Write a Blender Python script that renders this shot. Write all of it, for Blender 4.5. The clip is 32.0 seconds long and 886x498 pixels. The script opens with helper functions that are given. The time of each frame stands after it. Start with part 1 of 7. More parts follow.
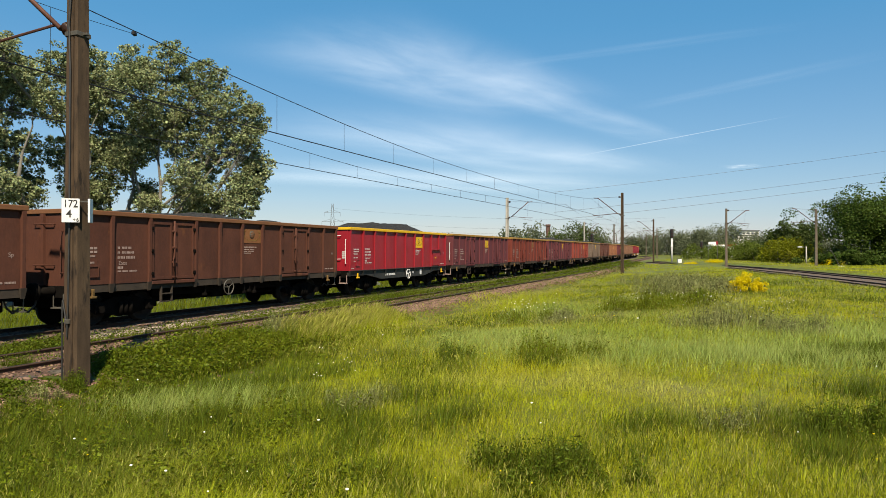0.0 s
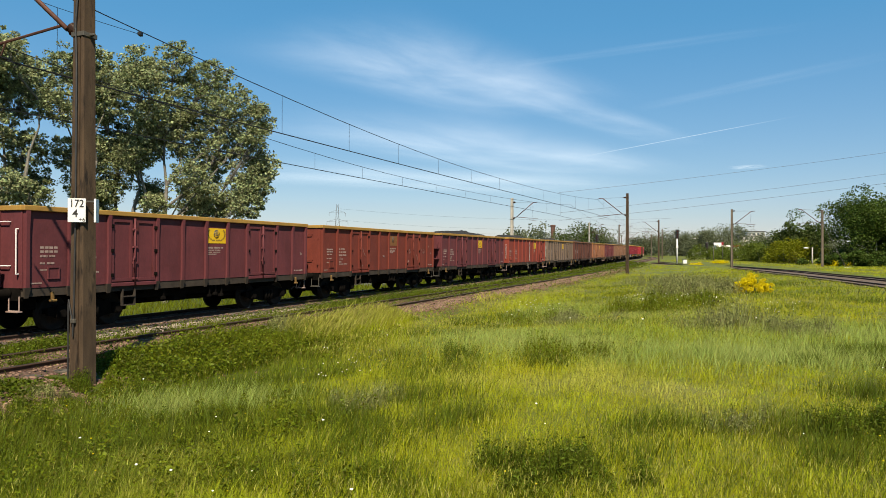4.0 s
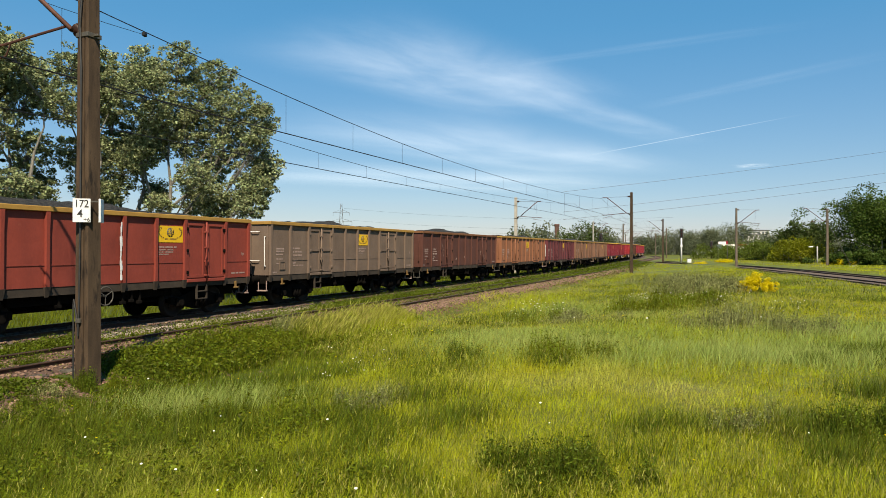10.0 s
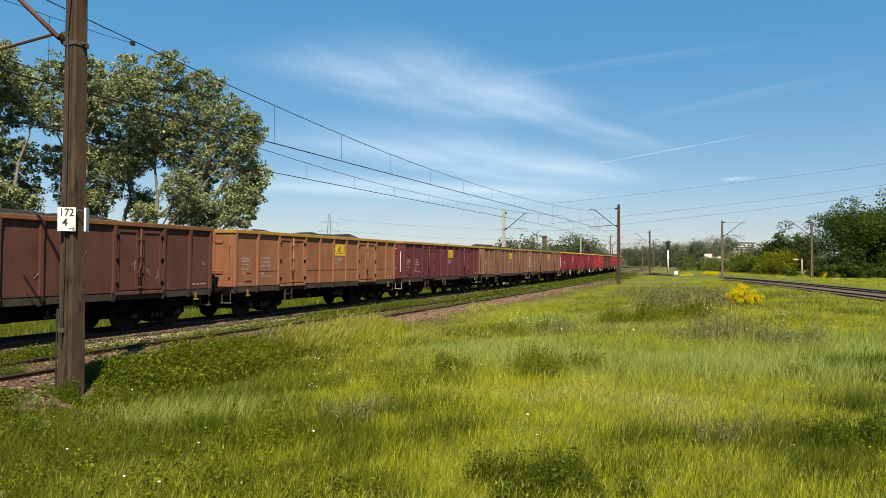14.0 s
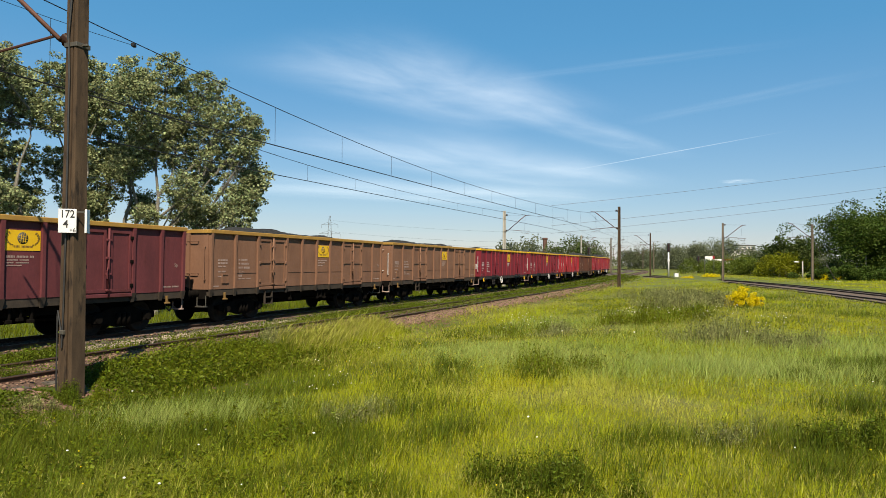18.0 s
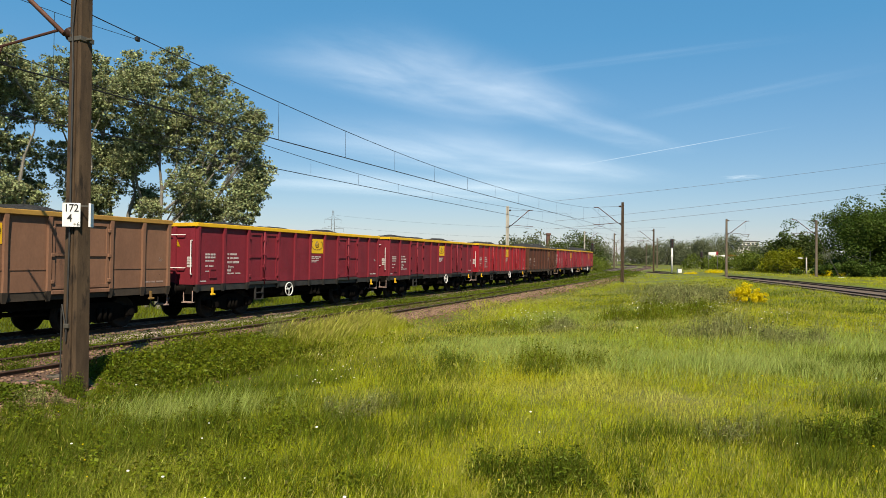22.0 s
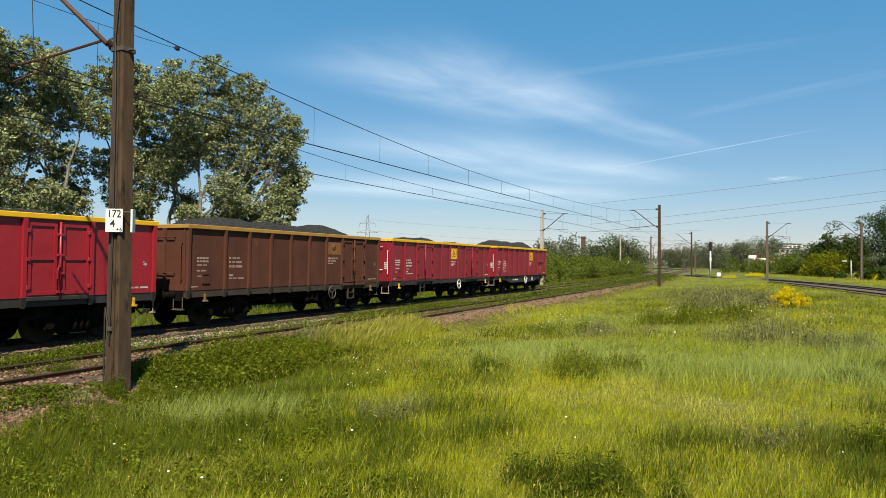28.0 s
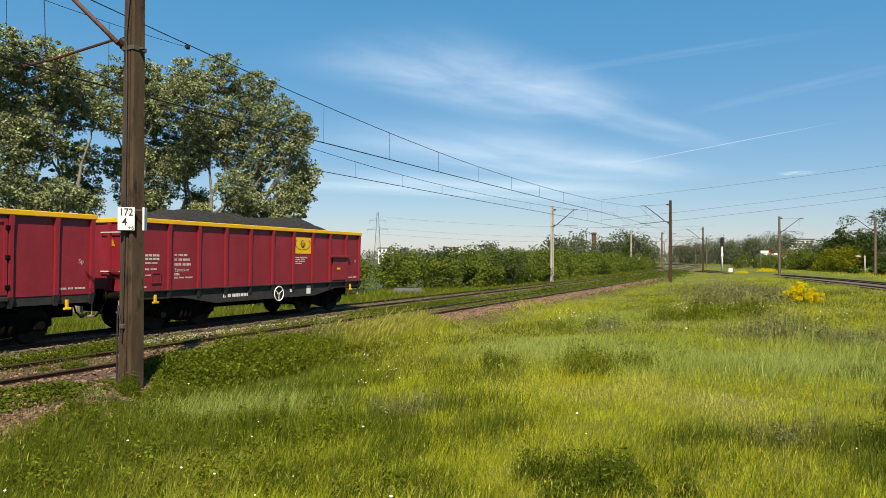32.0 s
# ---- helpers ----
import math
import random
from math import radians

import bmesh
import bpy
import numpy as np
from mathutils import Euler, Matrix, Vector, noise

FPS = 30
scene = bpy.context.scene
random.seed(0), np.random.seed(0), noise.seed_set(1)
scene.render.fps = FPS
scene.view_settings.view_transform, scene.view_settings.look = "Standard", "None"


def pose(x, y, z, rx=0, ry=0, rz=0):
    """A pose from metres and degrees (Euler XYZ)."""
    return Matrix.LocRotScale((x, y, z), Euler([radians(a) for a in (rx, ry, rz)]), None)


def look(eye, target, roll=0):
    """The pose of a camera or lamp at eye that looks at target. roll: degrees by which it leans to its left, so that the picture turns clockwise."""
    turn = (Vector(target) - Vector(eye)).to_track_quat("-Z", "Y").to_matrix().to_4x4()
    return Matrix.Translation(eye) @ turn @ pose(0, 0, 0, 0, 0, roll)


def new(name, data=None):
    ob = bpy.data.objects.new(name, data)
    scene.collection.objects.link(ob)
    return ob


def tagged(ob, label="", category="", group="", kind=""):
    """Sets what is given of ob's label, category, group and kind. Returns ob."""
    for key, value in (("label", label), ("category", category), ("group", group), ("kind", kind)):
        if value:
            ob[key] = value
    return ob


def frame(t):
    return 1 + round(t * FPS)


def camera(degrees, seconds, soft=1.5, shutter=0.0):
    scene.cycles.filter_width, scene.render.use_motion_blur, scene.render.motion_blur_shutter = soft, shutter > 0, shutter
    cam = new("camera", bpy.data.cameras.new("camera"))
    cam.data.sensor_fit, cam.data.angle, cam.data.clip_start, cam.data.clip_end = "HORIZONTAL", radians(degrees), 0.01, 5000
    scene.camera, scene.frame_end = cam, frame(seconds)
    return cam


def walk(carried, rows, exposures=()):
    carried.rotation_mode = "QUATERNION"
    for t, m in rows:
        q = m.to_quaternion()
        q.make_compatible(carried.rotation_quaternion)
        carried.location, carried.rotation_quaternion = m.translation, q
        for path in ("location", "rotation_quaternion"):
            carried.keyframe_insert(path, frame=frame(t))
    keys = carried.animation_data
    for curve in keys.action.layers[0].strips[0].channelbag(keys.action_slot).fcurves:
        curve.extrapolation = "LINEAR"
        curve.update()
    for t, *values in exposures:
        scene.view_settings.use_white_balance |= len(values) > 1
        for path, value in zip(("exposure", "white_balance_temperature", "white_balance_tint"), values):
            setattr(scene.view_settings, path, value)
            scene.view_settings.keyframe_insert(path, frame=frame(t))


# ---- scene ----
EYE = 2.105
cam = camera(65.03, 32.0, soft=0.6)
walk(cam, [
    (0, pose(0, 0, EYE, 90.169, -0.066, -0.000)),
    (0.5, pose(0, 0, EYE, 90.238, -0.051, 0.182)),
    (1, pose(0, 0, EYE, 90.168, -0.206, 0.132)),
    (1.5, pose(0, 0, EYE, 90.169, -0.066, -0.000)),
    (2, pose(0, 0, EYE, 90.206, -0.271, 0.055)),
    (2.5, pose(0, 0, EYE, 90.282, -0.232, 0.202)),
    (3, pose(0, 0, EYE, 90.206, -0.167, 0.266)),
    (3.5, pose(0, 0, EYE, 90.250, -0.150, 0.387)),
    (5.5, pose(0, 0, EYE, 89.896, -0.194, 0.371)),
    (6, pose(0, 0, EYE, 90.000, -0.040, 0.318)),
    (6.5, pose(0, 0, EYE, 90.034, -0.019, 0.245)),
    (7, pose(0, 0, EYE, 89.830, -0.111, 0.323)),
    (7.5, pose(0, 0, EYE, 89.765, -0.141, 0.423)),
    (8, pose(0, 0, EYE, 89.916, -0.053, 0.593)),
    (8.5, pose(0, 0, EYE, 90.051, -0.132, 0.565)),
    (9, pose(0, 0, EYE, 90.033, -0.083, 0.441)),
    (9.5, pose(0, 0, EYE, 90.200, 0.119, 0.505)),
    (10, pose(0, 0, EYE, 90.146, -0.070, 0.709)),
    (10.5, pose(0, 0, EYE, 90.164, -0.349, 0.572)),
    (11, pose(0, 0, EYE, 90.008, -0.356, 0.506)),
    (11.5, pose(0, 0, EYE, 89.826, -0.460, 0.383)),
    (12, pose(0, 0, EYE, 89.735, -0.356, 0.498)),
    (12.5, pose(0, 0, EYE, 90.343, -0.146, 0.446)),
    (13, pose(0, 0, EYE, 90.836, -0.233, 0.285)),
    (13.5, pose(0, 0, EYE, 90.996, -0.178, -0.122)),
    (14, pose(0, 0, EYE, 91.050, -0.341, -0.286)),
    (14.5, pose(0, 0, EYE, 91.113, -0.077, -0.541)),
    (16.5, pose(0, 0, EYE, 91.127, -0.477, -0.420)),
    (17, pose(0, 0, EYE, 91.363, -0.485, -0.460)),
    (17.5, pose(0, 0, EYE, 91.412, -0.381, -0.347)),
    (18, pose(0, 0, EYE, 91.219, -0.418, -0.246)),
    (18.5, pose(0, 0, EYE, 91.005, -0.525, -0.089)),
    (19, pose(0, 0, EYE, 90.781, -0.668, 0.060)),
    (19.5, pose(0, 0, EYE, 90.773, -0.280, -0.083)),
    (20, pose(0, 0, EYE, 90.725, -0.322, -0.153)),
    (20.5, pose(0, 0, EYE, 90.697, -0.521, -0.265)),
    (21, pose(0, 0, EYE, 90.776, -0.520, -0.292)),
    (21.5, pose(0, 0, EYE, 90.804, -0.533, -0.184)),
    (22, pose(0, 0, EYE, 90.811, -0.591, 0.006)),
    (22.5, pose(0, 0, EYE, 90.815, -0.481, 0.051)),
    (23, pose(0, 0, EYE, 90.781, -0.403, 0.016)),
    (23.5, pose(0, 0, EYE, 90.872, -0.353, 0.213)),
    (24, pose(0, 0, EYE, 90.732, -0.384, 0.387)),
    (24.5, pose(0, 0, EYE, 90.528, -0.383, 0.410)),
    (25, pose(0, 0, EYE, 90.474, -0.501, 0.686)),
    (25.5, pose(0, 0, EYE, 90.533, -0.578, 0.961)),
    (27.5, pose(0, 0, EYE, 91.146, -0.497, 2.619)),
    (28, pose(0, 0, EYE, 91.096, -0.477, 2.821)),
    (28.5, pose(0, 0, EYE, 90.827, -0.346, 2.872)),
    (29, pose(0, 0, EYE, 90.494, -0.258, 3.114)),
    (29.5, pose(0, 0, EYE, 90.525, -0.018, 3.427)),
    (30, pose(0, 0, EYE, 90.336, 0.212, 3.787)),
    (30.5, pose(0, 0, EYE, 90.436, 0.042, 4.146)),
    (31, pose(0, 0, EYE, 90.726, -0.271, 4.088)),
    (31.5, pose(0, 0, EYE, 90.883, -0.417, 3.853)),
    (32, pose(0, 0, EYE, 90.822, -0.246, 3.656)),
], exposures=((0.0, 1.0, 7200, 10), (32.0, 1.0, 7200, 10)))

# ---- light ----
SUN_EL, SUN_AZ = 51.0, 169.0          # azimuth clockwise from +y
world = bpy.data.worlds.new("sky")
scene.world = world
world.use_nodes = True
wn = world.node_tree
sky = wn.nodes.new("ShaderNodeTexSky")
sky.sky_type = "NISHITA"
sky.sun_disc = False
sky.sun_elevation = radians(SUN_EL)
sky.sun_rotation = radians(SUN_AZ)
sky.altitude, sky.air_density, sky.dust_density, sky.ozone_density = 0, 1.0, 0.2, 1.5
tone = wn.nodes.new("ShaderNodeHueSaturation")
tone.inputs["Hue"].default_value, tone.inputs["Saturation"].default_value, tone.inputs["Value"].default_value = 0.488, 1.3, 1.04
wn.links.new(sky.outputs[0], tone.inputs["Color"])
haze = wn.nodes.new("ShaderNodeMix")
haze.data_type = "RGBA"
haze.inputs[0].default_value = 0.42
lift = wn.nodes.new("ShaderNodeTexCoord")
split = wn.nodes.new("ShaderNodeSeparateXYZ")
rise = wn.nodes.new("ShaderNodeMapRange")
rise.inputs[1].default_value, rise.inputs[2].default_value = 0.0, 0.30
air = wn.nodes.new("ShaderNodeMix")       # pale air over the horizon, clear blue above
air.data_type = "RGBA"
air.inputs[6].default_value, air.inputs[7].default_value = (2.8, 4.35, 8.7, 1), (0.75, 4.15, 9.2, 1)
wn.links.new(lift.outputs["Generated"], split.inputs[0])
wn.links.new(split.outputs[2], rise.inputs[0])
wn.links.new(rise.outputs[0], air.inputs[0])
wn.links.new(air.outputs[2], haze.inputs[7])
wn.links.new(tone.outputs[0], haze.inputs[6])
wn.links.new(haze.outputs[2], wn.nodes["Background"].inputs[0])
wn.nodes["Background"].inputs[1].default_value = 0.051
sun = new("sun", bpy.data.lights.new("sun", "SUN"))
sun.data.energy, sun.data.angle, sun.data.color = 5.0, radians(0.55), (1.0, 0.92, 0.78)
sd = Vector((math.sin(radians(SUN_AZ)) * math.cos(radians(SUN_EL)), math.cos(radians(SUN_AZ)) * math.cos(radians(SUN_EL)), math.sin(radians(SUN_EL))))
sun.matrix_world = look(sd * 100, (0, 0, 0))


# ---- materials ----
def surface(name, a, b, scale=3.0, rough=0.7, metal=0.0, bump=0.2, fine=40.0, stain=None, stain_scale=1.2, stain_at=0.58, jitter=0.0, spec=0.3, coat=0.0, trans=0.0, stretch=(1, 1, 1), island=0.0, bumpdist=0.01, streak=None, dents=0.0):
    """Two colours mixed by coarse and fine noise, optional stains, grain relief, per-object or per-island jitter."""
    m = bpy.data.materials.new(name)
    m.use_nodes = True
    n, l = m.node_tree.nodes, m.node_tree.links
    bs = n["Principled BSDF"]
    tc = n.new("ShaderNodeTexCoord")
    mp = n.new("ShaderNodeMapping")
    mp.inputs["Scale"].default_value = stretch
    l.new(tc.outputs["Object"], mp.inputs[0])
    n1 = n.new("ShaderNodeTexNoise")
    n1.inputs["Scale"].default_value, n1.inputs["Detail"].default_value = scale, 6
    n2 = n.new("ShaderNodeTexNoise")
    n2.inputs["Scale"].default_value, n2.inputs["Detail"].default_value = fine, 4
    for k in (n1, n2):
        l.new(mp.outputs[0], k.inputs["Vector"])
    add = n.new("ShaderNodeMath")
    add.operation = "MULTIPLY_ADD"
    l.new(n2.outputs[0], add.inputs[0])
    add.inputs[1].default_value = 0.6
    l.new(n1.outputs[0], add.inputs[2])
    rr = n.new("ShaderNodeMapRange")
    rr.inputs[1].default_value, rr.inputs[2].default_value = 0.55, 1.05
    l.new(add.outputs[0], rr.inputs[0])
    mix = n.new("ShaderNodeMix")
    mix.data_type = "RGBA"
    l.new(rr.outputs[0], mix.inputs[0])
    mix.inputs[6].default_value, mix.inputs[7].default_value = (*a, 1), (*b, 1)
    out = mix.outputs[2]
    if stain:
        n3 = n.new("ShaderNodeTexNoise")
        n3.inputs["Scale"].default_value, n3.inputs["Detail"].default_value, n3.inputs["Roughness"].default_value = stain_scale, 9, 0.68
        l.new(mp.outputs[0], n3.inputs["Vector"])
        r3 = n.new("ShaderNodeMapRange")
        r3.inputs[1].default_value, r3.inputs[2].default_value = stain_at, stain_at + 0.12
        l.new(n3.outputs[0], r3.inputs[0])
        m3 = n.new("ShaderNodeMix")
        m3.data_type = "RGBA"
        l.new(r3.outputs[0], m3.inputs[0])
        l.new(out, m3.inputs[6])
        m3.inputs[7].default_value = (*stain, 1)
        out = m3.outputs[2]
    if streak:
        # rain-washed vertical runs of grime
        mv = n.new("ShaderNodeMapping")
        mv.inputs["Scale"].default_value = (2.6, 2.6, 0.45)
        l.new(tc.outputs["Object"], mv.inputs[0])
        n4 = n.new("ShaderNodeTexNoise")
        n4.inputs["Scale"].default_value, n4.inputs["Detail"].default_value, n4.inputs["Roughness"].default_value = 1.6, 7, 0.7
        l.new(mv.outputs[0], n4.inputs["Vector"])
        r4 = n.new("ShaderNodeMapRange")
        r4.inputs[1].default_value, r4.inputs[2].default_value, r4.inputs[4].default_value = 0.46, 0.80, 0.3
        l.new(n4.outputs[0], r4.inputs[0])
        m4 = n.new("ShaderNodeMix")
        m4.data_type = "RGBA"
        l.new(r4.outputs[0], m4.inputs[0])
        l.new(out, m4.inputs[6])
        m4.inputs[7].default_value = (*streak, 1)
        n5 = n.new("ShaderNodeTexNoise")
        n5.inputs["Scale"].default_value, n5.inputs["Detail"].default_value, n5.inputs["Roughness"].default_value = 7.0, 8, 0.75
        l.new(tc.outputs["Object"], n5.inputs["Vector"])
        r5 = n.new("ShaderNodeMapRange")
        r5.inputs[1].default_value, r5.inputs[2].default_value = 0.66, 0.72
        l.new(n5.outputs[0], r5.inputs[0])
        m5 = n.new("ShaderNodeMix")
        m5.data_type = "RGBA"
        l.new(r5.outputs[0], m5.inputs[0])
        l.new(m4.outputs[2], m5.inputs[6])
        m5.inputs[7].default_value = (0.075, 0.030, 0.016, 1)
        out = m5.outputs[2]
    if jitter or island:
        hs = n.new("ShaderNodeHueSaturation")
        src = n.new("ShaderNodeNewGeometry").outputs["Random Per Island"] if island else n.new("ShaderNodeObjectInfo").outputs["Random"]
        amt = island or jitter
        mr = n.new("ShaderNodeMapRange")
        mr.inputs[3].default_value, mr.inputs[4].default_value = 1 - amt, 1 + amt
        l.new(src, mr.inputs[0])
        l.new(mr.outputs[0], hs.inputs["Value"])
        mh = n.new("ShaderNodeMapRange")
        mh.inputs[3].default_value, mh.inputs[4].default_value = 0.5 - amt * 0.05, 0.5 + amt * 0.05
        l.new(src, mh.inputs[0])
        l.new(mh.outputs[0], hs.inputs["Hue"])
        l.new(out, hs.inputs["Color"])
        out = hs.outputs[0]
    l.new(out, bs.inputs["Base Color"])
    bs.inputs["Roughness"].default_value, bs.inputs["Metallic"].default_value = rough, metal
    bs.inputs["Specular IOR Level"].default_value = spec
    if coat:
        bs.inputs["Coat Weight"].default_value = coat
    if bump:
        bp = n.new("ShaderNodeBump")
        bp.inputs["Strength"].default_value, bp.inputs["Distance"].default_value = bump, bumpdist
        l.new(add.outputs[0], bp.inputs["Height"])
        if dents:
            nd = n.new("ShaderNodeTexNoise")
            nd.inputs["Scale"].default_value, nd.inputs["Detail"].default_value = 1.7, 2
            l.new(tc.outputs["Object"], nd.inputs["Vector"])
            bd = n.new("ShaderNodeBump")
            bd.inputs["Strength"].default_value, bd.inputs["Distance"].default_value = dents, 0.06
            l.new(nd.outputs[0], bd.inputs["Height"])
            l.new(bd.outputs[0], bp.inputs["Normal"])
        l.new(bp.outputs[0], bs.inputs["Normal"])
    if trans:
        tr = n.new("ShaderNodeBsdfTranslucent")
        l.new(out, tr.inputs[0])
        ms = n.new("ShaderNodeMixShader")
        ms.inputs[0].default_value = trans
        l.new(bs.outputs[0], ms.inputs[1])
        l.new(tr.outputs[0], ms.inputs[2])
        l.new(ms.outputs[0], n["Material Output"].inputs[0])
    return m


# grimy underframe and wheels, near-black: shade beneath the wagons is put into the colour
M_DARK = surface("shaded_underframe_grime", (0.0025, 0.002, 0.0017), (0.007, 0.006, 0.005), 4, 1.0, 0, 0.3, spec=0.05)
M_SOLE = surface("black_frame_paint", (0.012, 0.013, 0.014), (0.03, 0.028, 0.025), 3, 0.6, 0, 0.15)
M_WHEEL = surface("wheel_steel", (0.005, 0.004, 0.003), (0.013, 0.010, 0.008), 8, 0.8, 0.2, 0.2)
M_WHITE = surface("white_paint", (0.60, 0.60, 0.60), (0.50, 0.49, 0.48), 6, 0.5, 0, 0.05)
M_YELLOW = surface("yellow_paint", (0.56, 0.34, 0.012), (0.46, 0.26, 0.012), 3, 0.5, 0, 0.08)
M_SIGNYEL = surface("sign_yellow", (0.58, 0.36, 0.012), (0.50, 0.30, 0.012), 4, 0.5, 0, 0.03)
M_OCHRE = surface("ochre_rim_paint", (0.291, 0.171, 0.0351), (0.221, 0.118, 0.0276), 3, 0.65, 0, 0.15)
M_RUSTRIM = surface("rusty_rim_paint", (0.15, 0.0652, 0.0251), (0.11, 0.0451, 0.0201), 3, 0.75, 0, 0.2)
M_COAL = surface("coal", (0.010, 0.010, 0.010), (0.038, 0.037, 0.035), 9, 0.85, 0, 1.0, 55, bumpdist=0.05, spec=0.12)
M_EMBLEM = surface("emblem_blue_grey", (0.035, 0.04, 0.042), (0.06, 0.05, 0.03), 6, 0.6, 0, 0)
M_LETTER = surface("faded_white_lettering", (0.2904, 0.2178, 0.1914), (0.1848, 0.1254, 0.1056), 7, 0.6, 0, 0)
M_MARK = surface("white_lettering", (0.42, 0.39, 0.38), (0.30, 0.27, 0.26), 7, 0.6, 0, 0)
M_WREATH = surface("brown_emblem_print", (0.16, 0.09, 0.02), (0.11, 0.065, 0.02), 6, 0.6, 0, 0)
M_RAIL = surface("rusty_rail_steel", (0.038, 0.021, 0.014), (0.075, 0.040, 0.026), 9, 0.8, 0.2, 0.3)
M_RAILTOP = surface("worn_rail_head", (0.0351, 0.0251, 0.0201), (0.0752, 0.0602, 0.0502), 12, 0.45, 0.6, 0.1)
M_SLEEPER = surface("weathered_sleeper", (0.0351, 0.0291, 0.0226), (0.0702, 0.0577, 0.0451), 5, 0.9, 0, 0.5, jitter=0.2)
M_STONE = surface("ballast_stone", (0.070, 0.037, 0.026), (0.195, 0.120, 0.084), 6, 0.9, 0, 0.5, island=0.35)
M_PALESTONE = surface("pale_ballast_stone", (0.152, 0.11, 0.0836), (0.319, 0.258, 0.213), 6, 0.9, 0, 0.5, island=0.45)
M_CONC = surface("weathered_concrete", (0.028, 0.017, 0.0092), (0.070, 0.0445, 0.025), 2.2, 0.92, 0, 0.8, 60, stain=(0.012, 0.0075, 0.0045), stain_scale=2.5, stain_at=0.52, stretch=(3, 3, 0.6), bumpdist=0.008)
M_CONC2 = surface("pale_concrete", (0.27, 0.25, 0.215), (0.36, 0.34, 0.30), 2, 0.92, 0, 0.4)
M_STEEL = surface("grey_green_steel", (0.0502, 0.0502, 0.0451), (0.0903, 0.0803, 0.0652), 5, 0.6, 0.3, 0.2)
M_ARM = surface("rusty_arm_tube", (0.0552, 0.0226, 0.015), (0.1, 0.0426, 0.0276), 6, 0.7, 0.2, 0.2)
M_WIRE = surface("dark_wire", (0.015, 0.0161, 0.0176), (0.0251, 0.0251, 0.0251), 6, 0.5, 0.5, 0)
M_CERAM = surface("brown_porcelain", (0.0176, 0.01, 0.00702), (0.0301, 0.015, 0.01), 6, 0.25, 0, 0)
M_BLACK = surface("black_enamel", (0.015, 0.015, 0.015), (0.03, 0.03, 0.03), 6, 0.5, 0, 0)
M_BARK = surface("poplar_bark", (0.0803, 0.0727, 0.0602), (0.181, 0.171, 0.145), 2.5, 0.9, 0, 0.8, 20, stretch=(1, 1, 0.4), bumpdist=0.03)
M_LAMP_RED = surface("signal_red_lens", (0.0502, 0.00602, 0.00502), (0.0702, 0.00752, 0.00502), 5, 0.2, 0, 0)


def leafmat(name, a, b, trans=0.35, island=0.35, scale=0.35):
    return surface(name, a, b, scale, 0.5, 0, 0, 3.0, island=island, trans=trans, spec=0.10)


M_POPLAR = leafmat("poplar_leaves", (0.090, 0.112, 0.042), (0.29, 0.31, 0.16), 0.28, 0.7)
M_BUSH = leafmat("bush_leaves", (0.075, 0.105, 0.012), (0.125, 0.155, 0.024), 0.4, 0.22)
M_BUSHD = leafmat("dark_bush_leaves", (0.0376, 0.0577, 0.011), (0.0652, 0.0878, 0.0226), 0.35)
# distant leaves paler and greyer, aerial haze mixed into their colour
M_FAR = leafmat("hazed_far_leaves", (0.085, 0.100, 0.050), (0.125, 0.140, 0.080), 0.45, 0.15)
M_MAPLE = leafmat("maple_leaves", (0.0326, 0.0602, 0.00803), (0.0677, 0.1, 0.0176), 0.35)
M_GOLD = leafmat("yellow_green_leaves", (0.13, 0.145, 0.00602), (0.171, 0.171, 0.01), 0.4)
M_GREYWEED = leafmat("grey_weed_leaves", (0.125, 0.135, 0.042), (0.235, 0.23, 0.09), 0.35, 0.6)
M_BLUEGRASS = leafmat("blue_green_grass", (0.185, 0.245, 0.045), (0.27, 0.31, 0.085), 0.35)
M_WEED = leafmat("fresh_weed_leaves", (0.0853, 0.108, 0.00602), (0.135, 0.15, 0.01), 0.4, 0.5)
M_LUSH = leafmat("lush_weed_leaves", (0.056, 0.078, 0.005), (0.102, 0.126, 0.012), 0.4, 0.5)
M_SOLEDUST = surface("dusty_frame_paint", (0.0201, 0.015, 0.011), (0.0401, 0.0301, 0.0216), 3, 0.85, 0, 0.2)
M_FADED = surface("faded_plate", (0.181, 0.0752, 0.0251), (0.14, 0.0552, 0.0201), 4, 0.7, 0, 0.05)
M_OLDHOOK = surface("old_hook_paint", (0.15, 0.0903, 0.0251), (0.1, 0.0552, 0.0176), 6, 0.7, 0, 0.1)
M_PETAL = surface("white_petals", (0.8, 0.8, 0.76), (0.72, 0.72, 0.66), 9, 0.6, 0, 0)
M_STRAW = leafmat("pale_grass_heads", (0.236, 0.228, 0.038), (0.327, 0.304, 0.076), 0.35, 0.35)
M_BLOOM = leafmat("yellow_blossom", (0.56, 0.46, 0.008), (0.50, 0.39, 0.008), 0.3, 0.2)


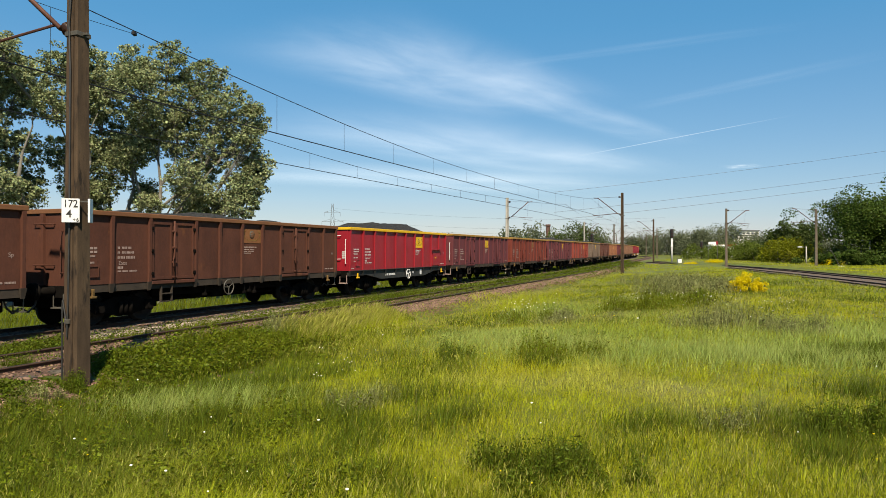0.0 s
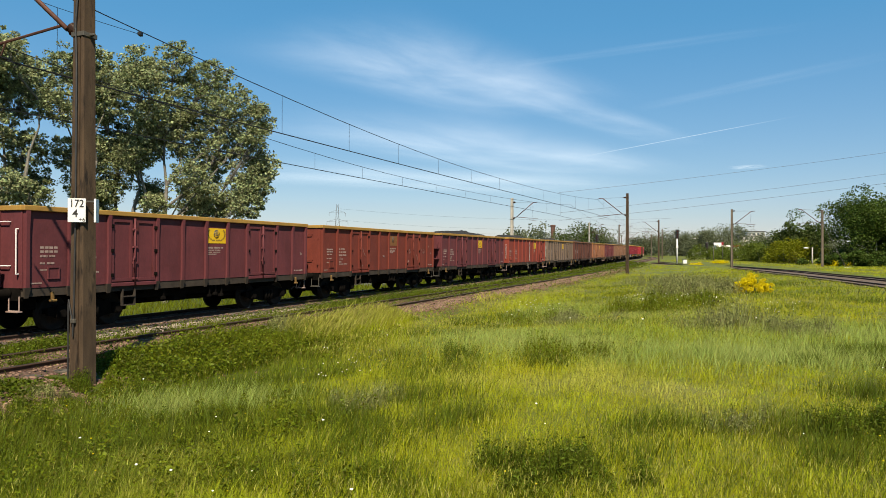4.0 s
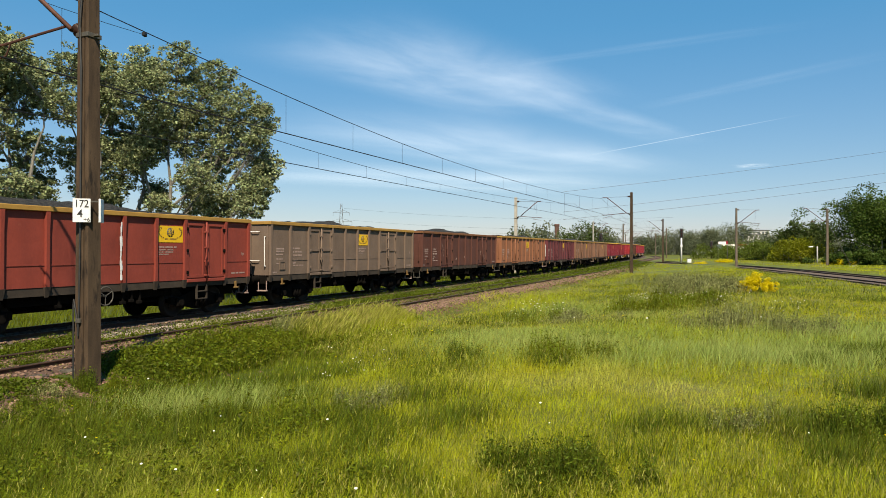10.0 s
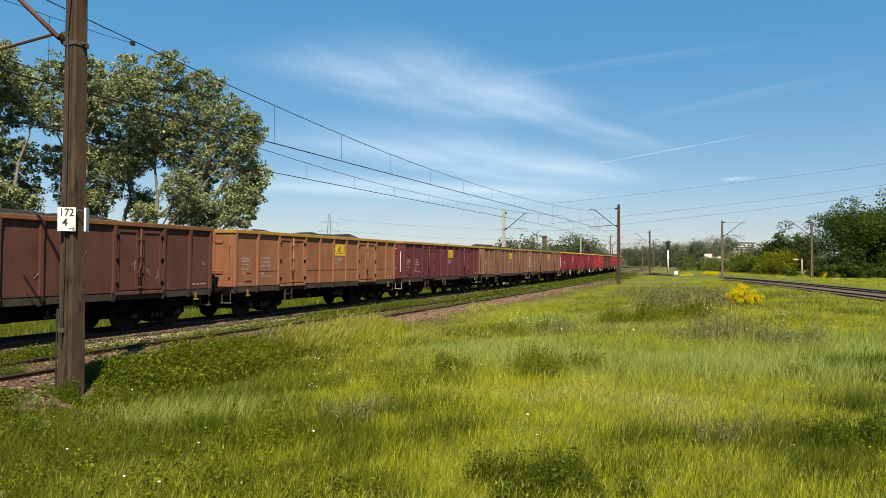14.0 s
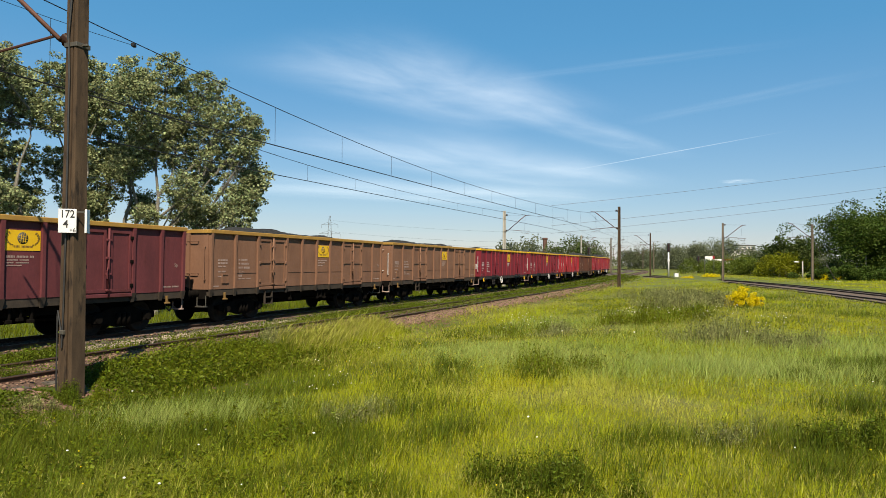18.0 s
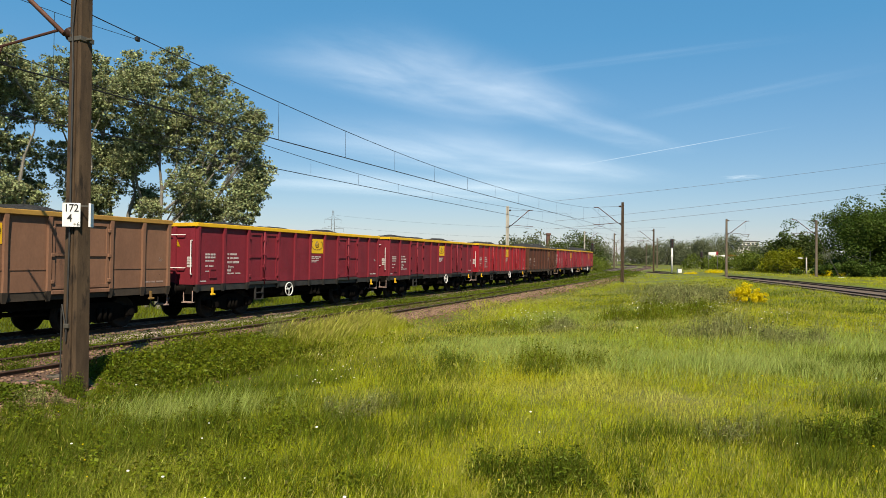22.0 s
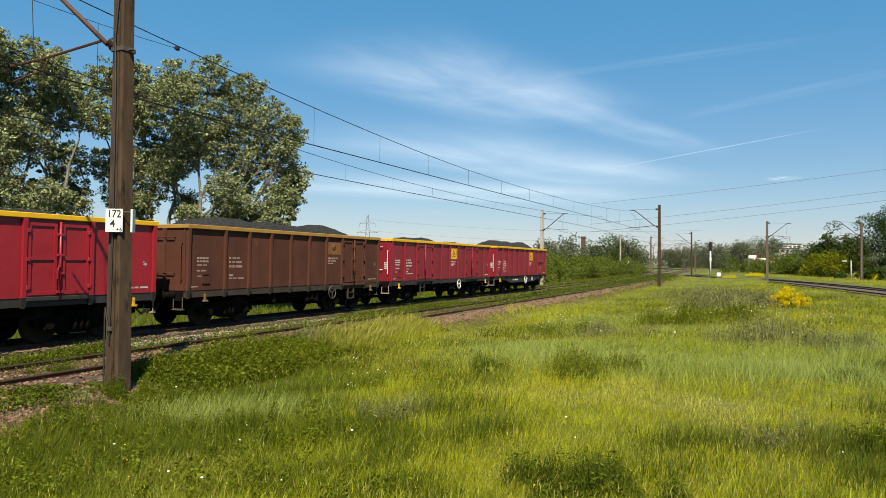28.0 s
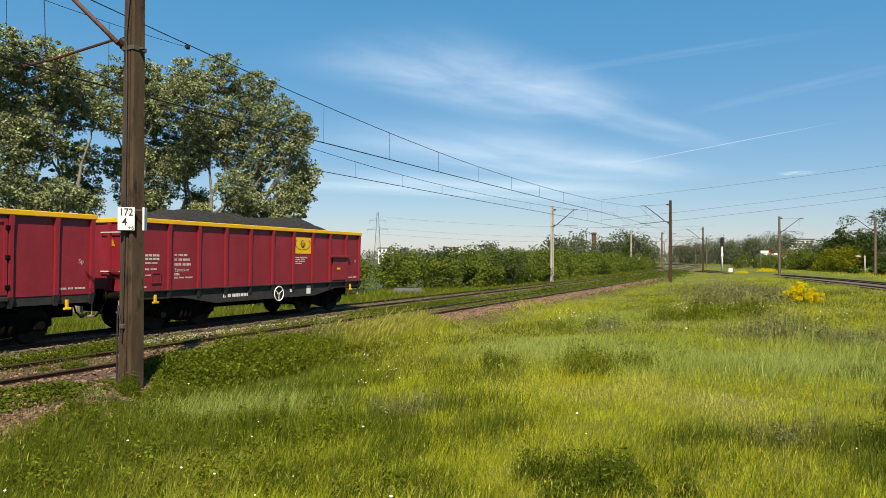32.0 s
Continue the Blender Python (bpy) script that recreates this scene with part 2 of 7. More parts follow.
def grassmat(name, base, warm, pale, trans=0.35):
    """Field colour that drifts in broad patches from fresh green to yellow and to pale straw."""
    m = bpy.data.materials.new(name)
    m.use_nodes = True
    n, l = m.node_tree.nodes, m.node_tree.links
    bs = n["Principled BSDF"]
    tc = n.new("ShaderNodeTexCoord")
    col = None
    for k, (c, sc, lo, hi) in enumerate(((warm, 0.11, 0.42, 0.66), (pale, 0.33, 0.56, 0.74), (tuple(v * 0.5 for v in base), 0.42, 0.52, 0.68), (tuple(v * 1.25 for v in base), 1.3, 0.55, 0.7))):
        nz = n.new("ShaderNodeTexNoise")
        nz.inputs["Scale"].default_value, nz.inputs["Detail"].default_value = sc, 4
        mp = n.new("ShaderNodeMapping")
        mp.inputs["Location"].default_value = (13.7 * k, 5.1 * k, 0)
        mp.inputs["Scale"].default_value = (1, 1, 0)
        l.new(tc.outputs["Object"], mp.inputs[0])
        l.new(mp.outputs[0], nz.inputs["Vector"])
        r = n.new("ShaderNodeMapRange")
        r.inputs[1].default_value, r.inputs[2].default_value = lo, hi
        l.new(nz.outputs[0], r.inputs[0])
        mx = n.new("ShaderNodeMix")
        mx.data_type = "RGBA"
        l.new(r.outputs[0], mx.inputs[0])
        if col is None:
            mx.inputs[6].default_value = (*base, 1)
        else:
            l.new(col, mx.inputs[6])
        mx.inputs[7].default_value = (*c, 1)
        col = mx.outputs[2]
    # darker, greener sward towards the mast
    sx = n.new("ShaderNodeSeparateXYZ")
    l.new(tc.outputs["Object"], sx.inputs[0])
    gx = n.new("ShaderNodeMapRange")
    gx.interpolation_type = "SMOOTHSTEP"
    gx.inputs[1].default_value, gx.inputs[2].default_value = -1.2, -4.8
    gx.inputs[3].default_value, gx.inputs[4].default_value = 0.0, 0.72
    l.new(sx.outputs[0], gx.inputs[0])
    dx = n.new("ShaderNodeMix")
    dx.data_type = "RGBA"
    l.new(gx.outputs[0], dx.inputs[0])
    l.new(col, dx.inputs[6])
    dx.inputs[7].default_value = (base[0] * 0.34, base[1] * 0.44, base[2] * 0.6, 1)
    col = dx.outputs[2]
    hs = n.new("ShaderNodeHueSaturation")
    geo = n.new("ShaderNodeNewGeometry")
    for sock, lo, hi in (("Value", 0.72, 1.32), ("Hue", 0.488, 0.512)):
        mr = n.new("ShaderNodeMapRange")
        mr.inputs[3].default_value, mr.inputs[4].default_value = lo, hi
        l.new(geo.outputs["Random Per Island"], mr.inputs[0])
        l.new(mr.outputs[0], hs.inputs[sock])
    l.new(col, hs.inputs["Color"])
    l.new(hs.outputs[0], bs.inputs["Base Color"])
    bs.inputs["Roughness"].default_value = 0.6
    bs.inputs["Specular IOR Level"].default_value = 0.12
    if trans:
        tr = n.new("ShaderNodeBsdfTranslucent")
        l.new(hs.outputs[0], tr.inputs[0])
        ms = n.new("ShaderNodeMixShader")
        ms.inputs[0].default_value = trans
        l.new(bs.outputs[0], ms.inputs[1])
        l.new(tr.outputs[0], ms.inputs[2])
        l.new(ms.outputs[0], n["Material Output"].inputs[0])
    return m


G1, G2, G3 = (0.250, 0.280, 0.014), (0.315, 0.305, 0.014), (0.41, 0.395, 0.0988)
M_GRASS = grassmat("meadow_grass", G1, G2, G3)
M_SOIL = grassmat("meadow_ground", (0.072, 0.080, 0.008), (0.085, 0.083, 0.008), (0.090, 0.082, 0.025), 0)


# ---- mesh helpers ----
def part(name, bm, material, parent=None, label="", m=None):
    """Links a bmesh (or a finished mesh) as one object under a thing."""
    if isinstance(bm, bpy.types.Mesh):
        me = bm
    else:
        me = bpy.data.meshes.new(name)
        bm.to_mesh(me)
        bm.free()
        for mt in (material if isinstance(material, (list, tuple)) else [material]):
            me.materials.append(mt)
    ob = new(name, me)
    if parent:
        ob.parent = parent
    if m is not None:
        ob.matrix_basis = m
    if label:
        ob["label"] = label
    return ob


def box(bm, x0, x1, y0, y1, z0, z1, bev=0.0, mi=0):
    vs = [bm.verts.new(p) for p in ((x0, y0, z0), (x1, y0, z0), (x1, y1, z0), (x0, y1, z0), (x0, y0, z1), (x1, y0, z1), (x1, y1, z1), (x0, y1, z1))]
    fs = [bm.faces.new([vs[i] for i in q]) for q in ((0, 3, 2, 1), (4, 5, 6, 7), (0, 1, 5, 4), (1, 2, 6, 5), (2, 3, 7, 6), (3, 0, 4, 7))]
    for f in fs:
        f.material_index = mi
    if bev:
        bmesh.ops.bevel(bm, geom=list({e for f in fs for e in f.edges}), offset=bev, segments=1, affect="EDGES")
    return bm


def tube(bm, a, b, r, r2=None, seg=8, caps=True, mi=0):
    """A round bar from a to b."""
    a, b = Vector(a), Vector(b)
    r2 = r if r2 is None else r2
    w = (b - a).normalized()
    u = w.orthogonal().normalized()
    v = w.cross(u)
    ring = []
    for p, rad in ((a, r), (b, r2)):
        ring.append([bm.verts.new(p + rad * (math.cos(2 * math.pi * i / seg) * u + math.sin(2 * math.pi * i / seg) * v)) for i in range(seg)])
    for i in range(seg):
        f = bm.faces.new((ring[0][i], ring[0][(i + 1) % seg], ring[1][(i + 1) % seg], ring[1][i]))
        f.material_index = mi
        f.smooth = seg > 6
    if caps:
        for rg in (ring[0][::-1], ring[1]):
            bm.faces.new(rg).material_index = mi
    return bm


def pipe(bm, pts, r, seg=6):
    for a, b in zip(pts[:-1], pts[1:]):
        tube(bm, a, b, r, seg=seg)
    return bm


def lathe(bm, prof, axis="z", seg=16, at=(0, 0, 0), mi=0):
    """Turns (radius, height) pairs round an axis."""
    rings = []
    for r, h in prof:
        ring = []
        for i in range(seg):
            c, s = r * math.cos(2 * math.pi * i / seg), r * math.sin(2 * math.pi * i / seg)
            p = {"z": (c, s, h), "x": (h, c, s), "y": (s, h, c)}[axis]
            ring.append(bm.verts.new(Vector(p) + Vector(at)))
        rings.append(ring)
    for a, b in zip(rings[:-1], rings[1:]):
        for i in range(seg):
            f = bm.faces.new((a[i], a[(i + 1) % seg], b[(i + 1) % seg], b[i]))
            f.smooth, f.material_index = True, mi
    for rg in (rings[0][::-1], rings[-1]):
        bm.faces.new(rg).material_index = mi
    return bm


def arrays(name, verts, faces, material, per=4, smooth=False):
    """A mesh from numpy arrays of vertices and equal-sided faces."""
    me = bpy.data.meshes.new(name)
    nf = len(faces)
    me.vertices.add(len(verts))
    me.vertices.foreach_set("co", np.asarray(verts, np.float32).ravel())
    me.loops.add(nf * per)
    me.loops.foreach_set("vertex_index", np.asarray(faces, np.int32).ravel())
    me.polygons.add(nf)
    me.polygons.foreach_set("loop_start", np.arange(nf, dtype=np.int32) * per)
    if smooth:
        me.polygons.foreach_set("use_smooth", np.ones(nf, bool))
    me.materials.append(material)
    me.update(calc_edges=True)
    me.validate()
    return me


def text_mesh(name, body, size, material, parent, m, label="", bold=0.0):
    cu = bpy.data.curves.new(name, "FONT")
    cu.body, cu.size, cu.align_x, cu.align_y = body, size, "CENTER", "CENTER"
    cu.extrude, cu.offset = 0.001, size * bold
    tmp = bpy.data.objects.new("tmp", cu)
    scene.collection.objects.link(tmp)
    me = bpy.data.meshes.new_from_object(tmp.evaluated_get(bpy.context.evaluated_depsgraph_get()))
    bpy.data.objects.remove(tmp)
    me.materials.clear()
    me.materials.append(material)
    return part(name, me, None, parent, label, m)


# ---- the line of the tracks ----
K_AT = (0, 15, 30, 45, 60, 80, 100, 130, 160, 200, 260, 340)
K_VAL = (-0.00023, 0.00037, 0.00020, -0.00067, -0.00123, -0.00093, -0.00003, 0.00040, -0.00047, -0.00192, -0.00346, -0.0050)
LINE_S = np.arange(-6.0, 330.0, 0.5)
_k = np.interp(LINE_S, K_AT, K_VAL)
LINE_H = 0.37575 + np.concatenate([[0], np.cumsum((_k[1:] + _k[:-1]) / 2 * 0.5)])
_h = (LINE_H[1:] + LINE_H[:-1]) / 2
LINE_X = -8.709 + np.concatenate([[0], np.cumsum(np.sin(_h) * 0.5)])
LINE_Y = 12.478 + np.concatenate([[0], np.cumsum(np.cos(_h) * 0.5)])
SPACING = 4.40


def rise(s):
    """Railhead height along the line: it climbs gently in the distance."""
    s = np.clip(np.asarray(s, float), 0, 150) + 0 * s
    return 1.7e-5 * s * s


def line_at(s, left=0.0):
    """Plan point, heading and height on the line, offset to the left."""
    s = np.asarray(s, float)
    sc = np.clip(s, LINE_S[0], LINE_S[-1])
    h = np.interp(sc, LINE_S, LINE_H)
    x = np.interp(sc, LINE_S, LINE_X) + (s - sc) * np.sin(h) - left * np.cos(h)
    y = np.interp(sc, LINE_S, LINE_Y) + (s - sc) * np.cos(h) + left * np.sin(h)
    return x, y, h, rise(sc)


TRAIN_S = np.arange(-330.0, 330.0, 0.5)
TX, TY, _, TZ = line_at(TRAIN_S, SPACING)
TRAIN_ARC = np.concatenate([[0], np.cumsum(np.hypot(np.diff(TX), np.diff(TY)))])
TRAIN_ARC = TRAIN_ARC - np.interp(-6.0, TRAIN_S, TRAIN_ARC)


def on_train_line(a):
    return Vector((np.interp(a, TRAIN_ARC, TX), np.interp(a, TRAIN_ARC, TY), np.interp(a, TRAIN_ARC, TZ)))


# the second line, beyond the field
R_AT = ((31.5, 45.0), (26.0, 30.0), (18.0, 5.0), (39.2, 80.5), (43.3, 101.7), (46.0, 125.0), (48.0, 170.0), (52.0, 230.0), (55.0, 300.0))
R_AT = tuple(sorted(R_AT, key=lambda p: p[1]))


def right_at(y, right=0.0):
    ys = np.array([p[1] * 0.845 for p in R_AT])
    xs = np.array([p[0] * 0.845 for p in R_AT])
    f = lambda v: np.interp(v, ys, xs)
    g = lambda v: (f(v - 8) + f(v) + f(v + 8)) / 3
    h = np.arctan2(g(y + 2) - g(y - 2), 4.0)
    return g(y) + right * np.cos(h), y - right * np.sin(h), h


def line_coords(x, y):
    """For plan points: arc length along the near track and distance to its right."""
    x, y = np.asarray(x, float), np.asarray(y, float)
    S = np.arange(-330.0, 330.0, 2.0)
    px, py, ph, _ = line_at(S)
    bs, bd = np.zeros_like(x), np.full_like(x, 1e9)
    out = np.zeros_like(x)
    for i0 in range(0, x.size, 4000):
        xs, ys = x.ravel()[i0:i0 + 4000, None], y.ravel()[i0:i0 + 4000, None]
        d2 = (xs - px) ** 2 + (ys - py) ** 2
        i = d2.argmin(1)
        dx, dy = xs[:, 0] - px[i], ys[:, 0] - py[i]
        bs.ravel()[i0:i0 + 4000] = S[i] + dx * np.sin(ph[i]) + dy * np.cos(ph[i])
        out.ravel()[i0:i0 + 4000] = dx * np.cos(ph[i]) - dy * np.sin(ph[i])
    return bs, out


def bumps(x, y):
    return 0.06 * np.sin(x * 0.55 + 1.3 * np.sin(y * 0.23)) + 0.05 * np.sin(y * 0.71 + 0.9 * np.sin(x * 0.31)) + 0.025 * np.sin(x * 1.9 + y * 1.3)


def ground_z(x, y):
    x, y = np.asarray(x, float), np.asarray(y, float)
    s, d = line_coords(x, y)
    base = rise(np.clip(s, 0, 150)) * 1.0
    d_at = (-60, -14, -10, -6.7, -6.1, -2.6, -2.2, -1.8, 1.5, 1.9, 2.6, 5.0, 9.0, 14.0, 40.0)
    z_at = (-1.3, -1.0, -0.95, -0.42, -0.22, -0.22, -0.30, -0.20, -0.20, -0.24, -0.45, -0.42, -0.2, 0.05, -0.05)
    z = np.interp(d, d_at, z_at)
    soft = np.clip((np.abs(d + 2.2) - 5.0) / 3.0, 0, 1)
    rx, _, _ = right_at(np.clip(y, 0, 300))
    dr = x - rx - 2.0
    bed = np.clip(1 - (np.abs(dr) - 3.6) / 1.2, 0, 1) * (d > 14)
    z = z + base + bumps(x, y) * soft * (1 - bed)
    return z * (1 - bed) + bed * (-0.18 + base * 0)


# ---- ground ----
def build_ground():
    def axis(lo, hi, near, step0, grow):
        v, st, out = near, step0, [near]
        while v < hi:
            v += st
            st *= grow
            out.append(v)
        v, st, neg = near, step0, []
        while v > lo:
            v -= st
            st *= grow
            neg.append(v)
        return np.array(neg[::-1] + out)
    xs, ys = axis(-4500, 4500, 0, 0.55, 1.035), axis(-4500, 4800, 14, 0.55, 1.035)
    X, Y = np.meshgrid(xs, ys)
    far = np.hypot(X, Y - 14)
    Z = np.where(far < 900, ground_z(X, Y), -1.0)
    V = np.stack([X, Y, Z], -1).reshape(-1, 3)
    nx, ny = len(xs), len(ys)
    i = np.arange((ny - 1) * (nx - 1))
    a = i // (nx - 1) * nx + i % (nx - 1)
    F = np.stack([a, a + 1, a + nx + 1, a + nx], 1)
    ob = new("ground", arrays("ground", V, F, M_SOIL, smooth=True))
    return tagged(ob, "green meadow ground with tall grass beside the railway", "ground", kind="structure")


build_ground()


# ---- tracks ----
RAIL_PROF = ((-0.065, -0.17), (0.065, -0.17), (0.065, -0.155), (0.012, -0.135), (0.012, -0.045), (0.035, -0.03), (0.035, -0.003), (0.028, 0.0), (-0.028, 0.0), (-0.035, -0.003), (-0.035, -0.03), (-0.012, -0.045), (-0.012, -0.135), (-0.065, -0.155))


def sweep_rail(name, pts, heads, zs, parent):
    n = len(RAIL_PROF)
    V = []
    for (x, y), h, z in zip(pts, heads, zs):
        for u, w in RAIL_PROF:
            V.append((x + u * math.cos(h), y - u * math.sin(h), z + w))
    F = [(i * n + j, i * n + (j + 1) % n, (i + 1) * n + (j + 1) % n, (i + 1) * n + j) for i in range(len(pts) - 1) for j in range(n)]
    me = arrays(name, V, F, M_RAIL)
    me.materials.append(M_RAILTOP)
    top = np.zeros(len(F), np.int32)
    top.reshape(-1, n)[:, 6:9] = 1
    me.polygons.foreach_set("material_index", top)
    return part(name, me, None, parent)


def rock(seed=0, flat=0.6):
    rnd = random.Random(seed)
    bm = bmesh.new()
    bmesh.ops.create_icosphere(bm, subdivisions=1, radius=1)
    for v in bm.verts:
        v.co *= rnd.uniform(0.7, 1.15)
        v.co.z *= flat
    return bm


def scatter(name, protos, P, S, R, material, label="", category="", parent=None):
    """Joins many small stones or weeds, each a turned and scaled copy of a small shape, into one object of kind stuff."""
    Vs, Fs, off = [], [], 0
    rng = np.random.default_rng(5)
    pick = rng.integers(0, len(protos), len(P))
    for k, (pv, pf) in enumerate(protos):
        idx = np.nonzero(pick == k)[0]
        if not len(idx):
            continue
        c, s = np.cos(R[idx])[:, None], np.sin(R[idx])[:, None]
        sc = S[idx][:, None]
        x = (pv[None, :, 0] * c - pv[None, :, 1] * s) * sc + P[idx, 0:1]
        y = (pv[None, :, 0] * s + pv[None, :, 1] * c) * sc + P[idx, 1:2]
        z = pv[None, :, 2] * sc + P[idx, 2:3]
        Vs.append(np.stack([x, y, z], -1).reshape(-1, 3))
        Fs.append((pf[None] + (np.arange(len(idx)) * len(pv))[:, None, None] + off).reshape(-1, pf.shape[1]))
        off += len(idx) * len(pv)
    me = arrays(name, np.concatenate(Vs), np.concatenate(Fs), material, per=Fs[0].shape[1])
    ob = new(name, me)
    if parent:
        ob.parent = parent
        ob["kind"] = "stuff"
        return ob
    return tagged(ob, label, category, kind="stuff")


def proto(bm):
    v = np.array([q.co[:] for q in bm.verts])
    f = np.array([[q.index for q in g.verts] for g in bm.faces])
    bm.free()
    return v, f


ROCKS = []
for _i in range(5):
    _b = rock(_i)
    _b.verts.index_update()
    ROCKS.append(proto(_b))


def build_track(name, label, getter, srange, sleepers):
    thing = tagged(new(name), label, "railway track", kind="structure")
    S = np.concatenate([np.arange(srange[0], -8, 6.0), np.arange(-8, 120, 1.0), np.arange(120, srange[1], 3.0)])
    for g in (-0.7525, 0.7525):
        X, Y, H, Z = getter(S, g)
        sweep_rail("rail", list(zip(X, Y)), H, Z, thing)
    bm = bmesh.new()
    box(bm, -1.3, 1.3, -0.12, 0.12, -0.30, -0.155, 0.01)
    me = bpy.data.meshes.new("sleeper")
    bm.to_mesh(me)
    bm.free()
    me.materials.append(M_SLEEPER)
    for s in np.arange(sleepers[0], sleepers[1], 0.65):
        X, Y, H, Z = getter(np.array([s]), 0.0)
        part("sleeper", me, None, thing, m=pose(X[0], Y[0], Z[0], 0, 0, -math.degrees(H[0])))
    return thing


build_track("near_track", "rusty rails on weathered sleepers, overgrown with weeds", lambda s, g: line_at(s, -g), (-260, 320), (-14, 70))
build_track("train_track", "railway track on pale ballast under the goods train", lambda s, g: line_at(s, SPACING - g), (-320, 320), (-14, 60))


def right_line(off):
    def f(s, g):
        X, Y, H = right_at(np.asarray(s, float), off + g)
        return X, Y, H, np.zeros(len(X))
    return f


build_track("side_track", "rusty track on brown ballast across the meadow", right_line(0.0), (-60, 290), (40, 42))
build_track("side_track_far", "second track of the line across the meadow", right_line(4.2), (-60, 290), (40, 42))


def build_ballast():
    rng = np.random.default_rng(11)
    n = 42000
    s = -12 + 105 * rng.random(n) ** 1.8
    zone = rng.random(n)
    d = np.where(zone < 0.20, rng.normal(-2.55, 0.35, n), np.where(zone < 0.45, rng.uniform(-5.6, -3.1, n), np.where(zone < 0.85, rng.uniform(-1.5, 1.5, n), 1.7 + np.abs(rng.normal(0, 0.6, n)))))
    x, y, h, z = line_at(s, -d)
    on_bed = (np.abs(d) < 1.15) | (np.abs(d + SPACING) < 1.25)
    P = np.stack([x, y, np.where(on_bed, -0.115 + rise(s), ground_z(x, y)) + 0.005], 1)
    ob = scatter("ballast", ROCKS, P, rng.uniform(0.016, 0.055, n), rng.uniform(0, 6.28, n), M_STONE, "loose grey-brown ballast stones along the tracks", "gravel")
    return ob


build_ballast()


def pale_shoulder():
    """Clean pale stones on the shoulder between the two tracks."""
    rng = np.random.default_rng(13)
    n = 22000
    s = -12 + 90 * rng.random(n) ** 1.7
    d = rng.normal(-2.75, 0.24, n)
    x, y, _, _ = line_at(s, -d)
    P = np.stack([x, y, ground_z(x, y) + 0.02], 1)
    scatter("pale_stones", ROCKS, P, rng.uniform(0.02, 0.06, n) * np.maximum(1, y / 22) ** 0.5, rng.uniform(0, 6.28, n), M_PALESTONE, "pale pinkish ballast stones on the shoulder between the tracks", "gravel")


pale_shoulder()


def brown_shoulder():
    """Rust-brown stones on the near edge of the near track."""
    rng = np.random.default_rng(14)
    n = 11000
    s = 3 + 75 * rng.random(n) ** 1.3
    d = rng.normal(1.42, 0.24, n)
    x, y, _, _ = line_at(s, -d)
    P = np.stack([x, y, ground_z(x, y) + np.clip(1.5 - d, 0, 0.5) * 0.2 + 0.015], 1)
    scatter("brown_stones", ROCKS, P, rng.uniform(0.02, 0.06, n) * np.maximum(1, y / 22) ** 0.5, rng.uniform(0, 6.28, n), M_STONE, "rust-brown ballast stones along the near rail", "gravel")


brown_shoulder()

BED = surface("ballast_bed", (0.042, 0.024, 0.017), (0.120, 0.072, 0.050), 14, 0.95, 0, 1.0, 60, stain=(0.0502, 0.0652, 0.01), stain_scale=0.8, stain_at=0.58, bumpdist=0.04)
BED_SIDE = surface("brown_ballast_bed", (0.058, 0.039, 0.028), (0.115, 0.082, 0.060), 6, 0.95, 0, 1.0, 40, stain=(0.0602, 0.0577, 0.0201), stain_scale=0.5, stain_at=0.56, bumpdist=0.04)
BED_CLEAN = surface("pale_ballast_bed", (0.055, 0.041, 0.032), (0.115, 0.092, 0.074), 14, 0.95, 0, 1.0, 60, stain=(0.0451, 0.0502, 0.0201), stain_scale=0.9, stain_at=0.60, bumpdist=0.04)


def build_bed(name, getter, srange, lo, hi, lift, material, label):
    S = np.arange(srange[0], srange[1], 1.0)
    U = np.linspace(lo, hi, 9)
    V = []
    for u in U:
        X, Y, H, Z = getter(S, u)
        edge = 0.18 if u in (U[0], U[-1]) else 0.0
        V.append(np.stack([X, Y, Z - 0.19 + lift - edge + 0.012 * np.sin(S * 2.1 + u * 9)], 1))
    V = np.stack(V, 1).reshape(-1, 3)
    m = len(U)
    F = np.array([(i * m + j, i * m + j + 1, (i + 1) * m + j + 1, (i + 1) * m + j) for i in range(len(S) - 1) for j in range(m - 1)])
    return tagged(new(name, arrays(name, V, F, material)), label, "ballast", kind="structure")


build_bed("ballast_bed", lambda s, g: line_at(s, -g), (-120, 320), -1.25, 1.25, 0.075, BED, "brown weedy ballast bed under the near track")
build_bed("ballast_bed_train", lambda s, g: line_at(s, SPACING - g), (-120, 320), -1.35, 1.35, 0.080, BED_CLEAN, "pale ballast bed under the train")
build_bed("ballast_bed_side", right_line(2.1), (-60, 290), -4.4, 4.4, 0.085, BED_SIDE, "brown ballast bed of the side line")


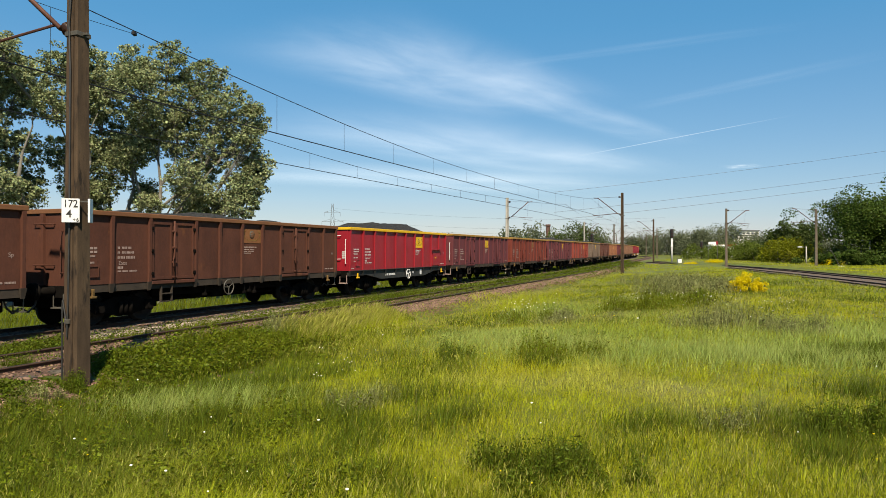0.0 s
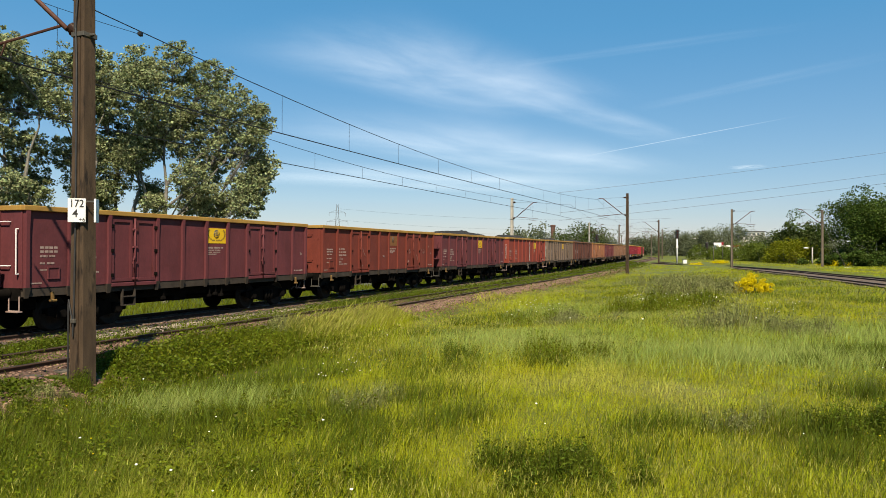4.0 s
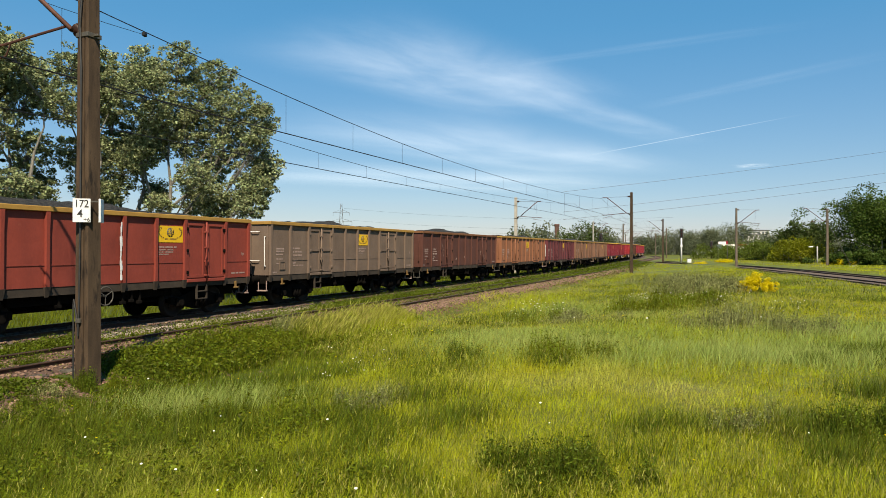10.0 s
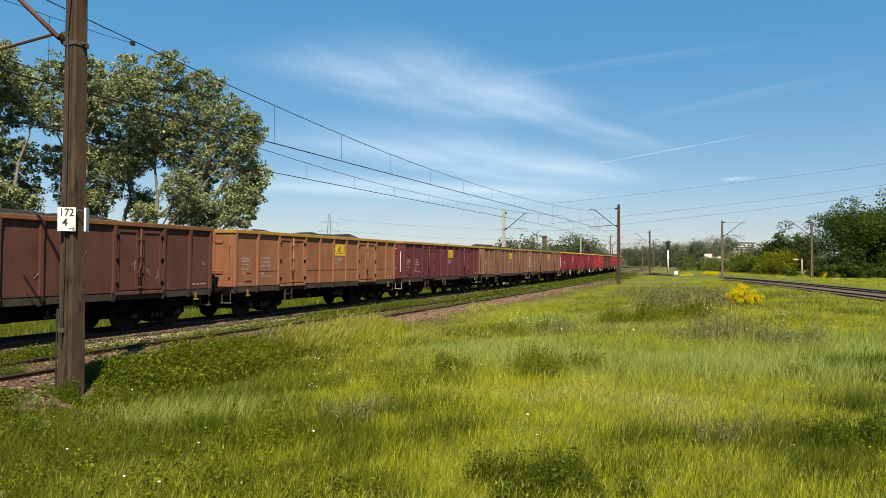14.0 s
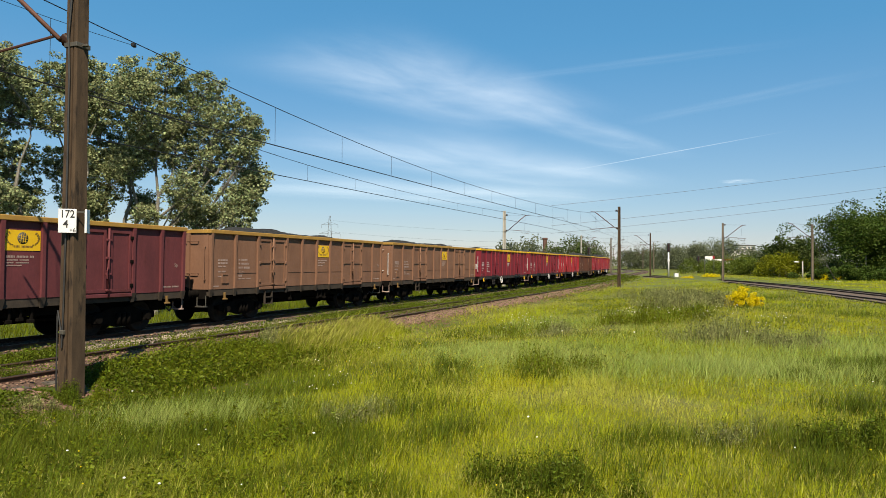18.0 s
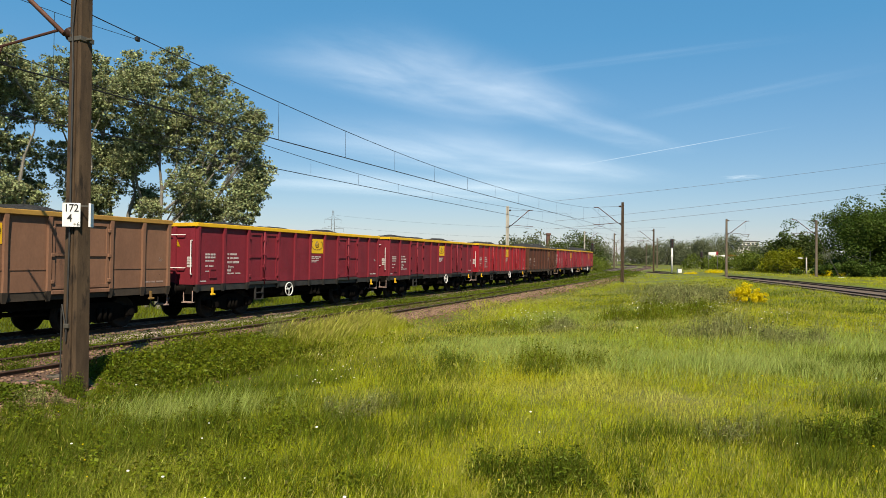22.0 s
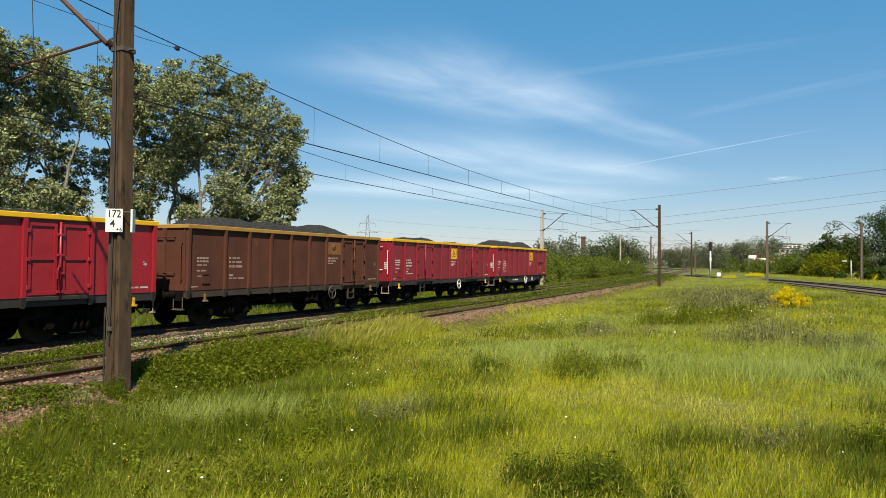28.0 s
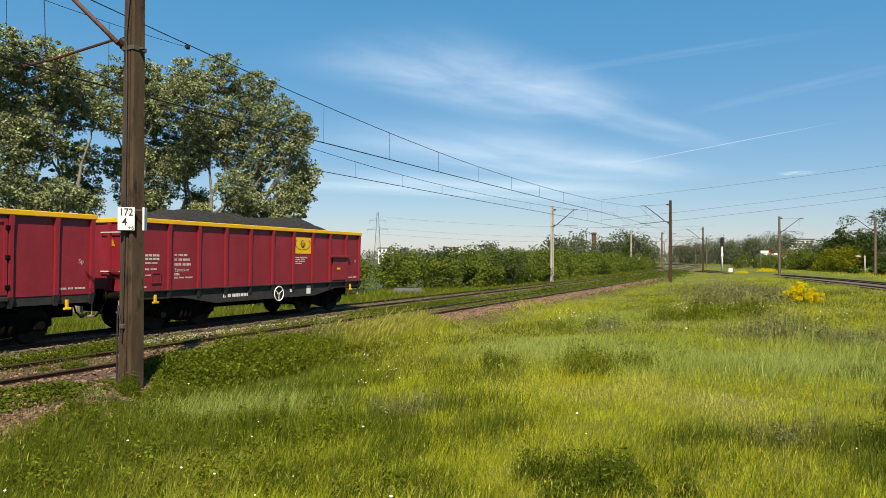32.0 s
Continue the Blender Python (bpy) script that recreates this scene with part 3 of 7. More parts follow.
def gravel_patch():
    """Bare brown gravel beside the near track, in front of the mast."""
    S, D = np.arange(-30.0, -5.4, 0.4), np.linspace(1.6, 3.1, 8)
    SS, DD = np.meshgrid(S, D, indexing="ij")
    DD = DD + 0.25 * np.sin(SS * 1.7) * (DD - 1.6) / 2
    x, y, _, _ = line_at(SS.ravel(), 0.0)
    h = np.interp(SS.ravel(), LINE_S, LINE_H)
    x, y = x + DD.ravel() * np.cos(h), y - DD.ravel() * np.sin(h)
    z = ground_z(x, y) + np.where(DD.ravel() > 2.95, -0.03, 0.035)
    m = len(D)
    F = np.array([(i * m + j, i * m + j + 1, (i + 1) * m + j + 1, (i + 1) * m + j) for i in range(len(S) - 1) for j in range(m - 1)])
    tagged(new("gravel_patch", arrays("gravel_patch", np.stack([x, y, z], 1), F, BED, smooth=True)), "bare brown gravel beside the near track", "gravel", kind="structure")
    rng = np.random.default_rng(8)
    n = 5200
    s, d = rng.uniform(-14, -5.6, n), rng.uniform(1.2, 3.2, n)
    x, y, _, _ = line_at(s, -d)
    P = np.stack([x, y, ground_z(x, y) + 0.035], 1)
    scatter("loose_stones", ROCKS, P, rng.uniform(0.018, 0.06, n) * rng.uniform(0.6, 1.2, n), rng.uniform(0, 6.28, n), M_STONE, "loose brown and pale stones beside the mast", "gravel")


gravel_patch()


# ---- catenary masts ----
def mast(x, y, z0, top, r0, r1, side, label, material, name="catenary_mast", arm_z=6.05, reach=3.1, heading=0.35, hooked=True):
    """Square tapered concrete mast with a raised tube arm, stay rod, insulators and registration arm. side: +1 arm to its right (away from +x heading normal)."""
    t = tagged(new(name), label, "mast", group="catenary masts")
    t.matrix_basis = pose(x, y, z0, 0, 0, -math.degrees(heading))
    H = top - z0
    bm = bmesh.new()
    n = 10
    rings = []
    for i in range(n + 1):
        f = i / n
        w = r0 + (r1 - r0) * f
        rings.append([bm.verts.new((px * w, py * w, H * f - (0.5 if i == 0 else 0))) for px, py in ((-1, -0.85), (-0.85, -1), (0.34, -1), (0.37, -0.35), (0.54, -0.35), (0.57, -1), (0.85, -1), (1, -0.85), (1, 0.85), (0.85, 1), (-0.85, 1), (-1, 0.85))])
    for a, b in zip(rings[:-1], rings[1:]):
        for i in range(12):
            bm.faces.new((a[i], a[(i + 1) % 12], b[(i + 1) % 12], b[i]))
    bm.faces.new(rings[-1])
    part("shaft", bm, material, t)
    az = arm_z - z0
    s = side
    e = s * reach
    bm = bmesh.new()
    pipe(bm, [(s * (r1 + 0.30), 0, az + 0.13), (s * reach * 0.84, 0, az + 1.92), (e, 0, az + 1.95)], 0.045, 8)
    part("cantilever_arm", bm, M_ARM, t)
    bm = bmesh.new()
    tube(bm, (s * r1, 0, min(az + 2.0, H - 0.12)), (s * reach * 0.86, 0, az + 1.96), 0.014, seg=6)
    part("stay_rod", bm, M_STEEL, t)
    for zz, tilt in ((az + 0.02, 38 if s > 0 else 142), (min(az + 2.0, H - 0.12), 0 if s > 0 else 180)):
        bm = bmesh.new()
        lathe(bm, [(0.035, 0), (0.11, 0.03), (0.05, 0.07), (0.13, 0.11), (0.05, 0.16), (0.11, 0.2), (0.035, 0.27)], "x", 12)
        part("insulator", bm, M_CERAM, t, m=pose(s * (r1 + 0.02), 0, zz, 0, -tilt, 0))
    bm = bmesh.new()
    pipe(bm, [(s * (r1 + 0.42), 0, az + 0.22), (s * reach * 0.72, 0, az + 0.06), (s * reach * 1.02, 0, az + 0.02)], 0.026, 6)
    pipe(bm, [(s * reach * 0.66, 0, az + 0.06), (s * reach * 0.70, 0, az - 0.16), (s * reach * 1.0, 0, az - 0.30)], 0.016, 6)
    part("registration_arm", bm, M_ARM, t)
    bm = bmesh.new()
    tube(bm, (s * reach * 0.80, 0, az + 0.05), (s * reach * 0.84, 0, az + 1.9), 0.008, seg=6)
    part("drop_wire", bm, M_WIRE, t)
    bm = bmesh.new()
    w = r1 + 0.03
    box(bm, -w, w, -w, w, az - 0.08, az + 0.0, 0.004)
    box(bm, -w - 0.10, w + 0.10, -0.03, 0.03, az - 0.06, az - 0.02, 0.004)
    part("clamp", bm, M_STEEL, t)
    return t


# ---- goods wagons ----
def paint(name, a, b, rust, at=0.6, rough=0.55, sscale=1.6):
    return surface(name, a, b, 1.3, rough, 0, 0.12, 22, stain=rust, stain_scale=sscale, stain_at=at, stretch=(1, 1, 0.55), spec=0.4 if rough < 0.5 else 0.2, streak=tuple(v * (0.62 if rough < 0.5 else 0.5) for v in b), dents=0.35)


PAINTS = {
    "red": paint("bright_red_paint", (0.236, 0.01049, 0.01888), (0.1835, 0.009439, 0.01573), (0.1177, 0.008307, 0.008307), 0.66, 0.42),
    "crimson": paint("deep_crimson_paint", (0.1835, 0.01259, 0.02202), (0.1416, 0.01049, 0.01783), (0.07614, 0.007614, 0.007614), 0.68, 0.42),
    "maroon": paint("maroon_paint", (0.1573, 0.01573, 0.02517), (0.1154, 0.01259, 0.01993), (0.0623, 0.01246, 0.01108), 0.62),
    "darkmaroon": paint("dull_maroon_paint", (0.1086, 0.0276, 0.03128), (0.0736, 0.02024, 0.023), (0.05883, 0.01523, 0.01108), 0.6, 0.65),
    "brown": paint("rust_brown_paint", (0.07961, 0.02907, 0.01731), (0.05192, 0.01938, 0.01246), (0.1142, 0.04292, 0.018), 0.6, 0.75),
    "oldbrown": paint("old_dark_brown_paint", (0.088, 0.034, 0.025), (0.060, 0.024, 0.018), (0.1039, 0.03807, 0.01523), 0.6, 0.75),
    "redbrown": paint("red_brown_paint", (0.1419, 0.02907, 0.01869), (0.09688, 0.02145, 0.01523), (0.07268, 0.02492, 0.01523), 0.6, 0.7),
    "salmon": paint("faded_salmon_paint", (0.2007, 0.03807, 0.02492), (0.1454, 0.02907, 0.02076), (0.2353, 0.1039, 0.06922), 0.68, 0.65),
    "tan": paint("dusty_tan_paint", (0.1662, 0.08653, 0.05399), (0.1281, 0.06576, 0.04153), (0.1177, 0.045, 0.02422), 0.64, 0.75),
    "peach": paint("rusty_peach_paint", (0.2249, 0.09688, 0.04984), (0.1731, 0.06922, 0.03599), (0.1177, 0.04015, 0.01938), 0.6, 0.75),
    "grey": paint("grey_beige_paint", (0.138, 0.098, 0.073), (0.102, 0.072, 0.054), (0.1177, 0.05399, 0.03115), 0.63, 0.75),
}
RIMS = {"yellow": M_YELLOW, "ochre": M_OCHRE, "rust": M_RUSTRIM}
HALF, TOP, SILL, FLOOR = 1.36, 3.20, 1.00, 1.16
CACHE = {}


def shared(key, make, material):
    """One mesh for all alike pieces."""
    k = (key, material.name)
    if k not in CACHE:
        me = bpy.data.meshes.new(key[0])
        bm = bmesh.new()
        make(bm)
        bm.to_mesh(me)
        bm.free()
        me.materials.append(material)
        CACHE[k] = me
    return CACHE[k]


def make_stake(bm):
    """Pressed side post, deeper and wider towards the rim, stands on -y."""
    prof = [(0.0, 0.062, 0.060), (0.25, 0.056, 0.066), (1.40, 0.052, 0.072), (1.88, 0.066, 0.086)]
    rings = []
    for z, w, d in prof:
        rings.append([bm.verts.new(p) for p in ((-w, 0, z), (-w * 0.88, -d, z), (w * 0.88, -d, z), (w, 0, z))])
    for a, b in zip(rings[:-1], rings[1:]):
        for i in range(3):
            bm.faces.new((a[i], a[i + 1], b[i + 1], b[i]))
    bm.faces.new(rings[0])
    bm.faces.new(rings[-1][::-1])


def make_foot(bm):
    """Foot of a side post over the sole bar."""
    pts = ((-0.05, 0.0), (0.05, 0.0), (0.085, 0.26), (-0.085, 0.26))
    a, b = [bm.verts.new((x, -0.075 if z else -0.03, z)) for x, z in pts], [bm.verts.new((x, 0.0, z)) for x, z in pts]
    bm.faces.new(a)
    bm.faces.new(b[::-1])
    for i in range(4):
        bm.faces.new((a[(i + 1) % 4], a[i], b[i], b[(i + 1) % 4]))


def make_buffer(bm):
    lathe(bm, [(0.12, 0.0), (0.12, 0.05), (0.10, 0.06), (0.10, 0.34), (0.075, 0.35), (0.075, 0.52)], "x", 12)


def make_buffer_head(bm):
    lathe(bm, [(0.06, 0.0), (0.225, 0.03), (0.225, 0.06), (0.12, 0.09)], "x", 16)


def make_side_frame(bm):
    pts = [(-1.25, 0.42), (-1.25, 0.62), (-0.75, 0.66), (-0.4, 0.78), (0.4, 0.78), (0.75, 0.66), (1.25, 0.62), (1.25, 0.42), (0.95, 0.36), (0.5, 0.30), (0.2, 0.22), (-0.2, 0.22), (-0.5, 0.30), (-0.95, 0.36)]
    a = [bm.verts.new((x, -0.05, z)) for x, z in pts]
    b = [bm.verts.new((x, 0.05, z)) for x, z in pts]
    n = len(pts)
    bm.faces.new(a[::-1])
    bm.faces.new(b)
    for i in range(n):
        bm.faces.new((a[i], a[(i + 1) % n], b[(i + 1) % n], b[i]))
    for x in (-0.9, 0.9):
        box(bm, x - 0.16, x + 0.16, -0.14, 0.0, 0.34, 0.62, 0.03)
        tube(bm, (x, -0.17, 0.47), (x, -0.05, 0.47), 0.11, seg=10)
    for x in (-0.18, 0.0, 0.18):
        tube(bm, (x, -0.10, 0.28), (x, -0.10, 0.62), 0.07, seg=8)


def make_wheelset(bm):
    for s in (-1, 1):
        lathe(bm, [(0.10, 0.66 * s), (0.44, 0.685 * s), (0.49, 0.685 * s), (0.49, 0.715 * s), (0.46, 0.72 * s), (0.455, 0.82 * s), (0.40, 0.825 * s), (0.36, 0.79 * s), (0.14, 0.80 * s), (0.13, 0.86 * s)], "y", 20)
    tube(bm, (0, -1.0, 0), (0, 1.0, 0), 0.08, seg=10)
    for a in range(4):
        c, s = math.cos(a * math.pi / 2), math.sin(a * math.pi / 2)
        box(bm, 0.22 * c - 0.02, 0.22 * c + 0.02, -0.83, -0.80, 0.22 * s - 0.02, 0.22 * s + 0.02)


def make_wheel_ring(bm):
    rings = []
    for k in range(24):
        a = 2 * math.pi * k / 24
        rings.append([bm.verts.new(((0.25 + 0.018 * math.cos(b)) * math.cos(a), 0.018 * math.sin(b), (0.25 + 0.018 * math.cos(b)) * math.sin(a))) for b in (0, 1.047, 2.094, 3.1416, 4.189, 5.236)])
    for k in range(24):
        for j in range(6):
            bm.faces.new((rings[k][j], rings[(k + 1) % 24][j], rings[(k + 1) % 24][(j + 1) % 6], rings[k][(j + 1) % 6]))
    for k in range(3):
        a = 2 * math.pi * k / 3 + 0.5
        tube(bm, (0, 0, 0), (0.25 * math.cos(a), 0, 0.25 * math.sin(a)), 0.014, seg=6)
    tube(bm, (0, -0.02, 0), (0, 0.16, 0), 0.03, seg=8)


def make_hook(bm):
    box(bm, -0.035, 0.035, -0.03, 0.03, -0.14, 0.06, 0.008)
    box(bm, -0.10, 0.10, -0.06, 0.02, -0.19, -0.13, 0.015)


WHEELSETS = []


def bogie(w, x):
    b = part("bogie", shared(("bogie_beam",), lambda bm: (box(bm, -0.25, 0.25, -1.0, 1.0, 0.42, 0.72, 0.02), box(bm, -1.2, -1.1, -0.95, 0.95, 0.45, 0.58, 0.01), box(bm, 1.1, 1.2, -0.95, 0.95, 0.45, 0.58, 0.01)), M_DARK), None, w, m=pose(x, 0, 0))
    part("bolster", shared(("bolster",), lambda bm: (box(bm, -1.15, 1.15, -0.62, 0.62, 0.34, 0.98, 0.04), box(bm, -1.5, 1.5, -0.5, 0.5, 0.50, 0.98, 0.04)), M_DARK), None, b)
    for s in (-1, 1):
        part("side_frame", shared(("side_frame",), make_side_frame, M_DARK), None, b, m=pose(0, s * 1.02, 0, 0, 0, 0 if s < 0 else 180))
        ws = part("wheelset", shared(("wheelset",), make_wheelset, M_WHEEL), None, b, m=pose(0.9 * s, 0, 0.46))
        WHEELSETS.append((ws, s))
    return b


def bars(bm, x, z, rows, gap=0.0, y=-0.004):
    """Rows of short strokes that stand for unreadable lettering: each row (height, word lengths)."""
    for h, words in rows:
        cx = x
        for wl in words:
            end = cx + wl
            while cx < end - h * 0.3:
                box(bm, cx, cx + h * 0.5, y, y + 0.003, z - h, z)
                cx += h * 0.72
            cx = end + 0.05
        z -= h + 0.055 + gap
    return bm


def door_leaf(w, x0, x1, mat, split, hinge_left, white_bar=False):
    """One of the two leaves of a side door, with raised border, hinges and lock bar."""
    d = part("door_leaf", box(bmesh.new(), x0 + 0.02, x1 - 0.02, -HALF - 0.03, -HALF + 0.01, 1.24, 3.0, 0.006), mat, w)
    bm = bmesh.new()
    y0, y1 = -HALF - 0.062, -HALF - 0.028
    for a, b, c, e in ((x0 + 0.02, x0 + 0.10, 1.24, 3.0), (x1 - 0.10, x1 - 0.02, 1.24, 3.0), (x0 + 0.10, x1 - 0.10, 1.24, 1.32), (x0 + 0.10, x1 - 0.10, 2.90, 3.0)):
        box(bm, a, b, y0, y1, c, e)
    if split:
        box(bm, x0 + 0.10, x1 - 0.10, y0, y1, 2.08, 2.16)
    part("door_border", bm, mat, d)
    hx = x0 + 0.02 if hinge_left else x1 - 0.02
    for z in (1.42, 2.1, 2.78):
        part("hinge", box(bmesh.new(), hx - 0.05, hx + 0.05, -HALF - 0.10, -HALF - 0.05, z - 0.05, z + 0.05, 0.01), M_DARK if not split else mat, d)
    return d


def wagon(name, pitch, colour, rim, kind, label, coal=0.0, logo="fresh", rails="white", wheel="white", split=False, step=True, panels=0, end_bare=False, clean=False, mark=True, scratches=0, run=0, wheel_at=None):
    L = pitch - 1.22
    h = L / 2
    mat, rmat = PAINTS[colour], RIMS[rim]
    w = tagged(new(name), label, "goods wagon", group="wagons of the train")
    sole = M_SOLE if clean else M_SOLEDUST
    hookm = M_YELLOW if clean else M_OLDHOOK
    railm = M_WHITE if rails == "white" else mat
    # bays along the side
    if kind == "doors":
        bays = [1.35, 1.35, "d", 1.15, 1.15, 1.15, 1.15, "d", 1.15, 1.05]
    elif kind == "onedoor":
        bays = [1.70, 1.20, 1.20, 1.20, 1.20, 1.20, 1.20, "d", 1.30]
    else:
        bays = [1.35, 1.25, 1.25, 1.25, 1.25, 1.25, 1.25, 1.25, 1.25, 1.15]
    wid = [1.9 if b == "d" else b for b in bays]
    k = L / sum(wid)
    xs = [-h]
    for v in wid:
        xs.append(xs[-1] + v * k)
    # the tub
    part("floor", box(bmesh.new(), -h, h, -HALF, HALF, FLOOR - 0.06, FLOOR + 0.02), M_DARK, w)
    for s in (-1, 1):
        bm = bmesh.new()
        box(bm, -h, h, s * HALF - 0.02, s * HALF + 0.02, FLOOR + 0.02, TOP - 0.13)
        part("side_wall", bm, mat, w)
        bm = bmesh.new()
        box(bm, s * h - 0.025, s * h + 0.025, -HALF + 0.02, HALF - 0.02, FLOOR + 0.02, TOP - 0.13)
        part("end_wall", bm, mat, w)
        bm = bmesh.new()
        box(bm, -h - 0.06, h + 0.06, s * (HALF + 0.03) - 0.08, s * (HALF + 0.03) + 0.08, TOP - 0.13, TOP, 0.014)
        part("rim", bm, rmat, w)
        bm = bmesh.new()
        box(bm, s * h - 0.07, s * h + 0.07, -HALF + 0.035, HALF - 0.035, TOP - 0.128, TOP - 0.004, 0.012)
        part("end_rim", bm, rmat, w)
        bm = bmesh.new()
        if kind == "fishbelly":
            y0, y1 = sorted((s * (HALF + 0.01), s * (HALF - 0.10)))
            pts = [(-h, FLOOR), (h, FLOOR), (h, 0.94), (h * 0.70, 0.94), (h * 0.45, 0.70), (-h * 0.45, 0.70), (-h * 0.70, 0.94), (-h, 0.94)]
            va = [bm.verts.new((x, y0, z)) for x, z in pts]
            vb = [bm.verts.new((x, y1, z)) for x, z in pts]
            bm.faces.new(va[::-1])
            bm.faces.new(vb)
            for i in range(8):
                bm.faces.new((va[i], va[(i + 1) % 8], vb[(i + 1) % 8], vb[i]))
            box(bm, -h, h, s * HALF - 0.09, s * HALF + 0.05, FLOOR, FLOOR + 0.03)
            bmesh.ops.recalc_face_normals(bm, faces=bm.faces)
        else:
            y0, y1 = sorted((s * (HALF + 0.005), s * (HALF - 0.10)))
            box(bm, -h, h, y0, y1, SILL - 0.04, FLOOR + 0.03, 0.006)
        part("sole_bar", bm, M_SOLE if clean else sole, w)
        part("headstock", box(bmesh.new(), s * (h - 0.05) - 0.08, s * (h - 0.05) + 0.08, -1.25, 1.25, 0.86, FLOOR + 0.02, 0.012), M_DARK, w)
    # posts and doors, the near side with doors, the far side alike
    sm = shared(("stake",), make_stake, mat)
    for s in (-1, 1):
        for i, x in enumerate(xs):
            xx = min(max(x, -h + 0.055), h - 0.055)
            part("stake", sm, None, w, m=pose(xx, s * (HALF + 0.018), 1.19, 0, 0, 0 if s < 0 else 180))
            if s < 0:
                part("stake_foot", shared(("stake_foot",), make_foot, sole), None, w, m=pose(xx, -HALF - 0.006, 0.93))
        for y in (-0.55, 0.55):
            part("end_post", sm, None, w, m=pose(s * (h + 0.022), y, 1.19, 0, 0, 90 if s > 0 else -90))
    for i, b in enumerate(bays):
        if b == "d":
            x0, x1 = xs[i] + 0.06, xs[i + 1] - 0.06
            xm = (x0 + x1) / 2
            l1 = door_leaf(w, x0, xm - 0.05, mat, split, True)
            l2 = door_leaf(w, xm + 0.05, x1, mat, split, False)
            bm = bmesh.new()
            tube(bm, (xm, -HALF - 0.085, 1.10), (xm, -HALF - 0.085, 3.02), 0.03, seg=8)
            for z in (1.3, 1.75, 2.2, 2.7):
                box(bm, xm - 0.09, xm + 0.09, -HALF - 0.11, -HALF - 0.04, z - 0.03, z + 0.03, 0.008)
            part("lock_bar", bm, mat, w)
            bm = bmesh.new()
            pipe(bm, [(xm - 0.06, -HALF - 0.13, 1.95), (xm - 0.13, -HALF - 0.16, 1.82), (xm - 0.12, -HALF - 0.16, 1.62)], 0.018, 6)
            part("door_handle", bm, mat, w)
            part("door_sill", box(bmesh.new(), x0, x1, -HALF - 0.09, -HALF - 0.02, 1.10, 1.20, 0.01), M_SOLE if clean else mat, w)
        elif panels and i not in (0,):
            part("panel_seam", box(bmesh.new(), xs[i] + 0.07, xs[i + 1] - 0.07, -HALF - 0.034, -HALF - 0.018, 1.72, 1.75), mat, w)
    # ends
    for s in (-1, 1):
        for y in (-0.875, 0.875):
            bf = part("buffer", shared(("buffer",), make_buffer, M_DARK), None, w, m=pose(s * (h + 0.03), y, 1.05, 0, 0, 0 if s > 0 else 180))
            part("buffer_head", shared(("buffer_head",), make_buffer_head, M_DARK), None, bf, m=pose(0.49, 0, 0))
        bm = bmesh.new()
        box(bm, s * (h + 0.02) - 0.02, s * (h + 0.60) + 0.02, -0.05, 0.05, 0.98, 1.08, 0.01) if s > 0 else box(bm, -h - 0.62, -h, -0.05, 0.05, 0.98, 1.08, 0.01)
        part("coupling", bm, M_DARK, w)
        bm = bmesh.new()
        x = s * (h + 0.12)
        pipe(bm, [(x, -0.45, 0.95), (x + s * 0.1, -0.45, 0.66), (x + s * 0.28, -0.44, 0.50), (x + s * 0.46, -0.42, 0.62)], 0.026, 6)
        part("brake_hose", bm, M_BLACK, w)
        # handrail on the corner and a footstep below
        bm = bmesh.new()
        x = s * (h + 0.11)
        pipe(bm, [(x - s * 0.07, -1.24, 2.62), (x, -1.24, 2.62), (x, -1.24, 1.52), (x - s * 0.07, -1.24, 1.52)], 0.016, 6)
        part("handrail", bm, railm, w)
        bm = bmesh.new()
        pipe(bm, [(s * (h + 0.05), -1.28, 0.98), (s * (h + 0.05), -1.28, 0.62), (s * (h + 0.05), -0.92, 0.62), (s * (h + 0.05), -0.92, 0.98)], 0.016, 6)
        box(bm, s * (h + 0.05) - 0.07, s * (h + 0.05) + 0.07, -1.30, -0.90, 0.59, 0.62)
        part("footstep", bm, M_LETTER if rails == "white" else M_STEEL, w)
        part("tow_hook", shared(("tow_hook",), make_hook, hookm), None, w, m=pose(s * (h - 0.75), -HALF - 0.05, 1.0))
    for z in (1.72, 2.80):
        bm = bmesh.new()
        pipe(bm, [(-h - 0.03, -0.25, z), (-h - 0.10, -0.25, z), (-h - 0.10, -0.95, z), (-h - 0.03, -0.95, z)], 0.014, 6)
        part("end_handrail", bm, railm, w)
    if clean:
        bm = bmesh.new()
        tri = [bm.verts.new(p) for p in ((-h - 0.034, -0.50, 2.42), (-h - 0.034, -0.74, 2.42), (-h - 0.034, -0.62, 2.64))]
        bm.faces.new(tri)
        bmesh.ops.solidify(bm, geom=bm.faces[:], thickness=0.005)
        part("warning_sign", bm, M_SIGNYEL, w, "yellow warning triangle")
        bm = bmesh.new()
        for q in range(4):
            box(bm, -h - 0.032, -h - 0.028, -1.22, -1.02, 2.02 - 0.09 * q, 2.09 - 0.09 * q)
        part("end_label", bm, M_MARK, w)
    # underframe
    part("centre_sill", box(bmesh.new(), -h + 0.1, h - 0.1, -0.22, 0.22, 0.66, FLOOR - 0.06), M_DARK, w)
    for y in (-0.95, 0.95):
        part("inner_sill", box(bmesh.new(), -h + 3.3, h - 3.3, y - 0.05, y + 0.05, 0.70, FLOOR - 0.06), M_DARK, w)
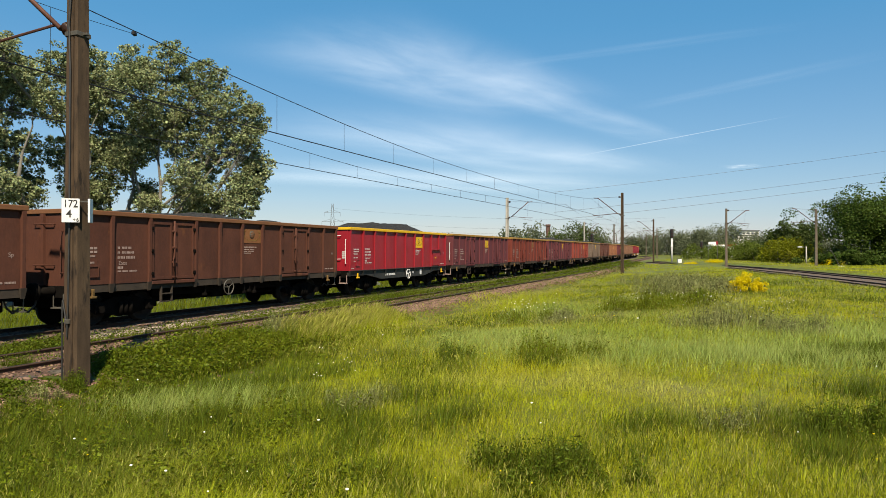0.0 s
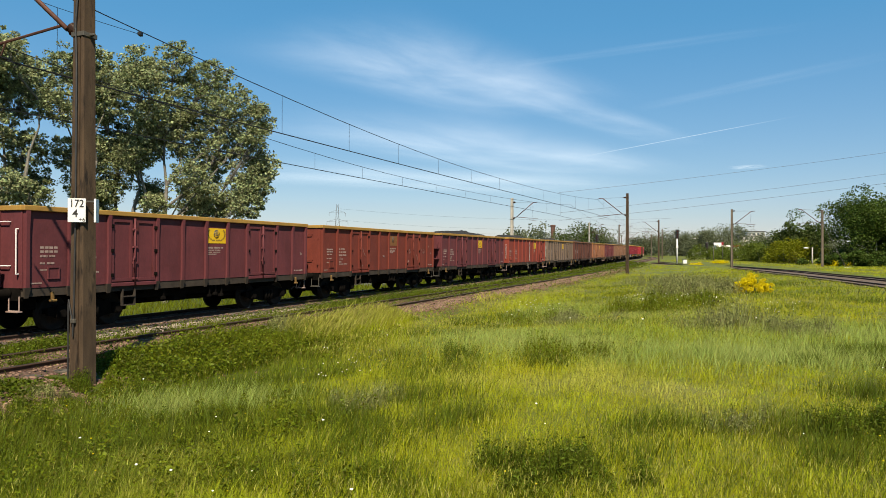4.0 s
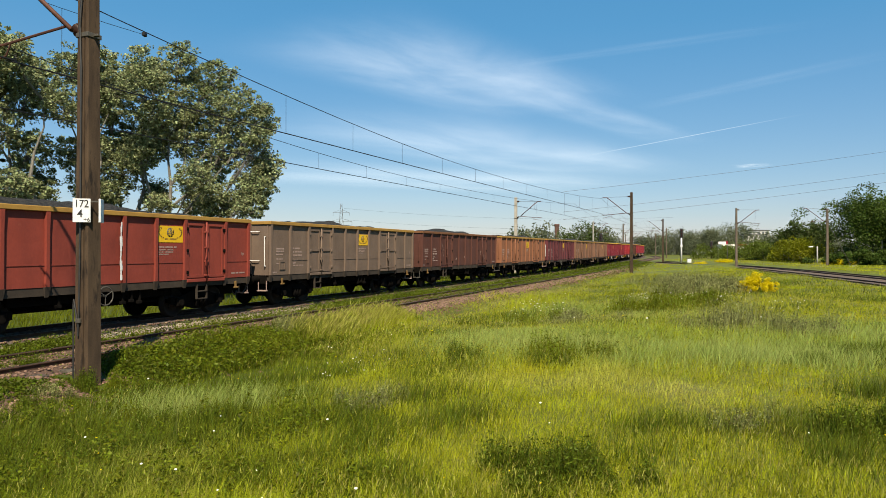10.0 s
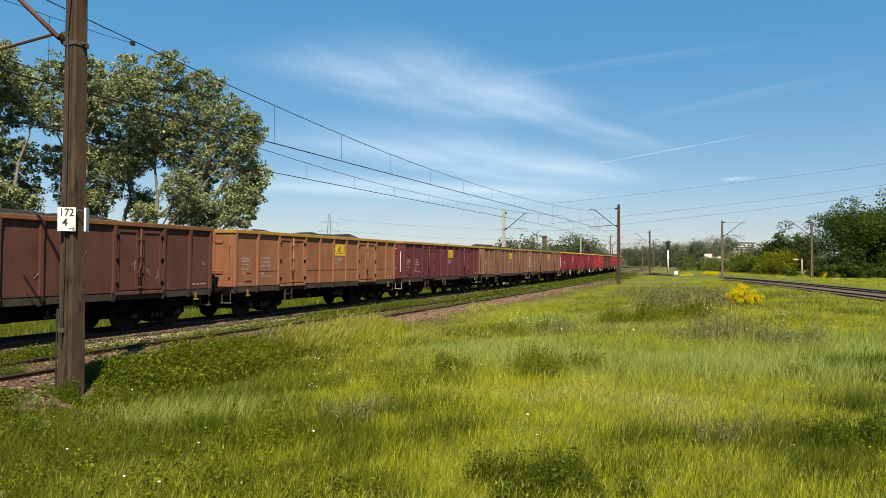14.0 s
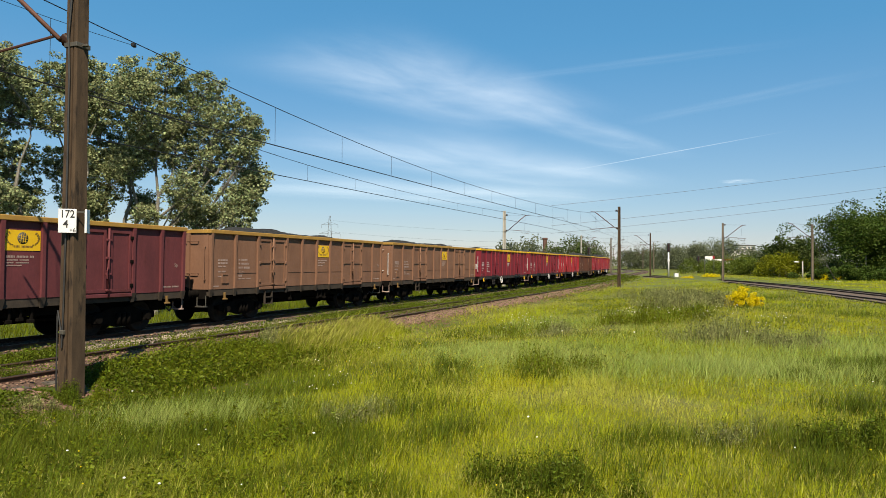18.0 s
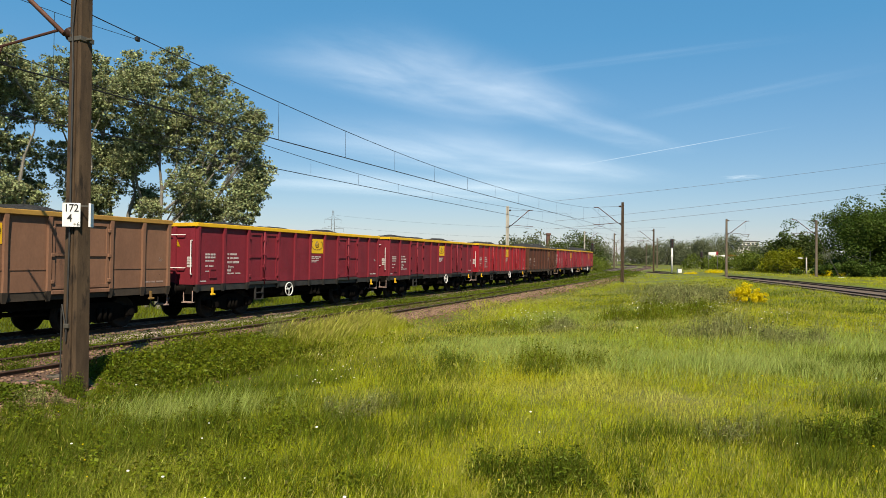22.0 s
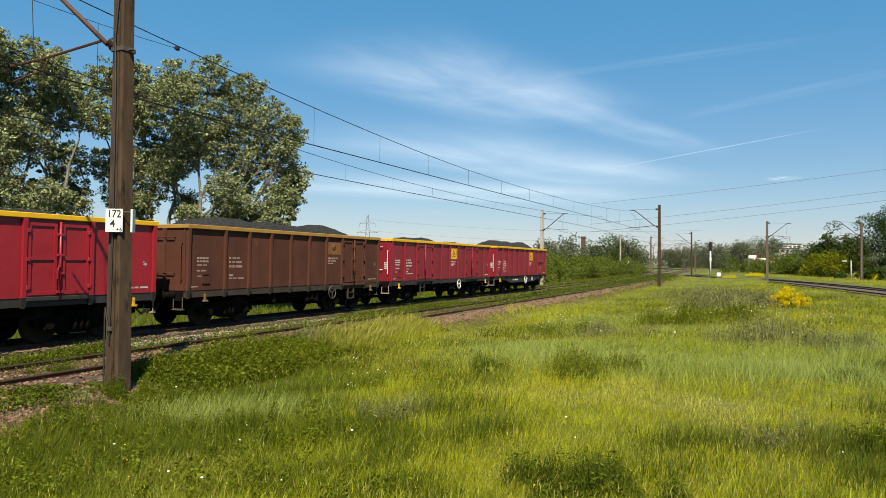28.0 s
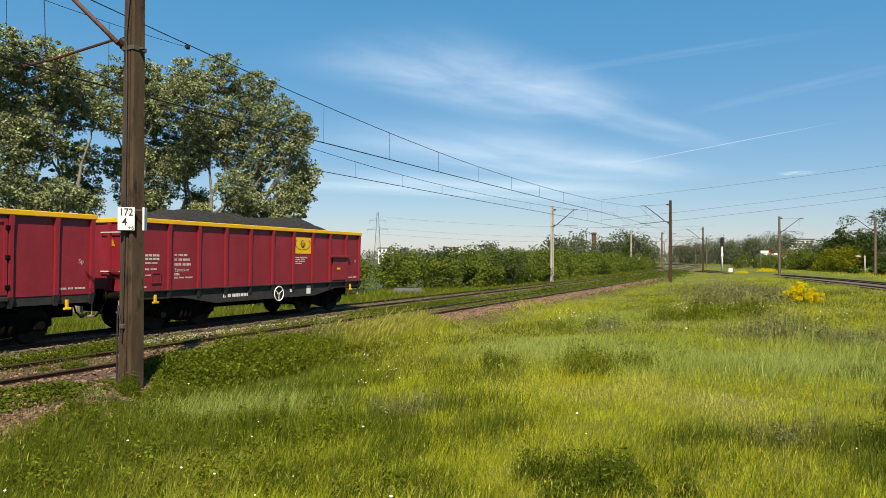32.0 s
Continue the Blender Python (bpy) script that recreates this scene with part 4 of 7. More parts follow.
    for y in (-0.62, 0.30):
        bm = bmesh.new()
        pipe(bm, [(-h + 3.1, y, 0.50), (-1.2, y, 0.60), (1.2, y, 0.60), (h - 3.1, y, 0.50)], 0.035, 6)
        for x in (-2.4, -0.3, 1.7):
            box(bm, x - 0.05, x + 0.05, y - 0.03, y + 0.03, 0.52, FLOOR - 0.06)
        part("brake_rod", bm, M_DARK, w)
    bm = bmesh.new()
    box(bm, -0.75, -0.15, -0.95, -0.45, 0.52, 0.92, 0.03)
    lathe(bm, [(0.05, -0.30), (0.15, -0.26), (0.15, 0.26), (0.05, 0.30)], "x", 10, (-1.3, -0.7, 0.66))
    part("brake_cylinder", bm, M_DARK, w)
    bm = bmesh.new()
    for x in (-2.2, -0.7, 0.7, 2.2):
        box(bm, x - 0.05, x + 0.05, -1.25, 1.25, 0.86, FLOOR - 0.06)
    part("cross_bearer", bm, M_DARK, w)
    # added dark block in the end gap, stands in for hoses, coupling and shade
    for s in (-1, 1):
        part("dark_end_block", box(bmesh.new(), s * (h - 0.45) - 0.38, s * (h - 0.45) + 0.38, -0.75, 0.75, 0.58, 0.90, 0.03), M_DARK, w)
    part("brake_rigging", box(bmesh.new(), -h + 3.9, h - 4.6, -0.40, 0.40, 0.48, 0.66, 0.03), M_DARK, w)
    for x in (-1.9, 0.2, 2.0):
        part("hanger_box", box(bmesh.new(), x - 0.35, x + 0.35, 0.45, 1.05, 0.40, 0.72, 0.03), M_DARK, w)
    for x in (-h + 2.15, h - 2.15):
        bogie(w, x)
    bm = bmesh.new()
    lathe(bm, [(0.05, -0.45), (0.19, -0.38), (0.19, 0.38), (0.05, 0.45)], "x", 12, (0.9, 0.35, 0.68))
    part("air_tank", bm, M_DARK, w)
    for x, z in ((0.55, 0.62), (0.85, 0.66), (1.15, 0.60), (-1.5, 0.66)):
        bm = bmesh.new()
        box(bm, x - 0.03, x + 0.03, -1.30, -1.22, z, 0.98, 0.006)
        box(bm, x - 0.10, x + 0.06, -1.32, -1.22, z - 0.04, z + 0.05, 0.01)
        part("brake_lever", bm, M_DARK, w)
    wx = wheel_at if wheel_at is not None else {"doors": 1.5, "onedoor": 2.0, "fishbelly": 0.4}[kind]
    if wheel:
        part("brake_wheel", shared(("brake_wheel",), make_wheel_ring, M_WHITE if wheel == "white" else M_STEEL), None, w, m=pose(wx, -HALF - 0.08, 0.86))
    if step and kind != "fishbelly":
        bm = bmesh.new()
        sx = xs[2] + 0.7 if kind == "doors" else xs[-2] - 1.1
        for a in (-0.22, 0.22):
            box(bm, sx + a - 0.02, sx + a + 0.02, -HALF - 0.05, -HALF + 0.02, 0.55, 1.02)
        for z in (0.56, 0.80):
            box(bm, sx - 0.22, sx + 0.22, -HALF - 0.07, -HALF + 0.02, z - 0.015, z + 0.015)
        part("ladder", bm, sole, w)
    # markings
    li = {"doors": 5, "onedoor": 6, "fishbelly": 6}[kind]
    yy = -HALF - 0.022
    if logo:
        x0, x1 = xs[li] + 0.07, xs[li + 1] - 0.07
        zt = 2.88 if logo != "small" else 2.85
        ph = 0.60 if logo == "fresh" else 0.50
        smt = M_SIGNYEL if logo in ("fresh", "small") else M_FADED
        sg = part("logo_plate", box(bmesh.new(), x0, x1, yy - 0.008, yy, zt - ph, zt), smt, w, "yellow plate with a round emblem")
        bm = bmesh.new()
        cx, cz = (x0 + x1) / 2, zt - ph * 0.45
        lathe(bm, [(0.0, yy - 0.012), (0.145, yy - 0.011), (0.145, yy - 0.009)], "y", 18, (cx, 0, cz + 0.03))
        part("emblem", bm, M_EMBLEM, sg)
        bm = bmesh.new()
        for q in (-0.06, 0.0, 0.06):
            e = math.sqrt(0.0169 - q * q) * 0.95
            tube(bm, (cx - e, yy - 0.013, cz + 0.03 + q), (cx + e, yy - 0.013, cz + 0.03 + q - 0.03), 0.006, seg=4)
            tube(bm, (cx + q, yy - 0.013, cz + 0.03 - e), (cx + q + 0.03, yy - 0.013, cz + 0.03 + e), 0.006, seg=4)
        part("emblem_grid", bm, smt, sg)
        hw = (x1 - x0) * 0.42
        for sd in (-1, 1):
            bm = bmesh.new()
            for q in range(7):
                a = math.radians(-72 + 20 * q)
                px_, pz_ = cx + sd * (0.20 + (hw - 0.20) * math.cos(a)), cz + 0.02 + 0.15 * math.sin(a)
                for lean in (-0.5, 0.5):
                    tube(bm, (px_, yy - 0.010, pz_), (px_ + 0.055 * math.cos(a + lean) * sd, yy - 0.010, pz_ + 0.055 * math.sin(a + lean + 0.6)), 0.009, seg=4)
            part("emblem_wreath", bm, M_WREATH, sg)["kind"] = "stuff"
        bm = bmesh.new()
        bars(bm, cx - 0.22, cz - 0.15, [(0.05, [0.14, 0.27])], 0, yy - 0.0105)
        part("emblem_lettering", bm, M_WREATH, sg)["kind"] = "stuff"
        bm = bmesh.new()
        bars(bm, x0 + 0.06, zt - ph - 0.12, [(0.055, [0.22, 0.3, 0.1]), (0.035, [0.3, 0.25]), (0.03, [0.2, 0.34]), (0.03, [0.4])], -0.02, yy - 0.004)
        part("address_lettering", bm, M_LETTER if logo != "fresh" else M_MARK, w)["kind"] = "stuff"
    if mark:
        wl = M_MARK if clean else M_LETTER
        bm = bmesh.new()
        x0 = xs[0] + 0.42
        for q in range(4):
            for r in range(2):
                box(bm, x0 + q * 0.13, x0 + q * 0.13 + 0.10, yy - 0.004, yy, 2.14 - r * 0.10, 2.14 - r * 0.10 + 0.06)
        part("load_table", bm, wl, w)
        bm = bmesh.new()
        bars(bm, x0, 1.98, [(0.05, [0.20, 0.17]), (0.05, [0.14, 0.20]), (0.035, [0.26])], 0.07, yy - 0.004)
        part("capacity_lettering", bm, wl, w)["kind"] = "stuff"
        part("corner_lettering", box(bmesh.new(), x0 - 0.25, x0 + 0.05, yy - 0.004, yy, 1.27, 1.305), wl, w)
        x0 = xs[1] + 0.22
        bm = bmesh.new()
        bars(bm, x0, 2.22, [(0.065, [0.10, 0.16, 0.12]), (0.065, [0.10, 0.12, 0.26]), (0.075, [0.26, 0.30])], 0.015, yy - 0.004)
        bars(bm, x0, 1.66, [(0.07, [0.22]), (0.045, [0.12, 0.2, 0.3])], -0.01, yy - 0.004)
        part("number_lettering", bm, wl, w)["kind"] = "stuff"
        if kind == "doors":
            text_mesh("type_lettering", "Eaos", 0.16, wl, w, pose(x0 + 0.18, yy - 0.004, 1.75, 90, 0, 0))
        elif kind == "fishbelly":
            text_mesh("type_lettering", "Eamos-w", 0.15, wl, w, pose(x0 + 0.28, yy - 0.004, 1.75, 90, 0, 0))
            bm = bmesh.new()
            bars(bm, -2.3, 0.95, [(0.10, [0.16, 0.16, 0.34, 0.34])], 0, -HALF - 0.016)
            part("frame_lettering", bm, M_WHITE, w)["kind"] = "stuff"
            part("frame_plate", box(bmesh.new(), 2.1, 2.35, -HALF - 0.016, -HALF - 0.012, 0.78, 1.08), M_WHITE, w)
            part("frame_plate", box(bmesh.new(), 1.1, 1.22, -HALF - 0.016, -HALF - 0.012, 0.88, 1.0), M_WHITE, w)
        text_mesh("spare_lettering", "Sp", 0.15, wl, w, pose(h - 0.35, yy - 0.004, 2.0, 90, 0, 0))
        bm = bmesh.new()
        bars(bm, h - 0.95, 1.36, [(0.05, [0.2, 0.14, 0.3])], 0, yy - 0.004)
        part("small_lettering", bm, wl, w)["kind"] = "stuff"
    # small holder and hatch near the corner
    bm = bmesh.new()
    x0 = xs[0] + 0.62
    for a, b, c, e in ((0, 0.34, 1.38, 1.41), (0, 0.03, 1.41, 1.66), (0.31, 0.34, 1.41, 1.66), (0, 0.34, 1.66, 1.69)):
        box(bm, x0 + a, x0 + b, yy - 0.03, yy + 0.004, c, e)
    box(bm, x0 + 0.03, x0 + 0.31, yy - 0.012, yy + 0.004, 1.41, 1.66)
    part("label_holder", bm, mat, w)
    if kind == "fishbelly":
        xa, xb = xs[8] + 0.2, xs[9] + 0.15
        bm = bmesh.new()
        box(bm, xa, xb, yy - 0.05, yy + 0.004, 1.24, 2.12, 0.01)
        hatch = part("hatch", bm, mat, w)
        part("hatch_frame", box(bmesh.new(), xa - 0.25, xb + 0.04, yy - 0.13, yy, 2.14, 2.22, 0.01), mat, hatch)
        part("hatch_tag", box(bmesh.new(), xa + 0.3, xa + 0.5, yy - 0.06, yy - 0.045, 1.66, 1.74), M_YELLOW, hatch)
    if end_bare:
        bm = bmesh.new()
        for z in (1.62, 2.25):
            box(bm, -h - 0.42, -h - 0.03, -HALF + 0.05, HALF - 0.05, z, z + 0.04, 0.006)
        part("end_shelf", bm, mat, w)
    if scratches:
        rs = random.Random(scratches)
        for q in range(9):
            bm = bmesh.new()
            cx, cz = rs.uniform(-h * 0.8, h * 0.85), rs.uniform(1.4, 2.5)
            pts = [(cx, yy - 0.012, cz)]
            for _ in range(rs.randint(3, 6)):
                pts.append((pts[-1][0] + rs.uniform(-0.16, 0.16), yy - 0.012, pts[-1][2] + rs.uniform(-0.2, 0.2)))
            pipe(bm, pts, 0.007, 4)
            part("chalk_scrawl", bm, M_LETTER, w, "faded chalk scrawl")
    if run:
        bm = bmesh.new()
        x, z = xs[5] - 0.12, 2.9
        rs = random.Random(run)
        while z > 1.3:
            wd = rs.uniform(0.012, 0.045)
            box(bm, x - wd, x + wd, yy - 0.075, yy - 0.07, z - 0.14, z)
            z -= 0.135
            x += rs.uniform(-0.012, 0.014)
        part("paint_run", bm, M_WHITE, w, "white streak of spilt paint")
    load = None
    if coal:
        n, m = 40, 12
        rng = np.random.default_rng(int(pitch * 100) + len(colour) * 7)
        ph = rng.uniform(0, 6.28, 8)
        V = []
        for i in range(n + 1):
            for j in range(m + 1):
                u, v = i / n, j / m
                x, y = -h + 0.15 + (L - 0.3) * u, -HALF + 0.1 + (2 * HALF - 0.2) * v
                env = min(1, u / 0.22, (1 - u) / 0.22) * min(1, v / 0.35, (1 - v) / 0.35)
                z = TOP - 0.25 + (coal + 0.25) * env ** 0.7 + env * (0.06 * math.sin(9 * u + ph[0]) + 0.05 * math.sin(21 * u + 5 * v + ph[1]) + 0.03 * math.sin(43 * u + ph[2])) + rng.normal(0, 0.012)
                V.append((x, y, z))
        F = [(i * (m + 1) + j, (i + 1) * (m + 1) + j, (i + 1) * (m + 1) + j + 1, i * (m + 1) + j + 1) for i in range(n) for j in range(m)]
        load = tagged(new("coal_load", arrays("coal_load", V, F, M_COAL, smooth=True)), "heap of black coal in an open wagon", "coal", kind="stuff")
    return w, load


# rear end of the train first: pitch, colour, rim, kind, coal, options
FLEET = [
    (12.8, "crimson", "yellow", "fishbelly", 0.42, dict(clean=True, logo="fresh"), "dark red open wagon heaped with coal on a black frame"),
    (14.3, "crimson", "yellow", "doors", 0.12, dict(clean=True, logo="fresh"), "bright red open wagon with white lettering and yellow rim"),
    (12.9, "brown", "ochre", "onedoor", 0.34, dict(logo="old", rails="body", wheel="old"), "rust-brown open wagon heaped with coal"),
    (13.9, "red", "yellow", "doors", 0.14, dict(clean=True, split=True, logo="fresh"), "bright red open wagon with split doors and yellow rim"),
    (14.2, "maroon", "yellow", "doors", 0.14, dict(clean=True, logo="fresh"), "maroon open wagon with yellow rim and logo plate"),
    (14.2, "maroon", "yellow", "doors", 0.10, dict(clean=True, split=True, logo="fresh", wheel_at=-1.3), "maroon open wagon with split doors and white brake wheel"),
    (14.7, "tan", "ochre", "doors", 0.16, dict(split=True, logo="small", rails="white", panels=1, wheel=""), "dusty tan open wagon with ochre rim"),
    (14.1, "tan", "ochre", "doors", 0.16, dict(split=True, logo="small", rails="body", panels=1, wheel=""), "dusty tan open wagon with yellow logo plate"),
    (13.9, "darkmaroon", "ochre", "doors", 0.0, dict(logo="small", wheel_at=-0.4, wheel="old"), "dull maroon open wagon with ochre rim"),
    (14.4, "peach", "ochre", "doors", 0.12, dict(logo="small", rails="body", panels=1, wheel=""), "rusty peach-coloured open wagon with ochre rim"),
    (14.4, "oldbrown", "rust", "doors", 0.16, dict(logo="", rails="body", scratches=5, wheel=""), "rust-brown open wagon with scratched doors"),
    (13.9, "grey", "ochre", "doors", 0.12, dict(split=True, logo="small", panels=1, wheel=""), "grey-beige open wagon with ochre rim"),
    (13.2, "salmon", "ochre", "onedoor", 0.2, dict(logo="small", wheel="old", panels=1, run=4, wheel_at=-0.2), "faded salmon-red open wagon with dented end"),
    (13.9, "darkmaroon", "ochre", "doors", 0.22, dict(logo="small", rails="body", end_bare=True, wheel=""), "dull maroon open wagon with shelves on its end"),
    (13.4, "redbrown", "ochre", "doors", 0.0, dict(logo="old", rails="body", scratches=9, wheel=""), "red-brown open wagon with faded logo plate"),
    (13.5, "darkmaroon", "ochre", "doors", 0.0, dict(logo="small", wheel=""), "dull maroon open wagon with grey lettering"),
    (13.3, "red", "yellow", "fishbelly", 0.35, dict(clean=True, logo="fresh"), "bright red open wagon heaped with coal on a black frame"),
    (14.9, "brown", "rust", "doors", 0.12, dict(logo="old", rails="body", wheel_at=-0.5, wheel="old"), "rust-brown open wagon with rusty rim"),
    (14.0, "brown", "rust", "doors", 0.0, dict(logo="", rails="body"), "rust-brown open wagon with plain sides"),
]
TRAIN = []
_r = 0.0
for pitch_, col_, rim_, kind_, coal_, opt_, lab_ in FLEET:
    obj_, load_ = wagon("open_wagon", pitch_, col_, rim_, kind_, lab_, coal_, **opt_)
    TRAIN.append((obj_, load_, _r - (pitch_ - 1.22) / 2))
    _r -= pitch_


def train_pose(a):
    """Pose of a wagon whose middle is at arc a of the train's line."""
    p, q = on_train_line(a - 4.4), on_train_line(a + 4.4)
    c, d = (p + q) / 2, q - p
    return pose(c.x, c.y, c.z, 0, 0, math.degrees(math.atan2(d.y, d.x)))


def tail(t):
    """Arc of the rear wagon's end."""
    return 253.5 - 7.4 * t


def motions():
    times = [0.5 * i for i in range(65)]
    for w, load, rel in TRAIN:
        rows = [(t, train_pose(tail(t) + rel)) for t in times]
        walk(w, rows)
        if load:
            walk(load, rows)
    turn = {}
    for ws, side in WHEELSETS:
        if side not in turn:
            rows = []
            for i in range(481):
                t = i / 15
                rows.append((t, pose(0.9 * side, 0, 0.46, 0, -math.degrees(7.4 * t / 0.46), 0)))
            walk(ws, rows)
            turn[side] = ws.animation_data
        else:
            ws.rotation_mode = "QUATERNION"
            ad = ws.animation_data_create()
            ad.action = turn[side].action
            ad.action_slot = turn[side].action_slot


# ---- masts and wires ----
M_CONC3 = surface("brown_grey_concrete", (0.0803, 0.0627, 0.0451), (0.125, 0.1, 0.0752), 2, 0.92, 0, 0.4)
main_mast = mast(-6.55, 12.45, -0.47, 9.2, 0.165, 0.12, -1, "brown weathered concrete catenary mast with a distance plate", M_CONC, heading=0.376, arm_z=6.0)
mast(19.6, 76.0, -0.30, 8.5, 0.17, 0.13, -1, "dark brown catenary mast beside the near track", M_CONC, heading=0.36)
mast(7.75, 84.0, -1.0, 8.55, 0.20, 0.15, 1, "pale concrete catenary mast behind the tracks", M_CONC2, heading=0.36)
mast(41.2, 136.0, 0.0, 8.4, 0.16, 0.13, -1, "dark catenary mast in the distance", M_CONC, heading=0.34)
mast(30.6, 150.5, -0.9, 8.5, 0.16, 0.13, 1, "grey catenary mast behind a railway signal", M_CONC2, heading=0.34)
mast(41.0, 100.6, -0.25, 8.3, 0.17, 0.12, 1, "brown-grey concrete mast of the side line", M_CONC3, heading=0.2)
guyed = mast(51.0, 95.0, -0.25, 7.9, 0.17, 0.12, -1, "brown-grey concrete mast with a slanting guy wire", M_CONC3, heading=0.2)
part("guy_wire", tube(bmesh.new(), (0.1, 0, 6.2), (2.7, -1.0, 0.25), 0.03, seg=6), M_STEEL, guyed)
part("guy_anchor", box(bmesh.new(), 2.4, 3.3, -1.5, -0.7, -0.3, 0.4, 0.05), M_WHITE, guyed, "white painted concrete anchor block")
for s_, off_, sd_, z_ in ((190, 2.3, -1, 0.2), (252, 2.3, -1, 0.2), (310, 2.3, -1, 0.2), (205, -7.4, 1, -0.3), (262, -7.4, 1, -0.3), (322, -7.4, 1, -0.3)):
    x_, y_, h_, zz_ = line_at(s_, -off_)
    mast(float(x_), float(y_), z_, 8.6, 0.16, 0.13, sd_, "distant grey catenary mast beside the curve", M_CONC3, heading=float(h_))
for y_ in (158, 215, 270):
    x_, yy_, h_ = right_at(np.array([float(y_)]), -2.6)
    mast(float(x_[0]), float(yy_[0]), -0.1, 8.3, 0.17, 0.13, 1, "distant mast of the side line", M_CONC3, heading=float(h_[0]))

# plate and cables on the nearest mast
plate = tagged(new("distance_sign"), "white enamel distance plate with black figures, clamped to the mast", "sign")
plate.matrix_basis = pose(-6.56, 12.20, 2.75, 0, 0, 14)
part("plate", box(bmesh.new(), -0.125, 0.165, -0.008, 0.008, -0.15, 0.27, 0.004), M_WHITE, plate)
part("back_plate", box(bmesh.new(), 0.295, 0.33, 0.0, 0.22, -0.15, 0.27, 0.003), M_WHITE, plate)
part("strap", box(bmesh.new(), 0.165, 0.30, 0.012, 0.02, 0.21, 0.235), M_STEEL, plate)
text_mesh("figure", "172", 0.20, M_BLACK, plate, pose(0.02, -0.011, 0.175, 90, 0, 0) @ Matrix.Diagonal((0.80, 0.95, 1, 1)), bold=0.012)
text_mesh("figure", "4", 0.20, M_BLACK, plate, pose(-0.005, -0.011, 0.0, 90, 0, 0) @ Matrix.Diagonal((0.9, 0.95, 1, 1)), bold=0.012)
text_mesh("figure", "+6", 0.10, M_BLACK, plate, pose(0.105, -0.011, -0.105, 90, 0, 0))
cable = bmesh.new()
pipe(cable, [(0.09, -0.15, 9.2), (0.05, -0.145, 7.7), (-0.02, -0.165, 6.55), (0.02, -0.175, 5.8), (0.015, -0.18, 3.2), (-0.01, -0.185, 1.6), (-0.03, -0.19, 1.05)], 0.016, 6)
part("earth_cable", cable, M_BLACK, main_mast)
cable = bmesh.new()
pipe(cable, [(0.10, -0.165, 9.0), (0.055, -0.165, 7.4), (-0.03, -0.17, 6.5)], 0.02, 6)
part("earth_cable", cable, M_BLACK, main_mast)
cable = bmesh.new()
pipe(cable, [(-0.05, -0.19, 1.35), (-0.13, -0.19, 1.70), (-0.165, -0.17, 1.6), (-0.165, -0.17, 0.2)], 0.014, 6)
part("ground_wire", cable, M_BLACK, main_mast)
part("wire_clip", box(bmesh.new(), -0.07, 0.03, -0.215, -0.16, 1.28, 1.36, 0.008), M_STEEL, main_mast)


def strand(bm, pts, r):
    for a, b in zip(pts[:-1], pts[1:]):
        tube(bm, a, b, r, seg=5, caps=False)


def overhead(name, left, spans, label):
    """Carrying wire, contact wire and droppers over one track. Each span: its ends, its lowest place, and the heights of the carrying wire there."""
    t = tagged(new(name), label, "overhead wire", kind="structure")
    mess, cont = bmesh.new(), bmesh.new()
    for s0, s1, low, z0, zl, z1 in spans:
        def wire(s):
            f = (s - s0) / (s1 - s0)
            x, y, h, z = line_at(s, left + 0.06 * math.cos(math.pi * f))
            u = (low - s) / (low - s0) if s < low else (s - low) / (s1 - low)
            zm = zl + ((z0 if s < low else z1) - zl) * u * u
            zc = 5.74 + 0.36 * min(max(s, 0), 63) / 63
            return Vector((x, y, z + zm)), Vector((x, y, z + zc))
        pts = [wire(s0 + (s1 - s0) * i / 28) for i in range(29)]
        strand(mess, [p[0] for p in pts], 0.012)
        strand(cont, [p[1] for p in pts], 0.017)
        s = s0 + 9.0 if s0 > -20 else s1 - 58.0
        while s < s1 - 6.0:
            a, b = wire(s)
            part("dropper", tube(bmesh.new(), a, b, 0.006, seg=5), M_WIRE, t)
            s += 4.2 + 0.06 * max(0, s - 8)
    part("carrying_wire", mess, M_WIRE, t)
    part("contact_wire", cont, M_WIRE, t)
    return t


def even(a, b):
    """A span with its lowest place in the middle."""
    return a, b, (a + b) / 2, 7.80, 6.60, 7.80


near_line = overhead("near_overhead_line", 0.0, ((-70, -5.2, -37, 7.8, 6.6, 7.5), (-5.2, 63, 20, 7.5, 6.55, 7.80), even(63, 127), even(127, 190), even(190, 252), even(252, 312)), "dark carrying and contact wires with droppers over the near track")
overhead("train_overhead_line", SPACING, (even(-80, -9), (-9, 71, 23, 7.95, 6.36, 7.80), even(71, 138), even(138, 205), even(205, 262), even(262, 322)), "dark carrying and contact wires with droppers over the train")
# stitch wire under the nearest support, clamped to the carrying wire on both sides
bm_ = bmesh.new()
stitch_ = []
for s_ in (-8.6, -7.4, -6.3, -5.2, -4.1, -3.0, -1.9):
    x_, y_, _, _ = line_at(s_, 0.06)
    stitch_.append(Vector((x_, y_, 7.10 + 0.009 * (s_ + 5.2) ** 2)))
strand(bm_, stitch_, 0.006)
part("stitch_wire", bm_, M_WIRE, near_line)
for k_ in (2, 4):
    p_ = stitch_[k_]
    part("dropper", tube(bmesh.new(), p_, (p_.x, p_.y, 5.76), 0.005, seg=5), M_WIRE, near_line)
for k_ in (0, 6):
    p_ = stitch_[k_]
    part("wire_clamp", box(bmesh.new(), p_.x - 0.04, p_.x + 0.04, p_.y - 0.07, p_.y + 0.07, p_.z - 0.035, p_.z + 0.05, 0.01), M_WIRE, near_line)

